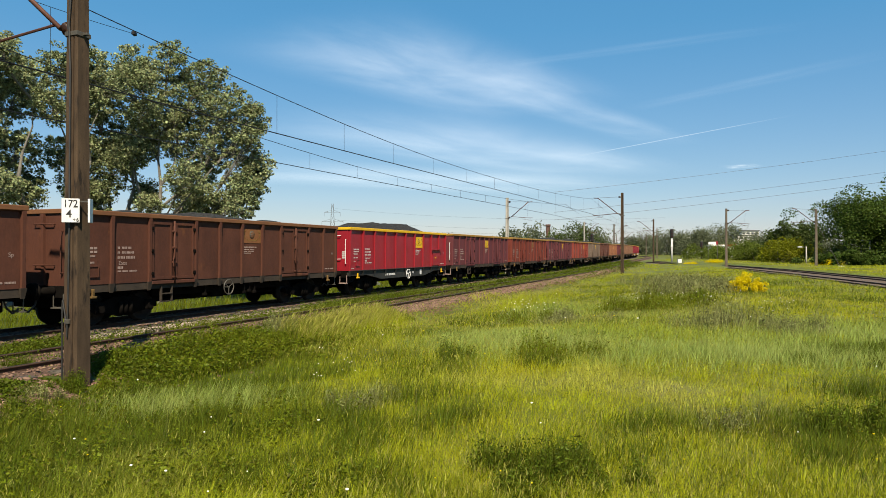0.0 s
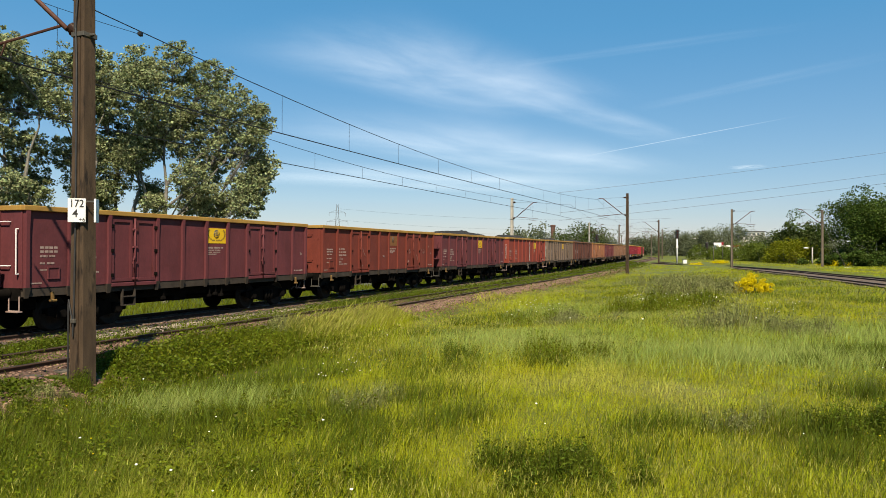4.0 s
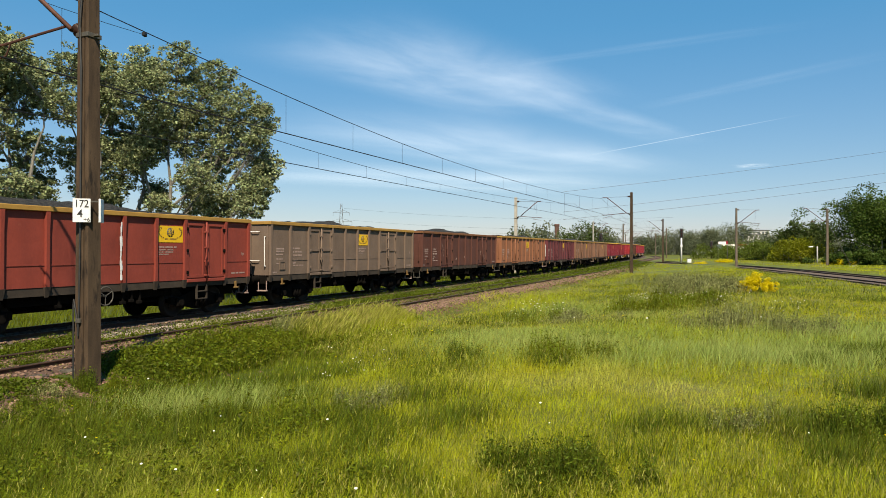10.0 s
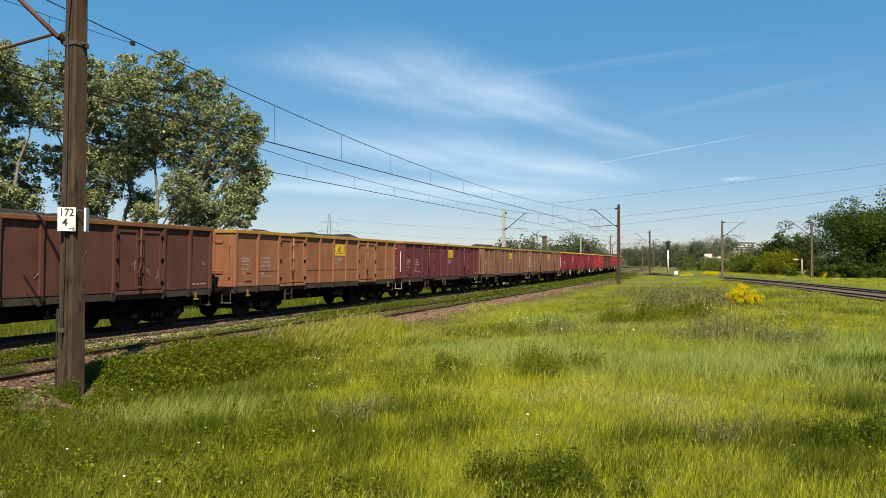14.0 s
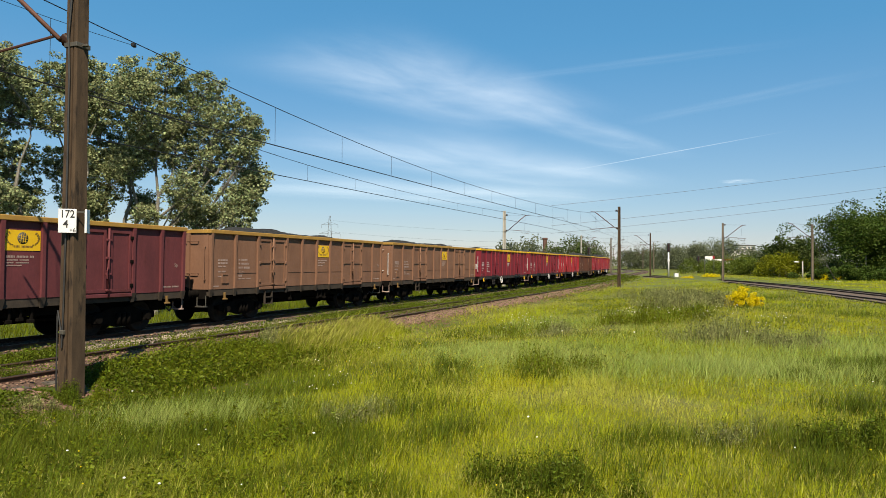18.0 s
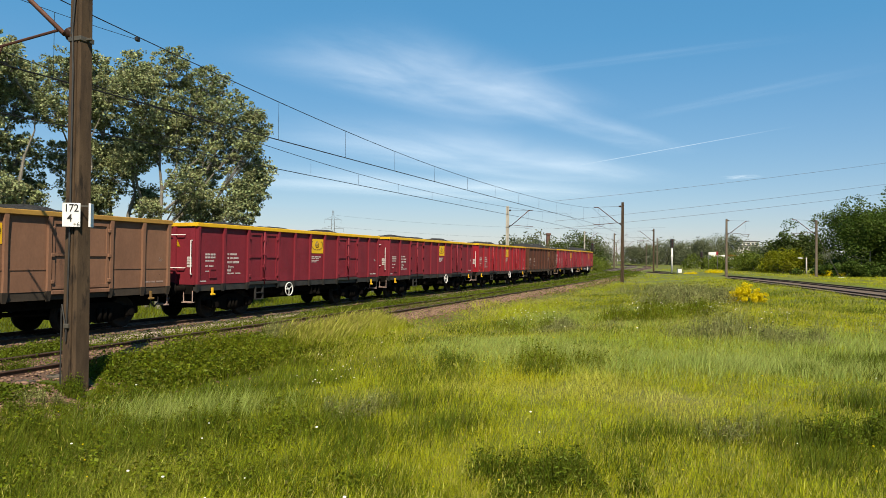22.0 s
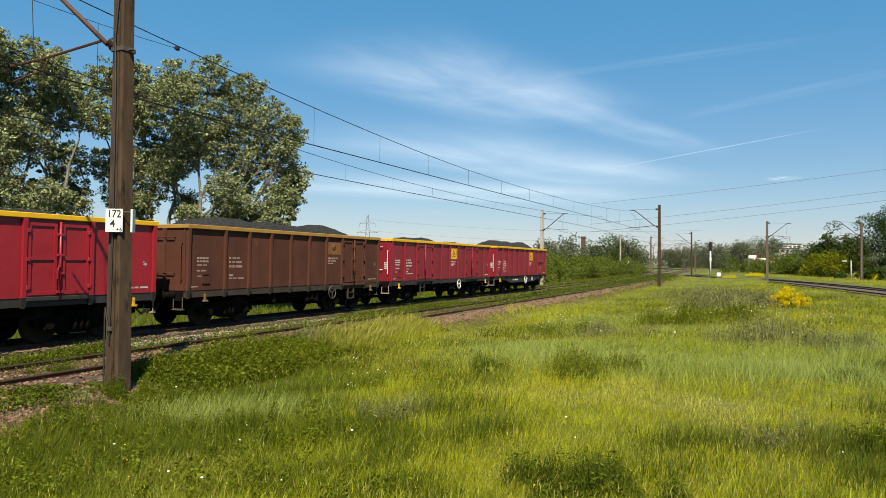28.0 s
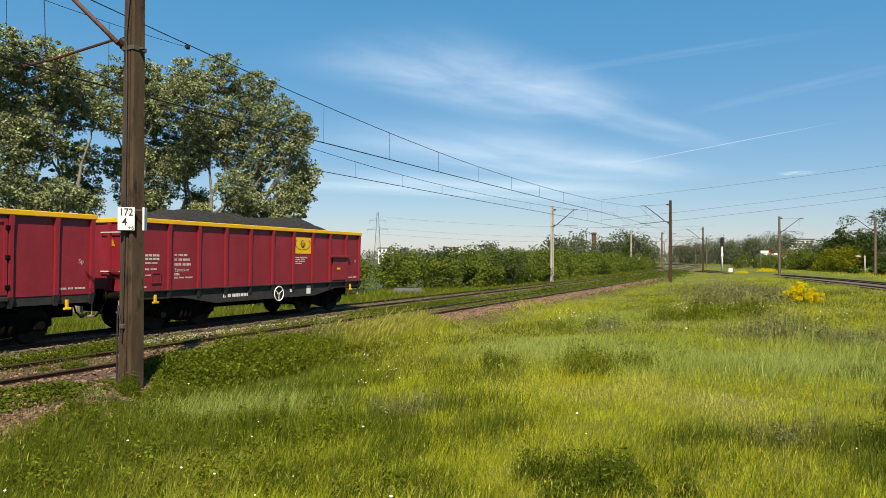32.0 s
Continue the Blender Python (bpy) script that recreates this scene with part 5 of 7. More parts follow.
power = tagged(new("power_line"), "thin dark power cables crossing the sky", "power cable", kind="structure")
for (xa, za), (xb, zb) in (((16.0, 10.6), (76.0, 18.4)), ((16.0, 7.7), (76.0, 15.3)), ((16.0, 6.6), (76.0, 13.9))):
    bm = bmesh.new()
    a, b = Vector((xa, 100.0, za)), Vector((xb, 100.0, zb))
    strand(bm, [a.lerp(b, i / 16) - Vector((0, 0, 0.35 * (1 - (i / 8 - 1) ** 2))) for i in range(17)], 0.018)
    part("cable", bm, M_WIRE, power)
far_power = tagged(new("far_power_line"), "faint distant power cables", "power cable", kind="structure")
for za, zb in ((20.0, 15.0), (16.5, 13.0), (26.5, 20.0)):
    bm = bmesh.new()
    strand(bm, [Vector((-62.0 + 180 * i / 12, 400.0 - 30 * i / 12, za + (zb - za) * i / 12 - 3.0 * (1 - (i / 6 - 1) ** 2))) for i in range(13)], 0.03)
    part("cable", bm, M_WIRE, far_power)


def pylon(x, y, H):
    t = tagged(new("pylon"), "grey steel lattice power pylon far behind the train", "pylon")
    t.matrix_basis = pose(x, y, -1.0, 0, 0, 12)
    bm = bmesh.new()
    def w(z):
        return 1.7 * (1 - z / H) + 0.4
    N = 9
    for i in range(N):
        z0, z1 = H * i / N, H * (i + 1) / N
        c0 = [(sx * w(z0), sy * w(z0), z0) for sx, sy in ((-1, -1), (1, -1), (1, 1), (-1, 1))]
        c1 = [(sx * w(z1), sy * w(z1), z1) for sx, sy in ((-1, -1), (1, -1), (1, 1), (-1, 1))]
        for j in range(4):
            tube(bm, c0[j], c1[j], 0.10, seg=4)
            tube(bm, c0[j], c1[(j + 1) % 4], 0.06, seg=4)
    part("lattice_body", bm, M_STEEL, t)
    for z, r in ((H * 0.66, 6.0), (H * 0.83, 4.6)):
        bm = bmesh.new()
        for s in (-1, 1):
            tube(bm, (s * 0.4, 0, z), (s * r, 0, z), 0.09, seg=4)
            tube(bm, (s * 0.4, 0, z + 1.6), (s * r, 0, z), 0.07, seg=4)
            tube(bm, (s * r, 0, z), (s * r, 0, z - 2.0), 0.07, seg=4)
        part("crossarm", bm, M_STEEL, t)
    return t


pylon(-63.0, 396.0, 30.0)


# ---- signals and small lineside things ----
def signal(x, y, z0, H, label, white=True, face=-1):
    t = tagged(new("railway_signal"), label, "signal", group="railway signals")
    t.matrix_basis = pose(x, y, z0, 0, 0, -14)
    part("post", tube(bmesh.new(), (0, 0, -0.4), (0, 0, H - 1.0), 0.14 if white else 0.07, seg=10), M_WHITE if white else M_STEEL, t)
    hd = part("signal_head", box(bmesh.new(), -0.32, 0.32, -0.30, 0.02, H - 1.7, H, 0.12), M_BLACK, t)
    for k in range(3):
        bm = bmesh.new()
        lathe(bm, [(0.13, -0.46), (0.13, -0.30)], "y", 10, (0, 0, H - 0.4 - 0.5 * k))
        part("visor", bm, M_BLACK, hd)
        bm = bmesh.new()
        lathe(bm, [(0.09, -0.475), (0.10, -0.465)], "y", 10, (0, 0, H - 0.4 - 0.5 * k))
        part("lens", bm, M_LAMP_RED, hd)
    part("mark_plate", box(bmesh.new(), -0.2, 0.2, -0.2, -0.16, H * 0.45, H * 0.45 + 0.45, 0.01), M_WHITE, t)
    bm = bmesh.new()
    for a in (-0.16, 0.16):
        tube(bm, (a, 0.18, 0), (a, 0.18, H - 1.6), 0.02, seg=5)
    for i in range(12):
        tube(bm, (-0.16, 0.18, 0.3 + i * 0.33), (0.16, 0.18, 0.3 + i * 0.33), 0.015, seg=5)
    part("ladder", bm, M_STEEL, t)
    return t


signal(42.8, 130.0, 0.0, 6.3, "black signal head on a white post beside the curve")
signal(31.3, 146.0, -0.8, 6.6, "dark signal on a slim post before the bushes", False)
signal(59.5, 160.0, -0.2, 4.6, "small dark signal in the distance", False)
cab = tagged(new("relay_box"), "small white trackside relay box", "box")
cab.matrix_basis = pose(43.2, 127.0, 0.0)
part("cabinet", box(bmesh.new(), -0.36, 0.36, -0.25, 0.25, 0.0, 0.72, 0.03), M_WHITE, cab)
part("roof", box(bmesh.new(), -0.40, 0.40, -0.29, 0.29, 0.72, 0.77, 0.01), M_STEEL, cab)


def street_lamp(x, y, z0, H, label):
    t = tagged(new("street_lamp"), label, "street lamp", group="street lamps")
    t.matrix_basis = pose(x, y, z0)
    part("post", tube(bmesh.new(), (0, 0, -0.3), (0, 0, H), 0.12, 0.09, 8), M_CONC2, t)
    bm = bmesh.new()
    pipe(bm, [(0, 0, H - 0.3), (-0.5, -0.2, H - 0.1), (-0.9, -0.3, H - 0.1)], 0.03, 6)
    part("bracket", bm, M_STEEL, t)
    part("lamp_head", box(bmesh.new(), -1.5, -0.8, -0.45, -0.15, H - 0.2, H - 0.02, 0.06), M_WHITE, t)


street_lamp(64.5, 105.0, -0.3, 4.2, "short street lamp before dark trees")
street_lamp(57.5, 110.0, -0.3, 3.2, "short street lamp beside a yellow-green bush")


# ---- far buildings ----
M_WALL = surface("pale_render", (0.62, 0.60, 0.56), (0.72, 0.70, 0.67), 0.5, 0.85, 0, 0)
M_ROOF = surface("grey_roof_felt", (0.0502, 0.0502, 0.0527), (0.0853, 0.0853, 0.0878), 1.0, 0.9, 0, 0.2)
M_REDROOF = surface("red_roof_panel", (0.226, 0.0251, 0.015), (0.191, 0.0251, 0.015), 1.0, 0.7, 0, 0)
M_GLASS = surface("dark_window_glass", (0.04, 0.05, 0.06), (0.07, 0.08, 0.09), 0.5, 0.15, 0, 0, spec=0.6)
M_BRICK = surface("sooty_brick", (0.0602, 0.0301, 0.0226), (0.1, 0.0552, 0.0426), 0.6, 0.9, 0, 0)


def building(x, y, z0, w, d, h, storeys, bays, label, roof=M_ROOF, name="building"):
    t = tagged(new(name), label, "building", group="far buildings")
    t.matrix_basis = pose(x, y, z0, 0, 0, random.Random(int(x)).uniform(-12, 12))
    part("wall", box(bmesh.new(), -w / 2, w / 2, -d / 2, d / 2, 0, h), M_WALL, t)
    part("roof", box(bmesh.new(), -w / 2 - 0.4, w / 2 + 0.4, -d / 2 - 0.4, d / 2 + 0.4, h, h + 0.5, 0.1), roof, t)
    for i in range(storeys):
        for j in range(bays):
            cx, cz = -w / 2 + w * (j + 0.5) / bays, h * (i + 0.55) / storeys
            part("window", box(bmesh.new(), cx - w / bays * 0.3, cx + w / bays * 0.3, -d / 2 - 0.05, -d / 2 + 0.1, cz - h / storeys * 0.22, cz + h / storeys * 0.22), M_GLASS, t)
    return t


building(141.6, 330.0, -1.0, 11, 9, 10.5, 5, 5, "white stepped office block behind trees")
building(150.0, 345.0, -1.0, 9, 9, 13.0, 6, 4, "white upper office block behind trees")
building(79.0, 200.0, -0.5, 4.0, 5, 4.0, 1, 3, "small white building beyond the bushes", M_WALL)
building(81.6, 199.0, -0.5, 1.3, 5, 4.1, 1, 1, "small red-roofed building beyond the bushes", M_REDROOF)
building(118.0, 330.0, -0.5, 12, 8, 9.5, 3, 5, "low white building in the distance")
building(-62.0, 430.0, -1.0, 12, 10, 9.5, 3, 5, "white house among distant trees")
building(-22.0, 430.0, -1.0, 9, 10, 10.0, 3, 4, "white house among distant trees")
chimney = tagged(new("chimney"), "sooty brick chimney rising behind the trees", "chimney", group="far buildings")
chimney.matrix_basis = pose(30.2, 200.0, -1.0)
part("shaft", box(bmesh.new(), -0.55, 0.55, -0.55, 0.55, 0, 10.2, 0.08), M_BRICK, chimney)
part("cap", box(bmesh.new(), -0.7, 0.7, -0.7, 0.7, 10.2, 10.8, 0.1), M_BRICK, chimney)
shed = tagged(new("shed"), "low shed with a grey felt roof behind the embankment", "shed")
shed.matrix_basis = pose(-7.4, 64.0, -2.75, 0, 0, 20)
part("wall", box(bmesh.new(), -1.5, 1.5, -1.2, 1.2, 0, 1.6), M_CONC2, shed)
bm_ = bmesh.new()
va_ = [bm_.verts.new(p) for p in ((-1.8, -1.5, 1.6), (1.8, -1.5, 1.6), (1.8, 1.5, 1.6), (-1.8, 1.5, 1.6), (-1.2, 0, 2.15), (1.2, 0, 2.15))]
for q_ in ((0, 1, 5, 4), (1, 2, 5), (2, 3, 4, 5), (3, 0, 4), (3, 2, 1, 0)):
    bm_.faces.new([va_[k] for k in q_])
part("roof", bm_, M_ROOF, shed)

# white board with a red end on posts, among the bushes beyond the side line
board = tagged(new("roadside_board"), "white roadside board with a red end on two posts", "sign")
board.matrix_basis = pose(47.0, 121.0, -0.9)
for x_ in (-0.8, 0.8):
    part("post", tube(bmesh.new(), (x_, 0.12, -0.2), (x_, 0.12, 4.6), 0.05, seg=8), M_STEEL, board)
part("panel", box(bmesh.new(), -0.8, 0.5, -0.06, 0.04, 4.2, 4.65, 0.01), M_WHITE, board)
part("red_panel", box(bmesh.new(), 0.503, 0.85, -0.06, 0.04, 4.2, 4.75, 0.01), PAINTS["red"], board)


# ---- plants ----
RNG = np.random.default_rng(21)


def leaf_cloud(P, size, jitter=0.35, aspect=0.62, up=0.25):
    """Quads, one leaf or clump each, round the points P, turned at random."""
    n = len(P)
    a = RNG.normal(size=(n, 3))
    a[:, 2] *= 0.7
    a /= np.linalg.norm(a, axis=1)[:, None]
    b = RNG.normal(size=(n, 3))
    b -= (a * b).sum(1)[:, None] * a
    b /= np.linalg.norm(b, axis=1)[:, None]
    s = (size * RNG.uniform(1 - jitter, 1 + jitter, n))[:, None]
    V = np.stack([P - a * s, P + b * s * aspect, P + a * s, P - b * s * aspect], 1).reshape(-1, 3)
    F = np.arange(n * 4).reshape(n, 4)
    return V, F


def clumped(centres, radii, n, spread=0.5):
    """Points in clumps: each centre's cloud is broken into small tufts with gaps between."""
    w = radii ** 2
    pick = RNG.choice(len(centres), n, p=w / w.sum())
    d = RNG.normal(size=(n, 3))
    d /= np.linalg.norm(d, axis=1)[:, None]
    r = radii[pick] * RNG.uniform(0.35, 1.05, n) ** 0.6
    return centres[pick] + d * r[:, None] * np.array([1, 1, 0.8])


def px_place(px, depth):
    """Plan point on the line of sight that stands px to the right of the view's middle at the start."""
    return (px - 784) / 1230 * depth


def taper(bm, pts, radii, seg=8):
    """One continuous round stem through the points, with a radius at each."""
    rings = []
    for p, r in zip(pts, radii):
        rings.append([bm.verts.new((p[0] + r * math.cos(6.283 * k / seg), p[1] + r * math.sin(6.283 * k / seg), p[2])) for k in range(seg)])
    for a, b in zip(rings[:-1], rings[1:]):
        for k in range(seg):
            bm.faces.new((a[k], a[(k + 1) % seg], b[(k + 1) % seg], b[k]))
    return bm


def poplar(px, d, seed, lobes, stems, label):
    """An aspen-like tree: pale stems, a limb into each lobe of the crown, and leaf tufts on twigs round the lobe.
    lobes: metres to the right of the foot, height over the foot, radius."""
    rnd = np.random.default_rng(seed)
    t = tagged(new("poplar"), label, "tree", group="poplars behind the train")
    t.matrix_basis = pose((px - 784) / 1230 * d, d, -1.0)
    paths = []
    for dx, top in stems:
        bm = bmesh.new()
        foot = Vector((dx * 0.75, rnd.uniform(-0.5, 0.5), -0.3))
        pts = [foot]
        for k in range(1, 9):
            f = k / 8
            pts.append(Vector((foot.x + (dx * 1.6 - foot.x) * f * f + rnd.normal(0, 0.10), foot.y + rnd.normal(0, 0.15), top * f)))
        taper(bm, pts, [0.23 * (1 - k / 8.6) for k in range(9)])
        part("trunk", bm, M_BARK, t)
        paths.append(pts)
    wood, P, S = bmesh.new(), [], []
    for lx, lz, r in lobes:
        c = Vector((lx, rnd.uniform(-2.2, 2.2), lz))
        # the limb leaves the stem well below its lobe and rises steeply
        best = min((p for pts in paths for p in pts[1:]), key=lambda p: abs(p.x - c.x) + 1.2 * abs(c.z - p.z - 1.5 - 0.9 * abs(p.x - c.x)))
        mid = best.lerp(c, 0.5) + Vector((rnd.normal(0, 0.15), rnd.normal(0, 0.15), -0.06 * (c - best).length))
        tube(wood, best, mid, 0.065, 0.045, seg=6, caps=False)
        tube(wood, mid, c, 0.045, 0.02, seg=5, caps=False)
        n = int(44 * r * r) + 16
        for k in range(n):
            v = rnd.normal(size=3)
            v /= np.linalg.norm(v)
            q = np.array(c) + v * r * np.array([1.0, 1.25, 1.0]) * rnd.uniform(0.2, 1.06) ** 0.6
            if k % 3 == 0:
                f = rnd.uniform(0.2, 0.9)
                tube(wood, tuple(np.array(mid) * (1 - f) + np.array(c) * f - np.array([0, 0, 0.1])), tuple(q), 0.020, 0.007, seg=4, caps=False)
            m = int(rnd.uniform(22, 62))
            tr = rnd.uniform(0.14, 0.38)
            w = rnd.normal(size=(m, 3))
            w /= np.linalg.norm(w, axis=1)[:, None]
            P.append(q + w * (tr * rnd.uniform(0.2, 1.0, m) ** 0.5)[:, None] * np.array([1.2, 1.0, 0.8]))
    part("branchwork", wood, M_BARK, t)["kind"] = "stuff"
    P = np.concatenate(P)
    P = P[P[:, 2] > 1.2]
    V, F = leaf_cloud(P, 0.072, 0.4, 0.66)
    part("crown", arrays("crown", V, F, M_POPLAR), None, t)
    return t


POP = "tall poplar with pale bark, grey-green windblown leaves and sky gaps"
poplar(285, 42.0, 21, ((0.5, 14.5, 1.30), (2.2, 13.9, 1.23), (-0.9, 13.9, 1.23), (-0.8, 12.1, 1.71), (1.5, 12.0, 1.88), (4.1, 11.8, 1.37), (5.6, 11.2, 0.96), (3.4, 9.9, 1.71), (5.7, 9.7, 0.75), (0.9, 10.1, 1.54), (5.0, 7.9, 1.43), (3.9, 6.3, 1.23), (5.6, 6.8, 0.96), (2.3, 7.4, 1.09), (1.7, 8.4, 1.23), (2.6, 5.9, 1.16), (5.9, 8.2, 0.96), (-0.3, 10.7, 1.43), (-1.4, 9.3, 1.23), (5.3, 5.7, 0.96), (-1.5, 6.7, 0.82), (0.9, 6.1, 0.96), (-0.4, 5.8, 0.82), (1.6, 6.7, 0.89)), ((-1.4, 10.5), (0.0, 11.3)), POP)
poplar(215, 44.0, 22, ((0.6, 14.8, 1.07), (-1.3, 14.6, 1.07), (-0.4, 13.3, 1.50), (-1.4, 12.2, 1.50), (0.4, 11.0, 1.50), (-1.3, 10.1, 1.50), (-0.4, 8.3, 1.50), (-1.3, 6.7, 1.29), (0.5, 6.7, 0.93), (0.0, 9.5, 1.43)), ((-0.7, 10.5), (0.7, 11.3)), POP)
poplar(95, 41.0, 23, ((-0.2, 14.4, 1.13), (0.6, 13.3, 1.20), (-0.8, 12.9, 1.33), (0.9, 11.3, 1.13), (0.0, 9.1, 1.13), (1.2, 9.1, 1.13), (0.8, 7.1, 1.33), (-0.5, 6.3, 1.00), (1.8, 6.4, 1.07)), ((0.5, 10.5), (1.5, 11.3)), POP)
poplar(15, 38.0, 24, ((-0.2, 14.0, 1.17), (0.9, 13.2, 1.05), (-1.1, 13.1, 1.30), (0.0, 11.6, 1.42), (-0.9, 9.9, 1.54), (0.2, 8.8, 1.05), (-0.6, 7.3, 1.48), (0.8, 6.5, 1.05), (-1.7, 6.2, 1.24)), ((-0.5, 10.5), (0.8, 11.3)), POP)
poplar(-75, 37.0, 25, ((0.5, 14.1, 1.26), (-0.8, 13.6, 1.50), (0.5, 12.0, 1.65), (-1.2, 10.8, 1.65), (0.2, 9.3, 1.65), (-1.1, 7.5, 1.65), (0.5, 6.6, 1.35)), ((-0.2, 10.5), (0.8, 11.3)), POP)
poplar(-190, 40.0, 26, ((0.0, 14.5, 1.6), (-1.8, 12.5, 1.7), (1.6, 11.5, 1.7), (-0.5, 9.5, 1.9), (1.8, 7.5, 1.8), (-2.0, 6.5, 1.8), (0.2, 4.5, 1.7), (2.2, 3.8, 1.4)), ((-0.6, 11.0), (0.8, 11.5)), POP)


def bush(name, x, y, z0, H, W, label, leaf, n, size, seed, group="", category="bush", squash=1.0):
    """A shrub: several stems, and a crown of overlapping leafy lobes with an uneven outline."""
    rng = np.random.default_rng(seed)
    t = tagged(new(name), label, category, group=group)
    t.matrix_basis = pose(x, y, z0)
    k = max(7, int(W * 2.2))
    C = np.stack([rng.normal(0, W * 0.26, k), rng.normal(0, W * 0.2, k), H * rng.uniform(0.25, 0.78, k)], 1)
    C[:, :2] = np.clip(C[:, :2], -W * 0.45, W * 0.45)
    C[:, 2] *= np.clip(1.12 - (np.abs(C[:, 0]) / (W * 0.55)) ** 2 * 0.6, 0.3, 1)
    R = rng.uniform(0.16, 0.30, k) * min(H * 1.25, W)
    wood = bmesh.new()
    for c in C[:min(k, 9)]:
        tube(wood, (c[0] * 0.2, c[1] * 0.2, -0.3), tuple(c), 0.02 * H ** 0.7, 0.008 * H ** 0.7, seg=5, caps=False)
    part("woody_base", wood, M_BARK, t)
    sub = np.concatenate([C[rng.integers(0, k, k * 9)] + rng.normal(size=(k * 9, 3)) * 0.14 * H, C])
    sub[:, 2] = np.clip(sub[:, 2], 0.05 * H, H * 0.93)
    P = clumped(sub, np.concatenate([rng.uniform(0.08, 0.16, k * 9) * H, R * 0.9]), n)
    P[:, 2] = np.maximum(P[:, 2], 0.02)
    V, F = leaf_cloud(P, size)
    part("crown", arrays("crown", V, F, leaf), None, t)
    return t


# belt of bushes behind the train
_b = np.random.default_rng(4)
for i in range(46):
    s_ = -2 + i * 3.5 + _b.uniform(-1, 1)
    row = i % 2
    off_ = 16.0 - 0.035 * s_ + row * 6.0 + _b.uniform(-1.5, 2.5) + (8 if s_ < 50 else 0)
    x_, y_, _, _ = line_at(s_, off_)
    H_ = _b.uniform(3.4, 4.8) + row * 0.8 - (0.5 if s_ < 60 else 0)
    m_, l_ = ((M_BUSH, "light green bush in the belt behind the railway"), (M_BUSHD, "dark green bush in the belt behind the railway"))[int(_b.random() < 0.14)]
    bush("bush", float(x_), float(y_), -1.15, H_, _b.uniform(4.5, 7.5), l_, m_, 4200, 0.125, 100 + i, "bushes behind the railway")

# taller trees behind the belt
for i, (px, d, top, w) in enumerate(((925, 150, 398, 9), (945, 160, 393, 8), (905, 140, 405, 8), (1000, 190, 410, 9), (1040, 200, 402, 10), (1062, 210, 404, 9), (800, 150, 412, 7), (840, 170, 421, 9), (770, 160, 424, 8), (700, 150, 420, 9), (640, 140, 425, 9))):
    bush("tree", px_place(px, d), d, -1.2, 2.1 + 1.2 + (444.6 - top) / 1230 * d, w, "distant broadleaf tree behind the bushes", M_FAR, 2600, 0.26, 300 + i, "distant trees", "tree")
for i, (px, d, top) in enumerate(((983, 185, 402), (1002, 190, 394), (1015, 190, 391), (1024, 192, 392), (1032, 195, 396), (1054, 195, 402))):
    H_ = 3.2 + (444.6 - top) / 1230 * d
    bush("lombardy_poplar", px_place(px, d), d, -1.1, H_, 2.0, "slender dark Lombardy poplar in the distance", M_BUSHD, 1100, 0.24, 330 + i, "slender poplars", "tree")

# trees and bushes beyond the side line
def wide_tree(px, d, top, W, leaf, label, n, size, seed):
    H = 2.5 + (444.6 - top) / 1230 * d
    return bush("tree", px_place(px, d), d, -0.4, H, W, label, leaf, n, size, seed, "trees beyond the side line", "tree")


wide_tree(1550, 108, 333, 14.0, M_MAPLE, "large dark green broadleaf tree", 60000, 0.15, 41)
wide_tree(1640, 112, 306, 15, M_MAPLE, "large dark green broadleaf tree", 16000, 0.24, 42)
wide_tree(1680, 105, 318, 13, M_MAPLE, "large dark green broadleaf tree", 9000, 0.28, 43)
wide_tree(1400, 128, 390, 10, M_BUSHD, "rounded dark green broadleaf tree", 14000, 0.2, 44)
for i, (px, d, top, w, mt, lab) in enumerate((
        (1408, 116, 418, 6.5, M_GOLD, "yellow-green rounded bush beyond the side line"),
        (1375, 124, 424, 6, M_GOLD, "yellow-green rounded bush beyond the side line"),
        (1340, 135, 428, 7, M_BUSH, "green bush beyond the side line"),
        (1310, 140, 424, 7, M_BUSH, "green bush beyond the side line"),
        (1275, 150, 428, 8, M_BUSH, "green bush beyond the side line"),
        (1245, 160, 431, 8, M_BUSH, "green bush beyond the side line"),
        (1350, 150, 420, 8, M_BUSHD, "dark green bush beyond the side line"),
        (1480, 120, 425, 7, M_BUSHD, "dark green bush beyond the side line"),
        (1500, 100, 440, 6, M_MAPLE, "dark green bush beyond the side line"),
        (1540, 98, 446, 5, M_MAPLE, "dark green bush beyond the side line"),
        (1580, 98, 440, 7, M_MAPLE, "dark green bush beyond the side line"),
        (1450, 104, 448, 5, M_MAPLE, "dark green bush beyond the side line"))):
    bush("bush", px_place(px, d), d, -0.5, 2.6 + (444.6 - top) / 1230 * d, w, lab, mt, 5200, 0.135, 400 + i, "bushes beyond the side line")
for i, (px, d, top, w) in enumerate(((1255, 260, 398, 16), (1285, 270, 392, 16), (1240, 255, 405, 14), (1352, 250, 408, 12), (1385, 245, 408, 12), (1178, 300, 404, 14), (1205, 300, 407, 12), (1150, 330, 412, 12), (1120, 330, 414, 12), (1440, 240, 404, 14))):
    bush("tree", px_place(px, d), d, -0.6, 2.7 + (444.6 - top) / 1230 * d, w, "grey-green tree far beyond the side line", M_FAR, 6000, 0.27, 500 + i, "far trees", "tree")

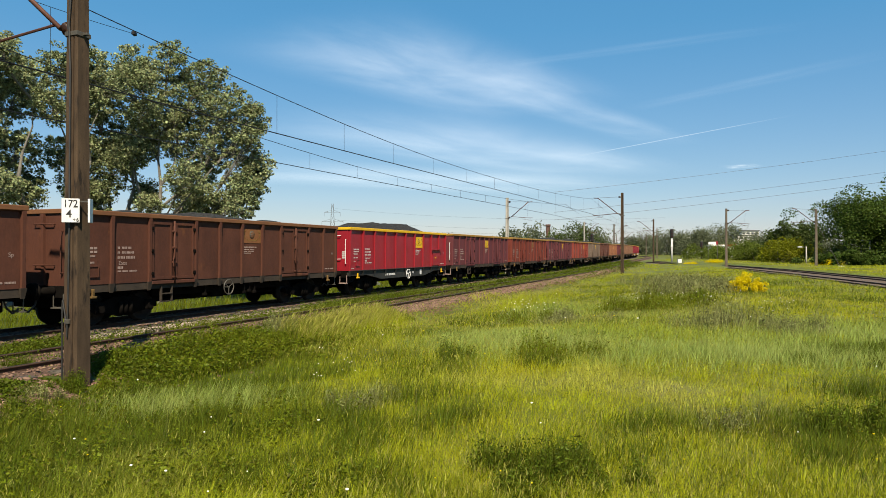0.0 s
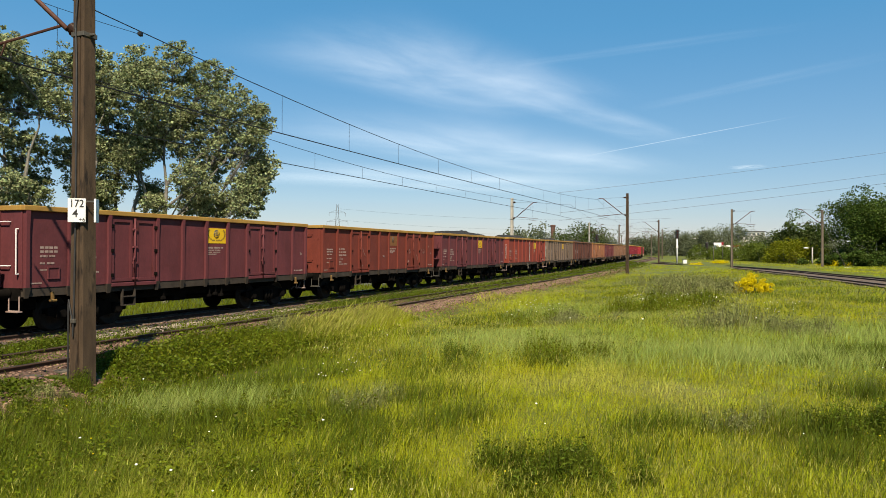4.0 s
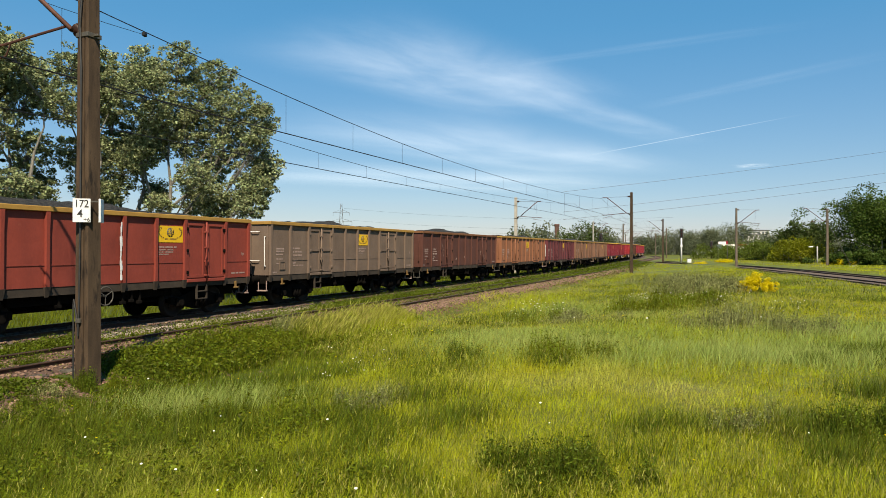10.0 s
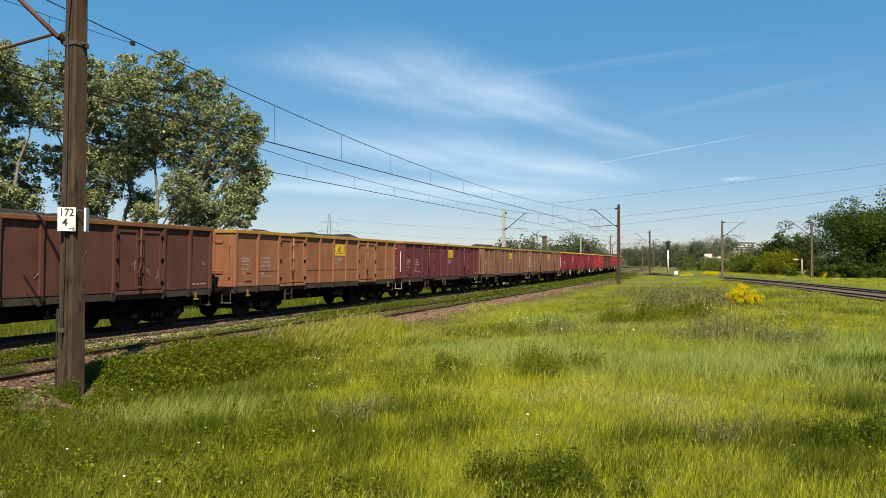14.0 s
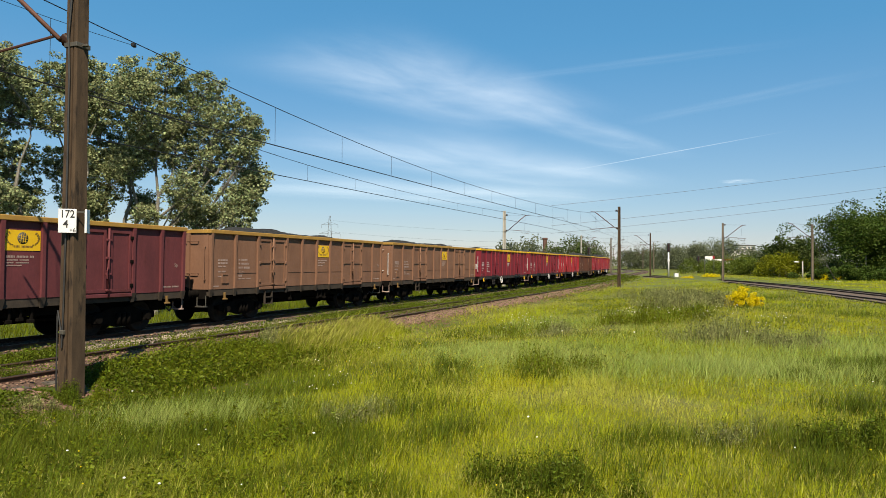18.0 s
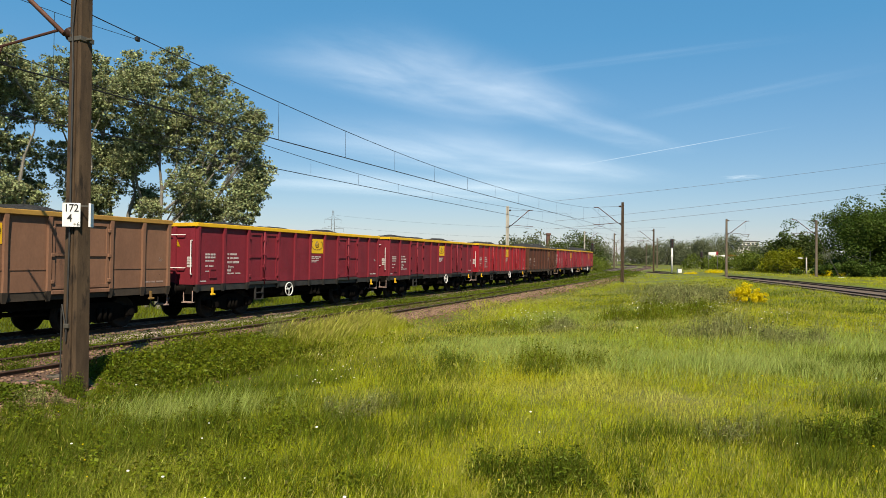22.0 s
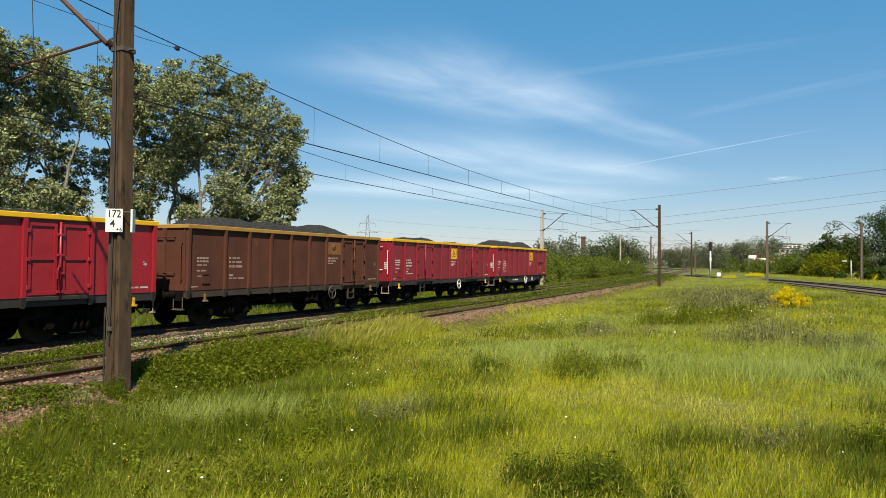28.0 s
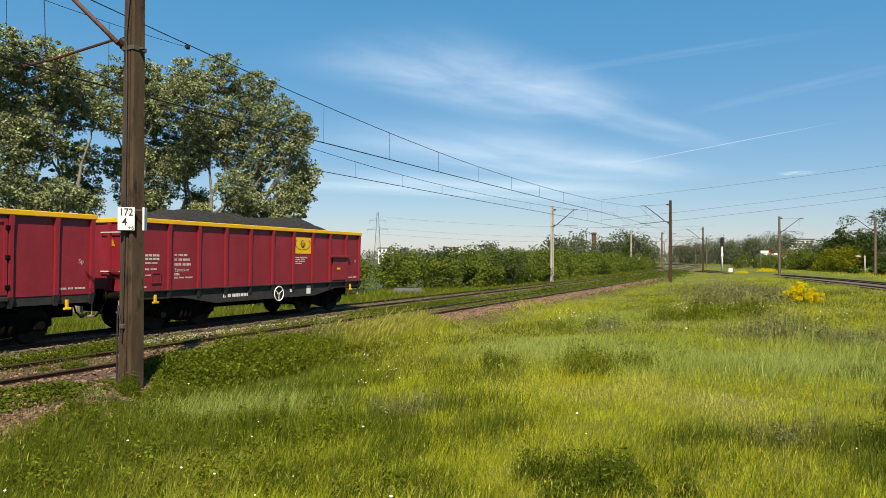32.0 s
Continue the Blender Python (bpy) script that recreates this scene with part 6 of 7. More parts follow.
# their haze is painted in through the leaf colour
# far woods along the horizon
_P, _R = [], []
for ang in np.arange(-180, 180, 0.45):
    for k_ in range(2):
        d_ = RNG.uniform(380, 900)
        hgt = RNG.uniform(5, 10) * (d_ / 520)
        a_ = math.radians(ang + RNG.uniform(-0.3, 0.3))
        _P.append((d_ * math.sin(a_), d_ * math.cos(a_), hgt * 0.45))
        _R.append(hgt * 0.62)
_P, _R = np.array(_P), np.array(_R)
_Q = clumped(_P, _R, 110000)
_Q[:, 2] = np.maximum(_Q[:, 2], -1)
_V, _F = leaf_cloud(_Q, 0.7)
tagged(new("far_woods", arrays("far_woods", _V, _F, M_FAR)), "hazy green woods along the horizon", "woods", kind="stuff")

# blossoming yellow bush in the meadow and its neighbours
def on_ground(px, py, lift=0.0):
    """Meadow point in the line of sight through a place of the first view."""
    d = 40.0
    for _ in range(12):
        x = (px - 784) / 1230 * d
        z = float(ground_z(np.array([x]), np.array([d]))[0]) + lift
        d = 0.5 * d + 0.5 * (EYE - z) * 1230 / (py - 444.6)
    return (px - 784) / 1230 * d, d, z


def blades(P, h, w, lean, bend, way=None):
    """Bent, tapering blades: three cross rows each."""
    n = len(P)
    a = RNG.uniform(0, 6.283, n)
    side = np.stack([np.cos(a), np.sin(a), 0 * a], 1)
    la = RNG.normal(0.5, 1.4, n) if way is None else way
    ld = np.stack([np.cos(la), np.sin(la), 0 * la], 1)
    up = np.array([0, 0, 1.0])
    rows = []
    for f, ww in ((0, 1.0), (0.55, 0.8), (1.0, 0.12)):
        c = P + up * (h * f)[:, None] + ld * (h * (lean * f + bend * f * f))[:, None]
        rows += [c - side * (w * ww / 2)[:, None], c + side * (w * ww / 2)[:, None]]
    V = np.stack(rows, 1).reshape(-1, 3)
    q = np.array([[0, 1, 3, 2], [2, 3, 5, 4]])
    F = (q[None] + (np.arange(n) * 6)[:, None, None]).reshape(-1, 4)
    return V, F


def weed_clump(x, y, z, H, W, label, leaf, n, size):
    """Upright stalks that thin out to the rim, with leaves set along them."""
    t = tagged(new("weed_clump"), label, "weeds", group="weed clumps")
    t.matrix_basis = pose(x, y, z)
    m = n // 3
    g = int(8 + W * 4)
    heart = RNG.normal(0, W * 0.27, (g, 2)) * np.array([1.25, 0.8])
    high = RNG.uniform(0.45, 1.1, g)
    pick = RNG.integers(0, g, m)
    xy = heart[pick] + RNG.normal(0, 1, (m, 2)) * min(W * 0.12, 0.35)
    rr = np.hypot(*(xy - heart[pick]).T) / min(W * 0.3, 0.9)
    h = H * high[pick] * np.clip(1.05 - rr * rr, 0.25, 1) * RNG.uniform(0.5, 1.15, m)
    base = np.stack([xy[:, 0], xy[:, 1], 0 * h], 1)
    V, F = blades(base, h, np.full(m, size * 0.35), RNG.uniform(0, 0.25, m), RNG.uniform(0, 0.3, m))
    part("stalk_tuft", arrays("stalk_tuft", V, F, leaf), None, t)["kind"] = "stuff"
    k = RNG.integers(0, m, n)
    P = base[k] + RNG.normal(0, size * 1.6, (n, 3))
    P[:, 2] = np.abs(h[k] * RNG.uniform(0.2, 1.0, n) ** 0.7)
    V, F = leaf_cloud(P, size * 0.8, 0.5, 0.4)
    part("foliage", arrays("foliage", V, F, leaf), None, t)["kind"] = "stuff"
    return t


for i, (px, py, w, h, mt, n, sz, lab) in enumerate((
        (950, 862, 1.05, 0.42, M_LUSH, 9000, 0.022, "lush dark green weed clump in the meadow"),
        (1000, 872, 0.75, 0.34, M_LUSH, 5000, 0.022, "lush dark green weed clump in the meadow"),
        (655, 722, 0.75, 0.40, M_GREYWEED, 2600, 0.02, "dark brownish weed clump in the meadow"),
        (800, 640, 0.9, 0.5, M_LUSH, 2000, 0.025, "dark green weed clump in the meadow"),
        (1010, 640, 2.0, 0.7, M_WEED, 3600, 0.03, "tall bluish green weeds in the meadow"),
        (1020, 575, 1.8, 0.6, M_GREYWEED, 3600, 0.035, "grey-green weeds in the meadow"),
        (960, 570, 2.0, 0.6, M_WEED, 2600, 0.035, "dark green weeds in the meadow"),
        (1140, 555, 2.4, 0.9, M_WEED, 3600, 0.04, "dark green weeds in the meadow"),
        (1290, 580, 1.8, 0.9, M_GREYWEED, 3000, 0.035, "pale flowering weeds in the meadow"),
        (1410, 590, 1.3, 0.7, M_GREYWEED, 2600, 0.03, "brownish weeds in the meadow"),
        (1215, 517, 3.4, 1.0, M_GREYWEED, 5000, 0.06, "grey withered weeds on the rise"),
        (1185, 502, 3.4, 0.9, M_GREYWEED, 5000, 0.06, "grey withered weeds on the rise"),
        (1255, 512, 3.0, 0.9, M_GREYWEED, 3400, 0.06, "grey withered weeds on the rise"),
        (1220, 540, 3.0, 0.8, M_WEED, 3000, 0.05, "dark green weeds in the meadow"),
        (1540, 760, 1.0, 0.5, M_LUSH, 3000, 0.025, "dark green weed clump in the meadow"),
        (1300, 760, 0.5, 0.4, M_GREYWEED, 900, 0.02, "pale flowering weed in the meadow"),
        (60, 760, 0.9, 0.35, M_LUSH, 2400, 0.022, "dark green weed clump in the meadow"),
        (420, 615, 1.6, 0.5, M_WEED, 5000, 0.03, "dense weeds beside the near track"),
        (500, 592, 1.4, 0.6, M_GREYWEED, 4200, 0.03, "dense weeds beside the near track"),
        (120, 722, 0.7, 0.22, M_LUSH, 2600, 0.02, "low weeds creeping over the gravel"),
        (200, 705, 0.8, 0.3, M_LUSH, 3000, 0.022, "leafy weeds in the shade of the mast"),
        (20, 722, 0.6, 0.25, M_LUSH, 1800, 0.02, "low weeds creeping over the gravel"),
        (70, 735, 0.9, 0.2, M_WEED, 2600, 0.018, "low weeds creeping over the gravel"),
        (170, 735, 0.9, 0.25, M_WEED, 2800, 0.018, "low weeds creeping over the gravel"),
        (60, 700, 0.45, 0.25, M_GREYWEED, 1400, 0.02, "grey-green weeds in the gravel"),
        (300, 760, 1.0, 0.3, M_LUSH, 3000, 0.02, "dark green weed patch in the grass"),
        (150, 810, 1.0, 0.32, M_LUSH, 3600, 0.02, "dark green weed patch in the grass"),
        (20, 850, 0.8, 0.34, M_LUSH, 3000, 0.02, "dark green weed patch in the grass"),
        (480, 845, 0.9, 0.26, M_WEED, 3000, 0.018, "low leafy weeds in the grass"),
        (560, 870, 0.6, 0.3, M_LUSH, 2200, 0.02, "dark green weed patch in the grass"),
        (118, 690, 0.45, 0.38, M_LUSH, 2000, 0.022, "ivy-like weeds round the foot of the mast"),
        (170, 688, 0.4, 0.36, M_WEED, 1500, 0.02, "weeds round the foot of the mast"),
        (20, 660, 0.7, 0.4, M_LUSH, 2600, 0.022, "weed clump in the ballast"))):
    x_, y_, z_ = on_ground(px, py)
    weed_clump(x_, y_, z_ - 0.03, h, w, lab, mt, n, sz)
for x_, y_, w_, h_, n_, sz_ in ((44.5, 114, 1.8, 0.6, 1800, 0.08), (66.0, 103, 2.4, 1.0, 2400, 0.08), (56.0, 101, 2.6, 1.0, 2400, 0.08), (40, 112, 1.6, 0.5, 1400, 0.08)):
    z_ = float(ground_z(np.array([x_]), np.array([y_]))[0])
    weed_clump(x_, y_, z_, h_, w_, "low bush in bright yellow blossom in the meadow", M_BLOOM, n_, sz_)


def blossom_bush(x, y, W, H, n):
    """A low dome of blossom: stems fanning from the ground, tufts of petals over them."""
    rng = np.random.default_rng(77)
    t = tagged(new("flowering_bush"), "rounded bush in bright yellow blossom in the meadow", "bush")
    t.matrix_basis = pose(x, y, float(ground_z(np.array([x]), np.array([y]))[0]))
    v = rng.normal(size=(70, 3))
    v /= np.linalg.norm(v, axis=1)[:, None]
    C = v * rng.uniform(0.45, 1.0, 70)[:, None] ** 0.6 * np.array([W / 2, W / 2.4, H]) * rng.uniform(0.82, 1.08, 70)[:, None]
    C[:, 2] = np.abs(C[:, 2]) * 0.92 + 0.05
    wood = bmesh.new()
    for c in C[::3]:
        tube(wood, (c[0] * 0.25, c[1] * 0.25, -0.1), tuple(c), 0.012, 0.006, seg=4, caps=False)
    part("stems", wood, M_LUSH, t)["kind"] = "stuff"
    V, F = leaf_cloud(clumped(C, rng.uniform(0.10, 0.2, 70), n), 0.028)
    part("blossom", arrays("blossom", V, F, M_BLOOM), None, t)


blossom_bush(15.45, 35.4, 2.1, 1.0, 12000)


# ---- meadow grass ----
def patch(x, y):
    """Slow variation of the sward over the meadow, 0 to 1."""
    return 0.5 + 0.25 * np.sin(x * 0.42 + 2.1 * np.sin(y * 0.19)) + 0.25 * np.sin(y * 0.37 + 1.7 * np.sin(x * 0.27 + 1))


def meadow(n):
    """Meadow blades, most of them in tufts that share a height and a lean."""
    per = 12
    m = n // per
    d = np.repeat(5.2 * (175 / 5.2) ** RNG.random(m), per)
    ang = np.repeat(RNG.uniform(-0.74, 0.76, m), per)
    tuft = np.repeat(np.exp(RNG.normal(0, 0.20, m)), per)
    way = np.repeat(RNG.normal(0.5, 1.1, m), per)
    loose = RNG.random(len(d)) < 0.3
    sp = np.where(loose, 0.5, 0.055) * np.maximum(1, d / 8) ** 0.8
    x, y = d * ang + RNG.normal(0, 1, len(d)) * sp, d + RNG.normal(0, 1, len(d)) * sp
    s, off = line_coords(x, y)
    rx, _, _ = right_at(np.clip(y, 0, 300))
    edge = np.interp(s, (-9, -5.6, -4.4, 20, 26, 80), (2.6, 2.3, 1.6, 1.5, 1.95, 1.95)) + 0.3 * np.sin(s * 0.9) + 0.15 * np.sin(s * 3.1)
    keep = (off > edge) & (np.abs(x - rx - 2.1) > 4.4) & (y > 4.6)
    x, y, d, off, s, tuft, way = x[keep], y[keep], d[keep], off[keep], s[keep], tuft[keep], way[keep]
    P = np.stack([x, y, ground_z(x, y) - 0.03], 1)
    p = patch(x, y)
    h = (0.09 + 0.17 * p) * RNG.uniform(0.4, 1.2, len(x)) * tuft
    tall = np.exp(-((off - 4.2) / 1.0) ** 2) * (s > -2) * (s < 60) * (0.55 + 0.45 * np.sin(s * 0.8))
    lump = 0.5 + 0.5 * np.sin(x * 4.3 + 1.8 * np.sin(y * 2.1)) * np.sin(y * 3.1 + 1.5 * np.sin(x * 1.7 + 2)) + 0.25 * np.sin(x * 9.1 + 3 * np.sin(y * 5.3))
    h = h * (0.62 + 0.55 * lump) * (1 + 1.3 * tall)
    w = 0.0046 * RNG.uniform(0.6, 1.5, len(x)) * np.maximum(1, d / 8) ** 0.85
    return blades(P, h, w, RNG.uniform(0, 0.35, len(x)), RNG.uniform(0, 0.6, len(x)), way + RNG.normal(0, 0.7, len(x)))


V_, F_ = meadow(520000)
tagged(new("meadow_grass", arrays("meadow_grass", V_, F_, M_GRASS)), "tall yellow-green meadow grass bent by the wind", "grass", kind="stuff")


# pale blue-green grass in drifts of its own
_P = []
for px, py, rx_, ry_, n_ in ((1000, 615, 3.0, 2.0, 8000), (900, 600, 2.6, 2.2, 5000), (1130, 630, 2.8, 1.8, 6000), (1250, 600, 4.5, 3.2, 8000), (1400, 630, 2.6, 2.0, 5000), (1490, 590, 5.0, 3.0, 5000), (330, 730, 1.6, 0.7, 2600), (1050, 560, 3.0, 4.0, 4000)):
    cx, cy, _ = on_ground(px, py)
    _P.append(np.stack([cx + RNG.normal(0, rx_ * 0.5, n_), cy + RNG.normal(0, ry_ * 0.5, n_)], 1))
_P = np.concatenate(_P)
_h = (0.16 + 0.20 * patch(_P[:, 0] * 2, _P[:, 1] * 2)) * RNG.uniform(0.6, 1.25, len(_P))
V_, F_ = blades(np.stack([_P[:, 0], _P[:, 1], ground_z(_P[:, 0], _P[:, 1]) - 0.02], 1), _h, 0.005 * np.maximum(1, _P[:, 1] / 8) ** 0.85, RNG.uniform(0, 0.3, len(_P)), RNG.uniform(0.1, 0.6, len(_P)))
tagged(new("pale_grass", arrays("pale_grass", V_, F_, M_BLUEGRASS)), "drifts of pale blue-green grass in the meadow", "grass", kind="stuff")


# darker green tufts in many small uneven patches
_c = []
for _i in range(150):
    if _i < 60:
        px, py = RNG.uniform(-60, 700), RNG.uniform(700, 890)
    else:
        px, py = RNG.uniform(350, 1650), 500 + 380 * RNG.random() ** 1.7
    cx, cy, _ = on_ground(px, py)
    _s, _o = line_coords(np.array([cx]), np.array([cy]))
    if _o[0] < 3.2:
        continue
    _r = RNG.uniform(0.12, 0.42) * max(1, cy / 11) ** 0.7
    _m = int(RNG.uniform(150, 520))
    _q = np.stack([cx + RNG.normal(0, _r * 1.6, _m), cy + RNG.normal(0, _r, _m)], 1)
    _c.append(np.concatenate([_q, ground_z(_q[:, 0], _q[:, 1])[:, None] - 0.02, np.full((_m, 1), 0.0065 * max(1, cy / 8) ** 0.85), (RNG.uniform(0.16, 0.36) * RNG.uniform(0.5, 1.15, _m))[:, None]], 1))
_c = np.concatenate(_c)
V_, F_ = blades(_c[:, :3], _c[:, 4], _c[:, 3], RNG.uniform(0, 0.3, len(_c)), RNG.uniform(0, 0.5, len(_c)))
tagged(new("dark_grass_tufts", arrays("dark_grass_tufts", V_, F_, M_LUSH)), "patches of darker green grass and herbs in the meadow", "grass", kind="stuff")


# broad-leaved herbs standing in the sward near the mast
_c = []
for _i in range(70):
    cx, cy, _ = on_ground(RNG.uniform(-80, 620), RNG.uniform(705, 900))
    _s, _o = line_coords(np.array([cx]), np.array([cy]))
    if _o[0] < 3.0:
        continue
    for _j in range(RNG.integers(2, 7)):
        bx, by, _t = cx + RNG.normal(0, 0.22), cy + RNG.normal(0, 0.22), RNG.uniform(0.16, 0.40)
        _m = int(16 + 60 * _t)
        _u = RNG.random(_m)
        _a, _r = RNG.uniform(0, 6.283, _m), 0.02 + 0.05 * (1 - _u)
        gz = float(ground_z(np.array([bx]), np.array([by]))[0])
        _c.append(np.stack([bx + _r * np.cos(_a), by + _r * np.sin(_a), gz + _t * (0.25 + 0.75 * _u)], 1))
_c = np.concatenate(_c)
V_, F_ = leaf_cloud(_c, 0.021, 0.4, 0.5)
tagged(new("leafy_herbs", arrays("leafy_herbs", V_, F_, M_WEED)), "broad-leaved green herbs standing in the grass", "herbs", kind="stuff")


def sward(n, lo, hi, near, far):
    """Random meadow points, denser near by, with their height above the ground."""
    d = near * (far / near) ** RNG.random(n)
    x, y = d * RNG.uniform(-0.74, 0.76, n), d
    s, off = line_coords(x, y)
    rx, _, _ = right_at(np.clip(y, 0, 300))
    keep = (off > 2.3) & (x < rx - 2.2)
    x, y, d, off, s = x[keep], y[keep], d[keep], off[keep], s[keep]
    z = ground_z(x, y)
    return x, y, z + RNG.uniform(lo, hi, len(x)) * (0.5 + patch(x, y)), d, off, s


x_, y_, z_, d_, o_, s_ = sward(230000, 0.05, 0.22, 5.2, 70)
V_, F_ = leaf_cloud(np.stack([x_, y_, z_], 1), 0.0075 * np.maximum(1, d_ / 9) ** 0.9, 0.5, 0.45)
tagged(new("meadow_herbs", arrays("meadow_herbs", V_, F_, M_WEED)), "small leafy herbs among the meadow grass", "herbs", kind="stuff")

# pale seed heads, thick along the near track
x_, y_, z_, d_, o_, s_ = sward(150000, 0.16, 0.34, 5.4, 70)
k_ = RNG.random(len(x_)) < np.clip((0.24 + 0.30 * (patch(x_ * 0.6 + 2, y_ * 0.8) > 0.6)) * np.clip(1 + x_ * 0.4, 0.15, 1) + 0.75 * np.exp(-((o_ - 4.4) / 1.1) ** 2) * (s_ > -1) * (s_ < 50) + 0.05 * (patch(x_ + 9, y_ * 1.3) > 0.72), 0, 1)
x_, y_, z_, d_, o_ = x_[k_], y_[k_], z_[k_], d_[k_], o_[k_]
z_ = z_ + 0.22 * np.exp(-((o_ - 4.4) / 1.1) ** 2)
V_, F_ = blades(np.stack([x_, y_, z_ - 0.1], 1), RNG.uniform(0.03, 0.08, len(x_)), 0.0060 * np.maximum(1, d_ / 9) ** 0.8, RNG.uniform(0, 0.4, len(x_)), RNG.uniform(0, 0.6, len(x_)))
tagged(new("grass_heads", arrays("grass_heads", V_, F_, M_STRAW)), "pale feathery heads of tall grass", "grass", kind="stuff")

# high feathery grass where the meadow meets the near track
_a, _b2 = on_ground(520, 615), on_ground(690, 572)
_n = 9000
_u, _w = RNG.random(_n), RNG.normal(0, 0.42, _n)
_x, _y = _a[0] + (_b2[0] - _a[0]) * _u + _w * 0.9, _a[1] + (_b2[1] - _a[1]) * _u - _w * 0.4
_h = RNG.uniform(0.3, 0.72, _n) * (0.7 + 0.3 * np.sin(_u * 17) ** 2)
_G = np.stack([_x, _y, ground_z(_x, _y) - 0.02], 1)
_way = RNG.normal(0.2, 0.9, _n)
V_, F_ = blades(_G, _h, 0.009 * RNG.uniform(0.7, 1.4, _n), RNG.uniform(0, 0.2, _n), RNG.uniform(0.05, 0.3, _n), _way)
tagged(new("tall_grass", arrays("tall_grass", V_, F_, M_GRASS)), "high grass leaning in the wind beside the track", "grass", kind="stuff")
_k = RNG.random(_n) < 0.5
_lean = np.stack([np.cos(_way), np.sin(_way), 0 * _way], 1) * (_h * 0.25)[:, None]
V_, F_ = blades((_G + _lean + np.array([0, 0, 1]) * (_h * 0.93)[:, None])[_k], RNG.uniform(0.10, 0.2, _k.sum()), np.full(_k.sum(), 0.013), np.full(_k.sum(), 0.3), np.full(_k.sum(), 0.5), _way[_k])
tagged(new("feathery_heads", arrays("feathery_heads", V_, F_, M_STRAW)), "pale feathery heads of high grass beside the track", "grass", kind="stuff")

# white and yellow meadow flowers
x_, y_, z_, d_, o_, s_ = sward(900, 0.22, 0.36, 5.3, 45)
k_ = RNG.random(len(x_)) < np.where((x_ < -0.6) | (patch(x_ * 1.7, y_) > 0.85), 0.09, 0.02)
scatter("white_flowers", [proto_ for proto_ in ROCKS[:2]], np.stack([x_, y_, z_], 1)[k_], 0.012 * np.maximum(1, d_[k_] / 8) ** 0.6 * RNG.uniform(0.6, 1.6, k_.sum()), RNG.uniform(0, 6, k_.sum()), M_PETAL, "small white umbel flowers in the meadow", "flowers")
x_, y_, z_, d_, o_, s_ = sward(900, 0.12, 0.28, 5.3, 40)
k_ = RNG.random(len(x_)) < np.where(patch(x_ * 1.3 + 4, y_ * 1.1) > 0.6, 0.6, 0.05)
scatter("yellow_flowers", [proto_ for proto_ in ROCKS[:2]], np.stack([x_, y_, z_], 1)[k_], 0.010 * np.maximum(1, d_[k_] / 8) ** 0.6 * RNG.uniform(0.6, 1.5, k_.sum()), RNG.uniform(0, 6, k_.sum()), M_BLOOM, "small yellow flowers in the meadow", "flowers")


def verge(n):
    """Grass and weeds left of and between the tracks."""
    s = -14 + 150 * RNG.random(n) ** 1.6
    z = RNG.random(n)
    off = np.where(z < 0.62, -6.6 - 14 * RNG.random(n), np.where(z < 0.90, RNG.normal(-1.85, 0.38, n), RNG.uniform(-1.1, 1.1, n)))
    x, y, h, _ = line_at(s, -off)
    P = np.stack([x, y, ground_z(x, y) - 0.02], 1)
    hh = np.where(off < -6, RNG.uniform(0.15, 0.5, n), RNG.uniform(0.05, 0.28, n))
    hh = np.where(np.abs(off) < 1.2, hh * 0.6, hh)
    w = 0.010 * np.maximum(1, y / 14) ** 0.8 * RNG.uniform(0.7, 1.6, n)
    return blades(P, hh, w, RNG.uniform(0, 0.4, n), RNG.uniform(0, 0.5, n))


def track_weeds(n):
    """Low leafy weeds: most in the space between the tracks and in the near track, some on the train's track farther on."""
    s = -14 + 130 * RNG.random(n) ** 1.7
    z = RNG.random(n)
    off = np.where(z < 0.40, RNG.normal(-1.75, 0.40, n), np.where(z < 0.62, RNG.uniform(-0.62, 0.62, n), np.where(z < 0.74, RNG.normal(-1.2, 0.2, n), np.where(z < 0.82, RNG.normal(1.7, 0.5, n), RNG.uniform(-6.4, -3.3, n)))))
    x, y, h, _ = line_at(s, -off)
    thick = 0.5 + 0.5 * np.sin(x * 1.3 + 2 * np.sin(y * 0.7)) * np.sin(y * 1.1)
    k = (RNG.random(n) < 0.35 + 0.65 * thick) & ((off > -3.2) | (s > 9))
    x, y, off, s = x[k], y[k], off[k], s[k]
    top = np.where((np.abs(off) < 0.7) | (off < -3.2), 0.14, 0.30)
    floor = np.where((np.abs(off) < 1.15) | (np.abs(off + SPACING) < 1.25), -0.115 + rise(s), ground_z(x, y))
    return np.stack([x, y, floor + 0.01 + top * RNG.random(len(x)) ** 1.5], 1)


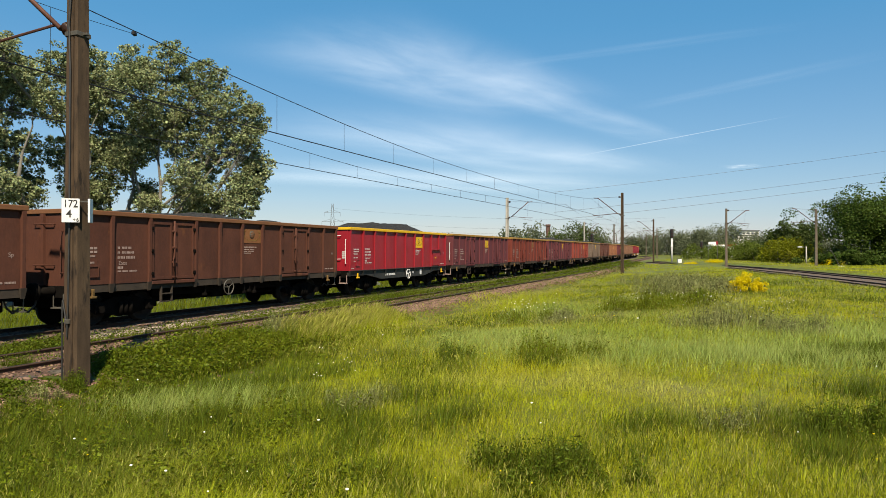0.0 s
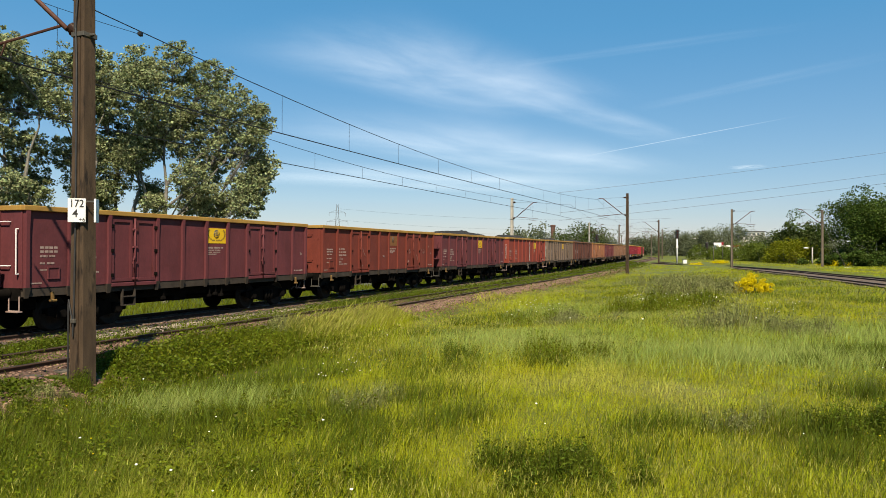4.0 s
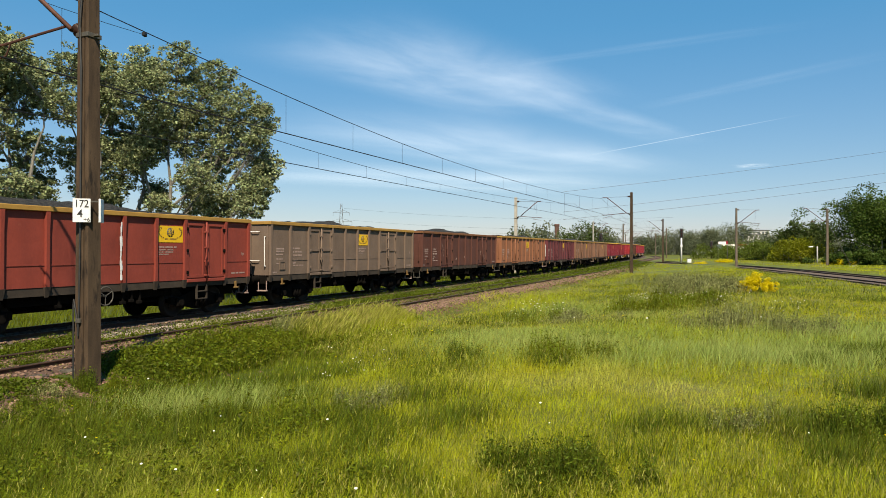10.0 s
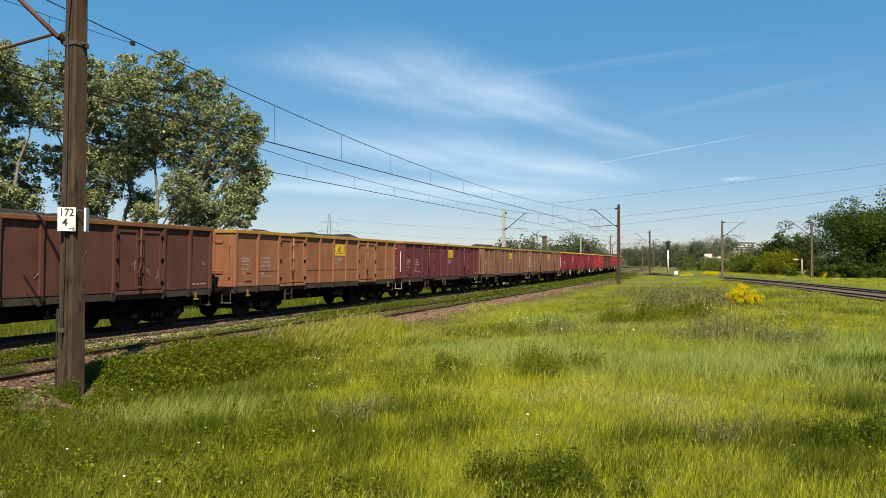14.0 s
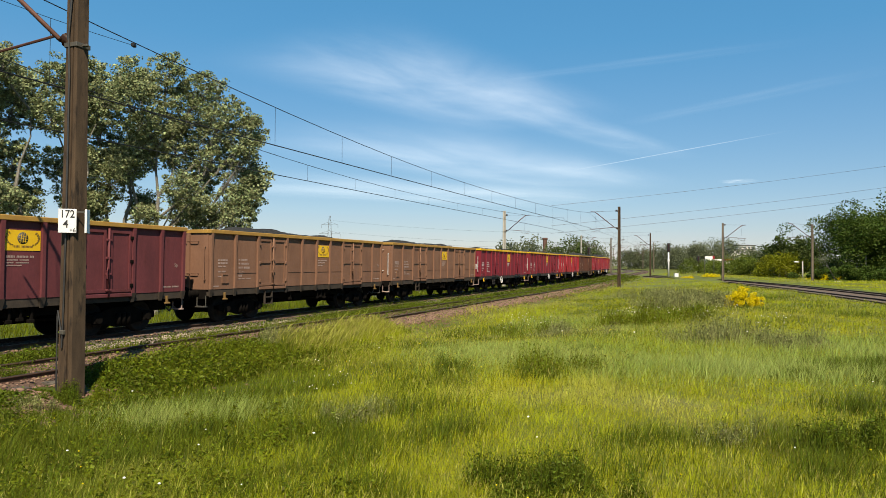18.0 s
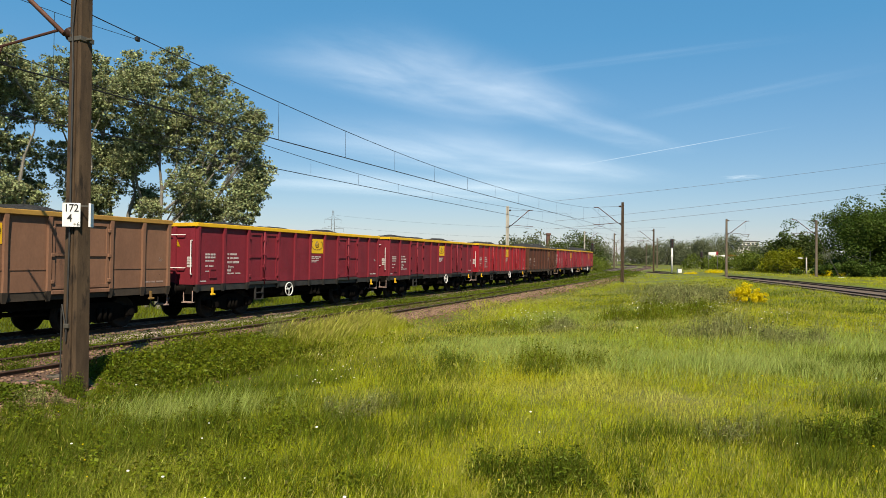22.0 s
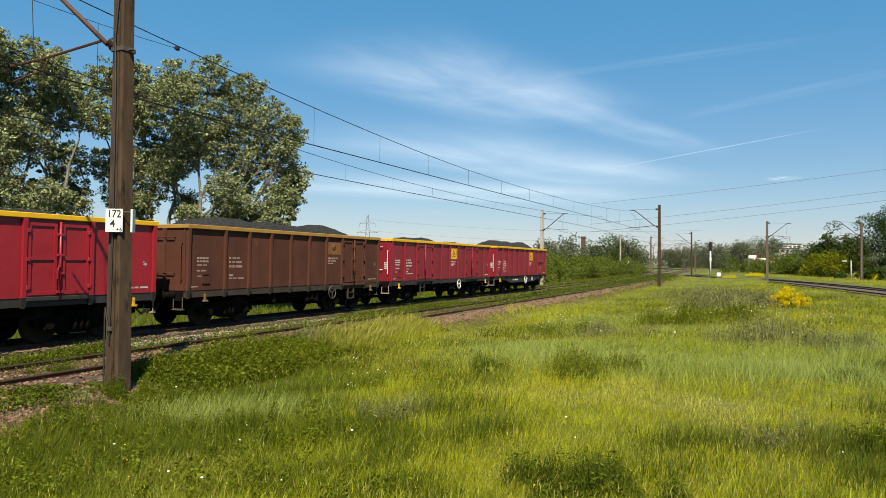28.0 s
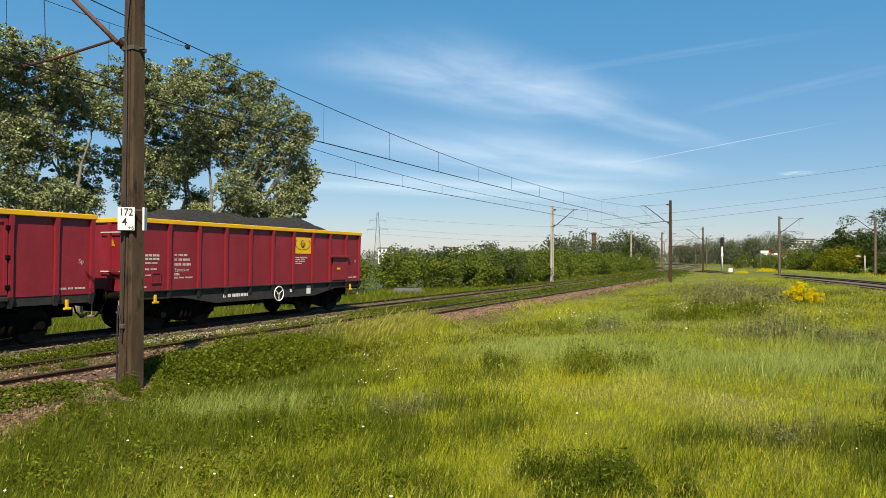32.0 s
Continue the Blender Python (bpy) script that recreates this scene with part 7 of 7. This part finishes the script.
def weed_band(name, label, spans, n, leaf):
    """Uneven bands of stalks and leaves along the tracks. spans: from and to along the line, and from and to across it, height."""
    P, H = [], []
    m = n // len(spans)
    for s0, s1, o0, o1, top in spans:
        s, off = RNG.uniform(s0, s1, m), o0 + (o1 - o0) * RNG.beta(1.6, 1.6, m)
        x, y, _, _ = line_at(s, -off)
        lump = 0.5 + 0.5 * np.sin(x * 3.7 + 2 * np.sin(y * 1.9)) * np.sin(y * 2.9 + 1.2 * np.sin(x * 2.3))
        ends = np.clip(np.minimum(s - s0, s1 - s) / 0.8, 0.25, 1)
        P.append(np.stack([x, y, ground_z(x, y) - 0.02], 1))
        H.append(top * (0.35 + 0.65 * lump) * ends * RNG.uniform(0.45, 1.1, m))
    P, H = np.concatenate(P), np.concatenate(H)
    V1, F1 = blades(P, H, 0.008 * RNG.uniform(0.7, 1.4, len(H)), RNG.uniform(0, 0.3, len(H)), RNG.uniform(0, 0.4, len(H)))
    k = RNG.integers(0, len(H), 3 * len(H))
    Q = P[k] + RNG.normal(0, 0.045, (len(k), 3))
    Q[:, 2] = P[k, 2] + H[k] * RNG.uniform(0.15, 1.0, len(k)) ** 0.7
    V2, F2 = leaf_cloud(Q, 0.030, 0.6, 0.5)
    tagged(new(name, arrays(name, np.concatenate([V1, V2]), np.concatenate([F1, F2 + len(V1)]), leaf)), label, "weeds", kind="stuff")


weed_band("weed_band", "leafy weeds crowding the near rail behind the mast", ((-4.7, -1.0, 0.95, 3.2, 0.58), (-2.0, 2.4, 1.0, 3.2, 0.46)), 9000, M_LUSH)
weed_band("weed_band", "fresh green weeds along the near rail", ((-4.4, 0.5, 1.0, 3.4, 0.66), (-1.0, 4.5, 1.2, 4.2, 0.52), (2.0, 9.0, 1.0, 2.6, 0.34)), 16000, M_WEED)
weed_band("weed_band", "low weeds creeping over the gravel beside the mast", ((-9.0, -5.4, 1.0, 2.2, 0.24),), 3000, M_LUSH)
weed_band("weed_band", "tall weeds between the two tracks", ((-12.0, -5.5, -2.9, -1.3, 0.50), (-7.0, -1.0, -2.6, -1.3, 0.42), (9.0, 22.0, -2.9, -1.4, 0.40)), 13000, M_LUSH)

# white-flowered weeds in loose drifts
_P = []
for px, py, n_ in ((925, 556, 26), (955, 562, 12), (1115, 540, 26), (1150, 550, 28), (1205, 536, 14), (1272, 546, 28), (1385, 560, 18), (590, 690, 14), (620, 660, 10)):
    cx, cy, _ = on_ground(px, py)
    _q = np.stack([cx + RNG.normal(0, 0.022 * cy, n_), cy + RNG.normal(0, 0.03 * cy, n_)], 1)
    _P.append(np.concatenate([_q, (ground_z(_q[:, 0], _q[:, 1]) + RNG.uniform(0.22, 0.55, n_))[:, None]], 1))
_P = np.concatenate(_P)
scatter("white_umbels", ROCKS[:2], _P, 0.008 * np.maximum(1, _P[:, 1] / 9) ** 0.7 * RNG.uniform(0.6, 1.5, len(_P)), RNG.uniform(0, 6, len(_P)), M_PETAL, "drifts of small white umbel flowers", "flowers")

P_ = track_weeds(130000)
V_, F_ = leaf_cloud(P_, 0.018 * np.maximum(1, P_[:, 1] / 16) ** 0.8, 0.5)
tagged(new("track_weeds", arrays("track_weeds", V_, F_, M_LUSH)), "leafy green weeds growing on the near track", "weeds", kind="stuff")
V_, F_ = verge(90000)
tagged(new("verge_grass", arrays("verge_grass", V_, F_, M_WEED)), "short grass and weeds between and behind the tracks", "grass", kind="stuff")


# ---- sky ----
def cloudmat(name, density, freq, lo, hi):
    m = bpy.data.materials.new(name)
    m.use_nodes = True
    n, l = m.node_tree.nodes, m.node_tree.links
    n.remove(n["Principled BSDF"])
    tc = n.new("ShaderNodeTexCoord")
    mp = n.new("ShaderNodeMapping")
    mp.inputs["Scale"].default_value = freq
    l.new(tc.outputs["Object"], mp.inputs[0])
    nz = n.new("ShaderNodeTexNoise")
    nz.inputs["Scale"].default_value, nz.inputs["Detail"].default_value, nz.inputs["Roughness"].default_value = 1.0, 8, 0.6
    nz.inputs["Distortion"].default_value = 0.5
    l.new(mp.outputs[0], nz.inputs["Vector"])
    r = n.new("ShaderNodeMapRange")
    r.interpolation_type = "SMOOTHSTEP"
    r.inputs[1].default_value, r.inputs[2].default_value, r.inputs[4].default_value = lo, hi, density
    l.new(nz.outputs[0], r.inputs[0])
    # soft edges towards the rim of the sheet
    sp = n.new("ShaderNodeSeparateXYZ")
    l.new(tc.outputs["Object"], sp.inputs[0])
    out = r.outputs[0]
    for i in (0, 1):
        ab = n.new("ShaderNodeMath")
        ab.operation = "ABSOLUTE"
        l.new(sp.outputs[i], ab.inputs[0])
        e = n.new("ShaderNodeMapRange")
        e.interpolation_type = "SMOOTHSTEP"
        e.inputs[1].default_value, e.inputs[2].default_value = 1.0, 0.25
        e.inputs[3].default_value, e.inputs[4].default_value = 0.0, 1.0
        l.new(ab.outputs[0], e.inputs[0])
        mu = n.new("ShaderNodeMath")
        mu.operation = "MULTIPLY"
        l.new(out, mu.inputs[0])
        l.new(e.outputs[0], mu.inputs[1])
        out = mu.outputs[0]
    tl, tp, mx = n.new("ShaderNodeBsdfTranslucent"), n.new("ShaderNodeBsdfTransparent"), n.new("ShaderNodeMixShader")
    tl.inputs[0].default_value = (0.95, 0.96, 0.97, 1)
    l.new(out, mx.inputs[0])
    l.new(tp.outputs[0], mx.inputs[1])
    l.new(tl.outputs[0], mx.inputs[2])
    l.new(mx.outputs[0], n["Material Output"].inputs[0])
    return m


CLOUD_H = 350.0


def sky_point(px, py):
    d = CLOUD_H / ((444.6 - py) / 1230)
    return Vector(((px - 784) / 1230 * d, d))


def cloud(name, a, b, width, mat, label, lift=0.0):
    """A thin sheet of ice cloud between two places of the sky, in its own unit square."""
    a, b = sky_point(*a), sky_point(*b)
    c, d = (a + b) / 2, b - a
    ob = new(name, arrays(name, [(-1, -1, 0), (1, -1, 0), (1, 1, 0), (-1, 1, 0)], [(0, 1, 2, 3)], mat))
    ob.matrix_basis = Matrix.Translation((c.x, c.y, CLOUD_H + lift)) @ Matrix.Rotation(math.atan2(d.y, d.x), 4, "Z") @ Matrix.Diagonal((d.length / 2, width / 2, 1, 1))
    return tagged(ob, label, "cloud", kind="structure")


C_WISP = cloudmat("cirrus_wisp", 0.08, (1.6, 0.9, 1), 0.15, 0.8)
C_VEIL = cloudmat("cirrus_veil", 0.18, (1.3, 1.2, 1), 0.10, 0.95)
C_FAINT = cloudmat("cirrus_faint", 0.03, (1.3, 1.2, 1), 0.15, 0.9)
C_TRAIL = cloudmat("contrail", 0.12, (6, 0.4, 1), 0.05, 0.6)
C_PUFF = cloudmat("small_cloud", 0.16, (1.9, 1.7, 1), 0.3, 0.75)
cloud("cirrus_cloud", (700, 100), (1215, 258), 230, C_WISP, "long thin wisp of cirrus cloud")
cloud("cirrus_cloud", (430, 30), (1000, 205), 520, C_VEIL, "thin veil of cirrus cloud", 4)
cloud("cirrus_cloud", (800, 132), (1480, 40), 70, C_FAINT, "faint streak of cirrus cloud", 6)
cloud("cirrus_cloud", (1080, 205), (1640, 85), 110, C_FAINT, "faint streak of cirrus cloud", 9)
cloud("cirrus_cloud", (430, 190), (1120, 318), 900, C_VEIL, "thin veil of cirrus cloud", 8)
cloud("cirrus_cloud", (300, 300), (1100, 340), 1300, C_VEIL, "thin veil of cirrus cloud near the horizon", 10)
cloud("contrail", (985, 288), (1430, 205), 16, C_TRAIL, "narrow white contrail", 12)
cloud("small_cloud", (1275, 302), (1350, 296), 190, C_PUFF, "small white puff of cloud", 14)

motions()
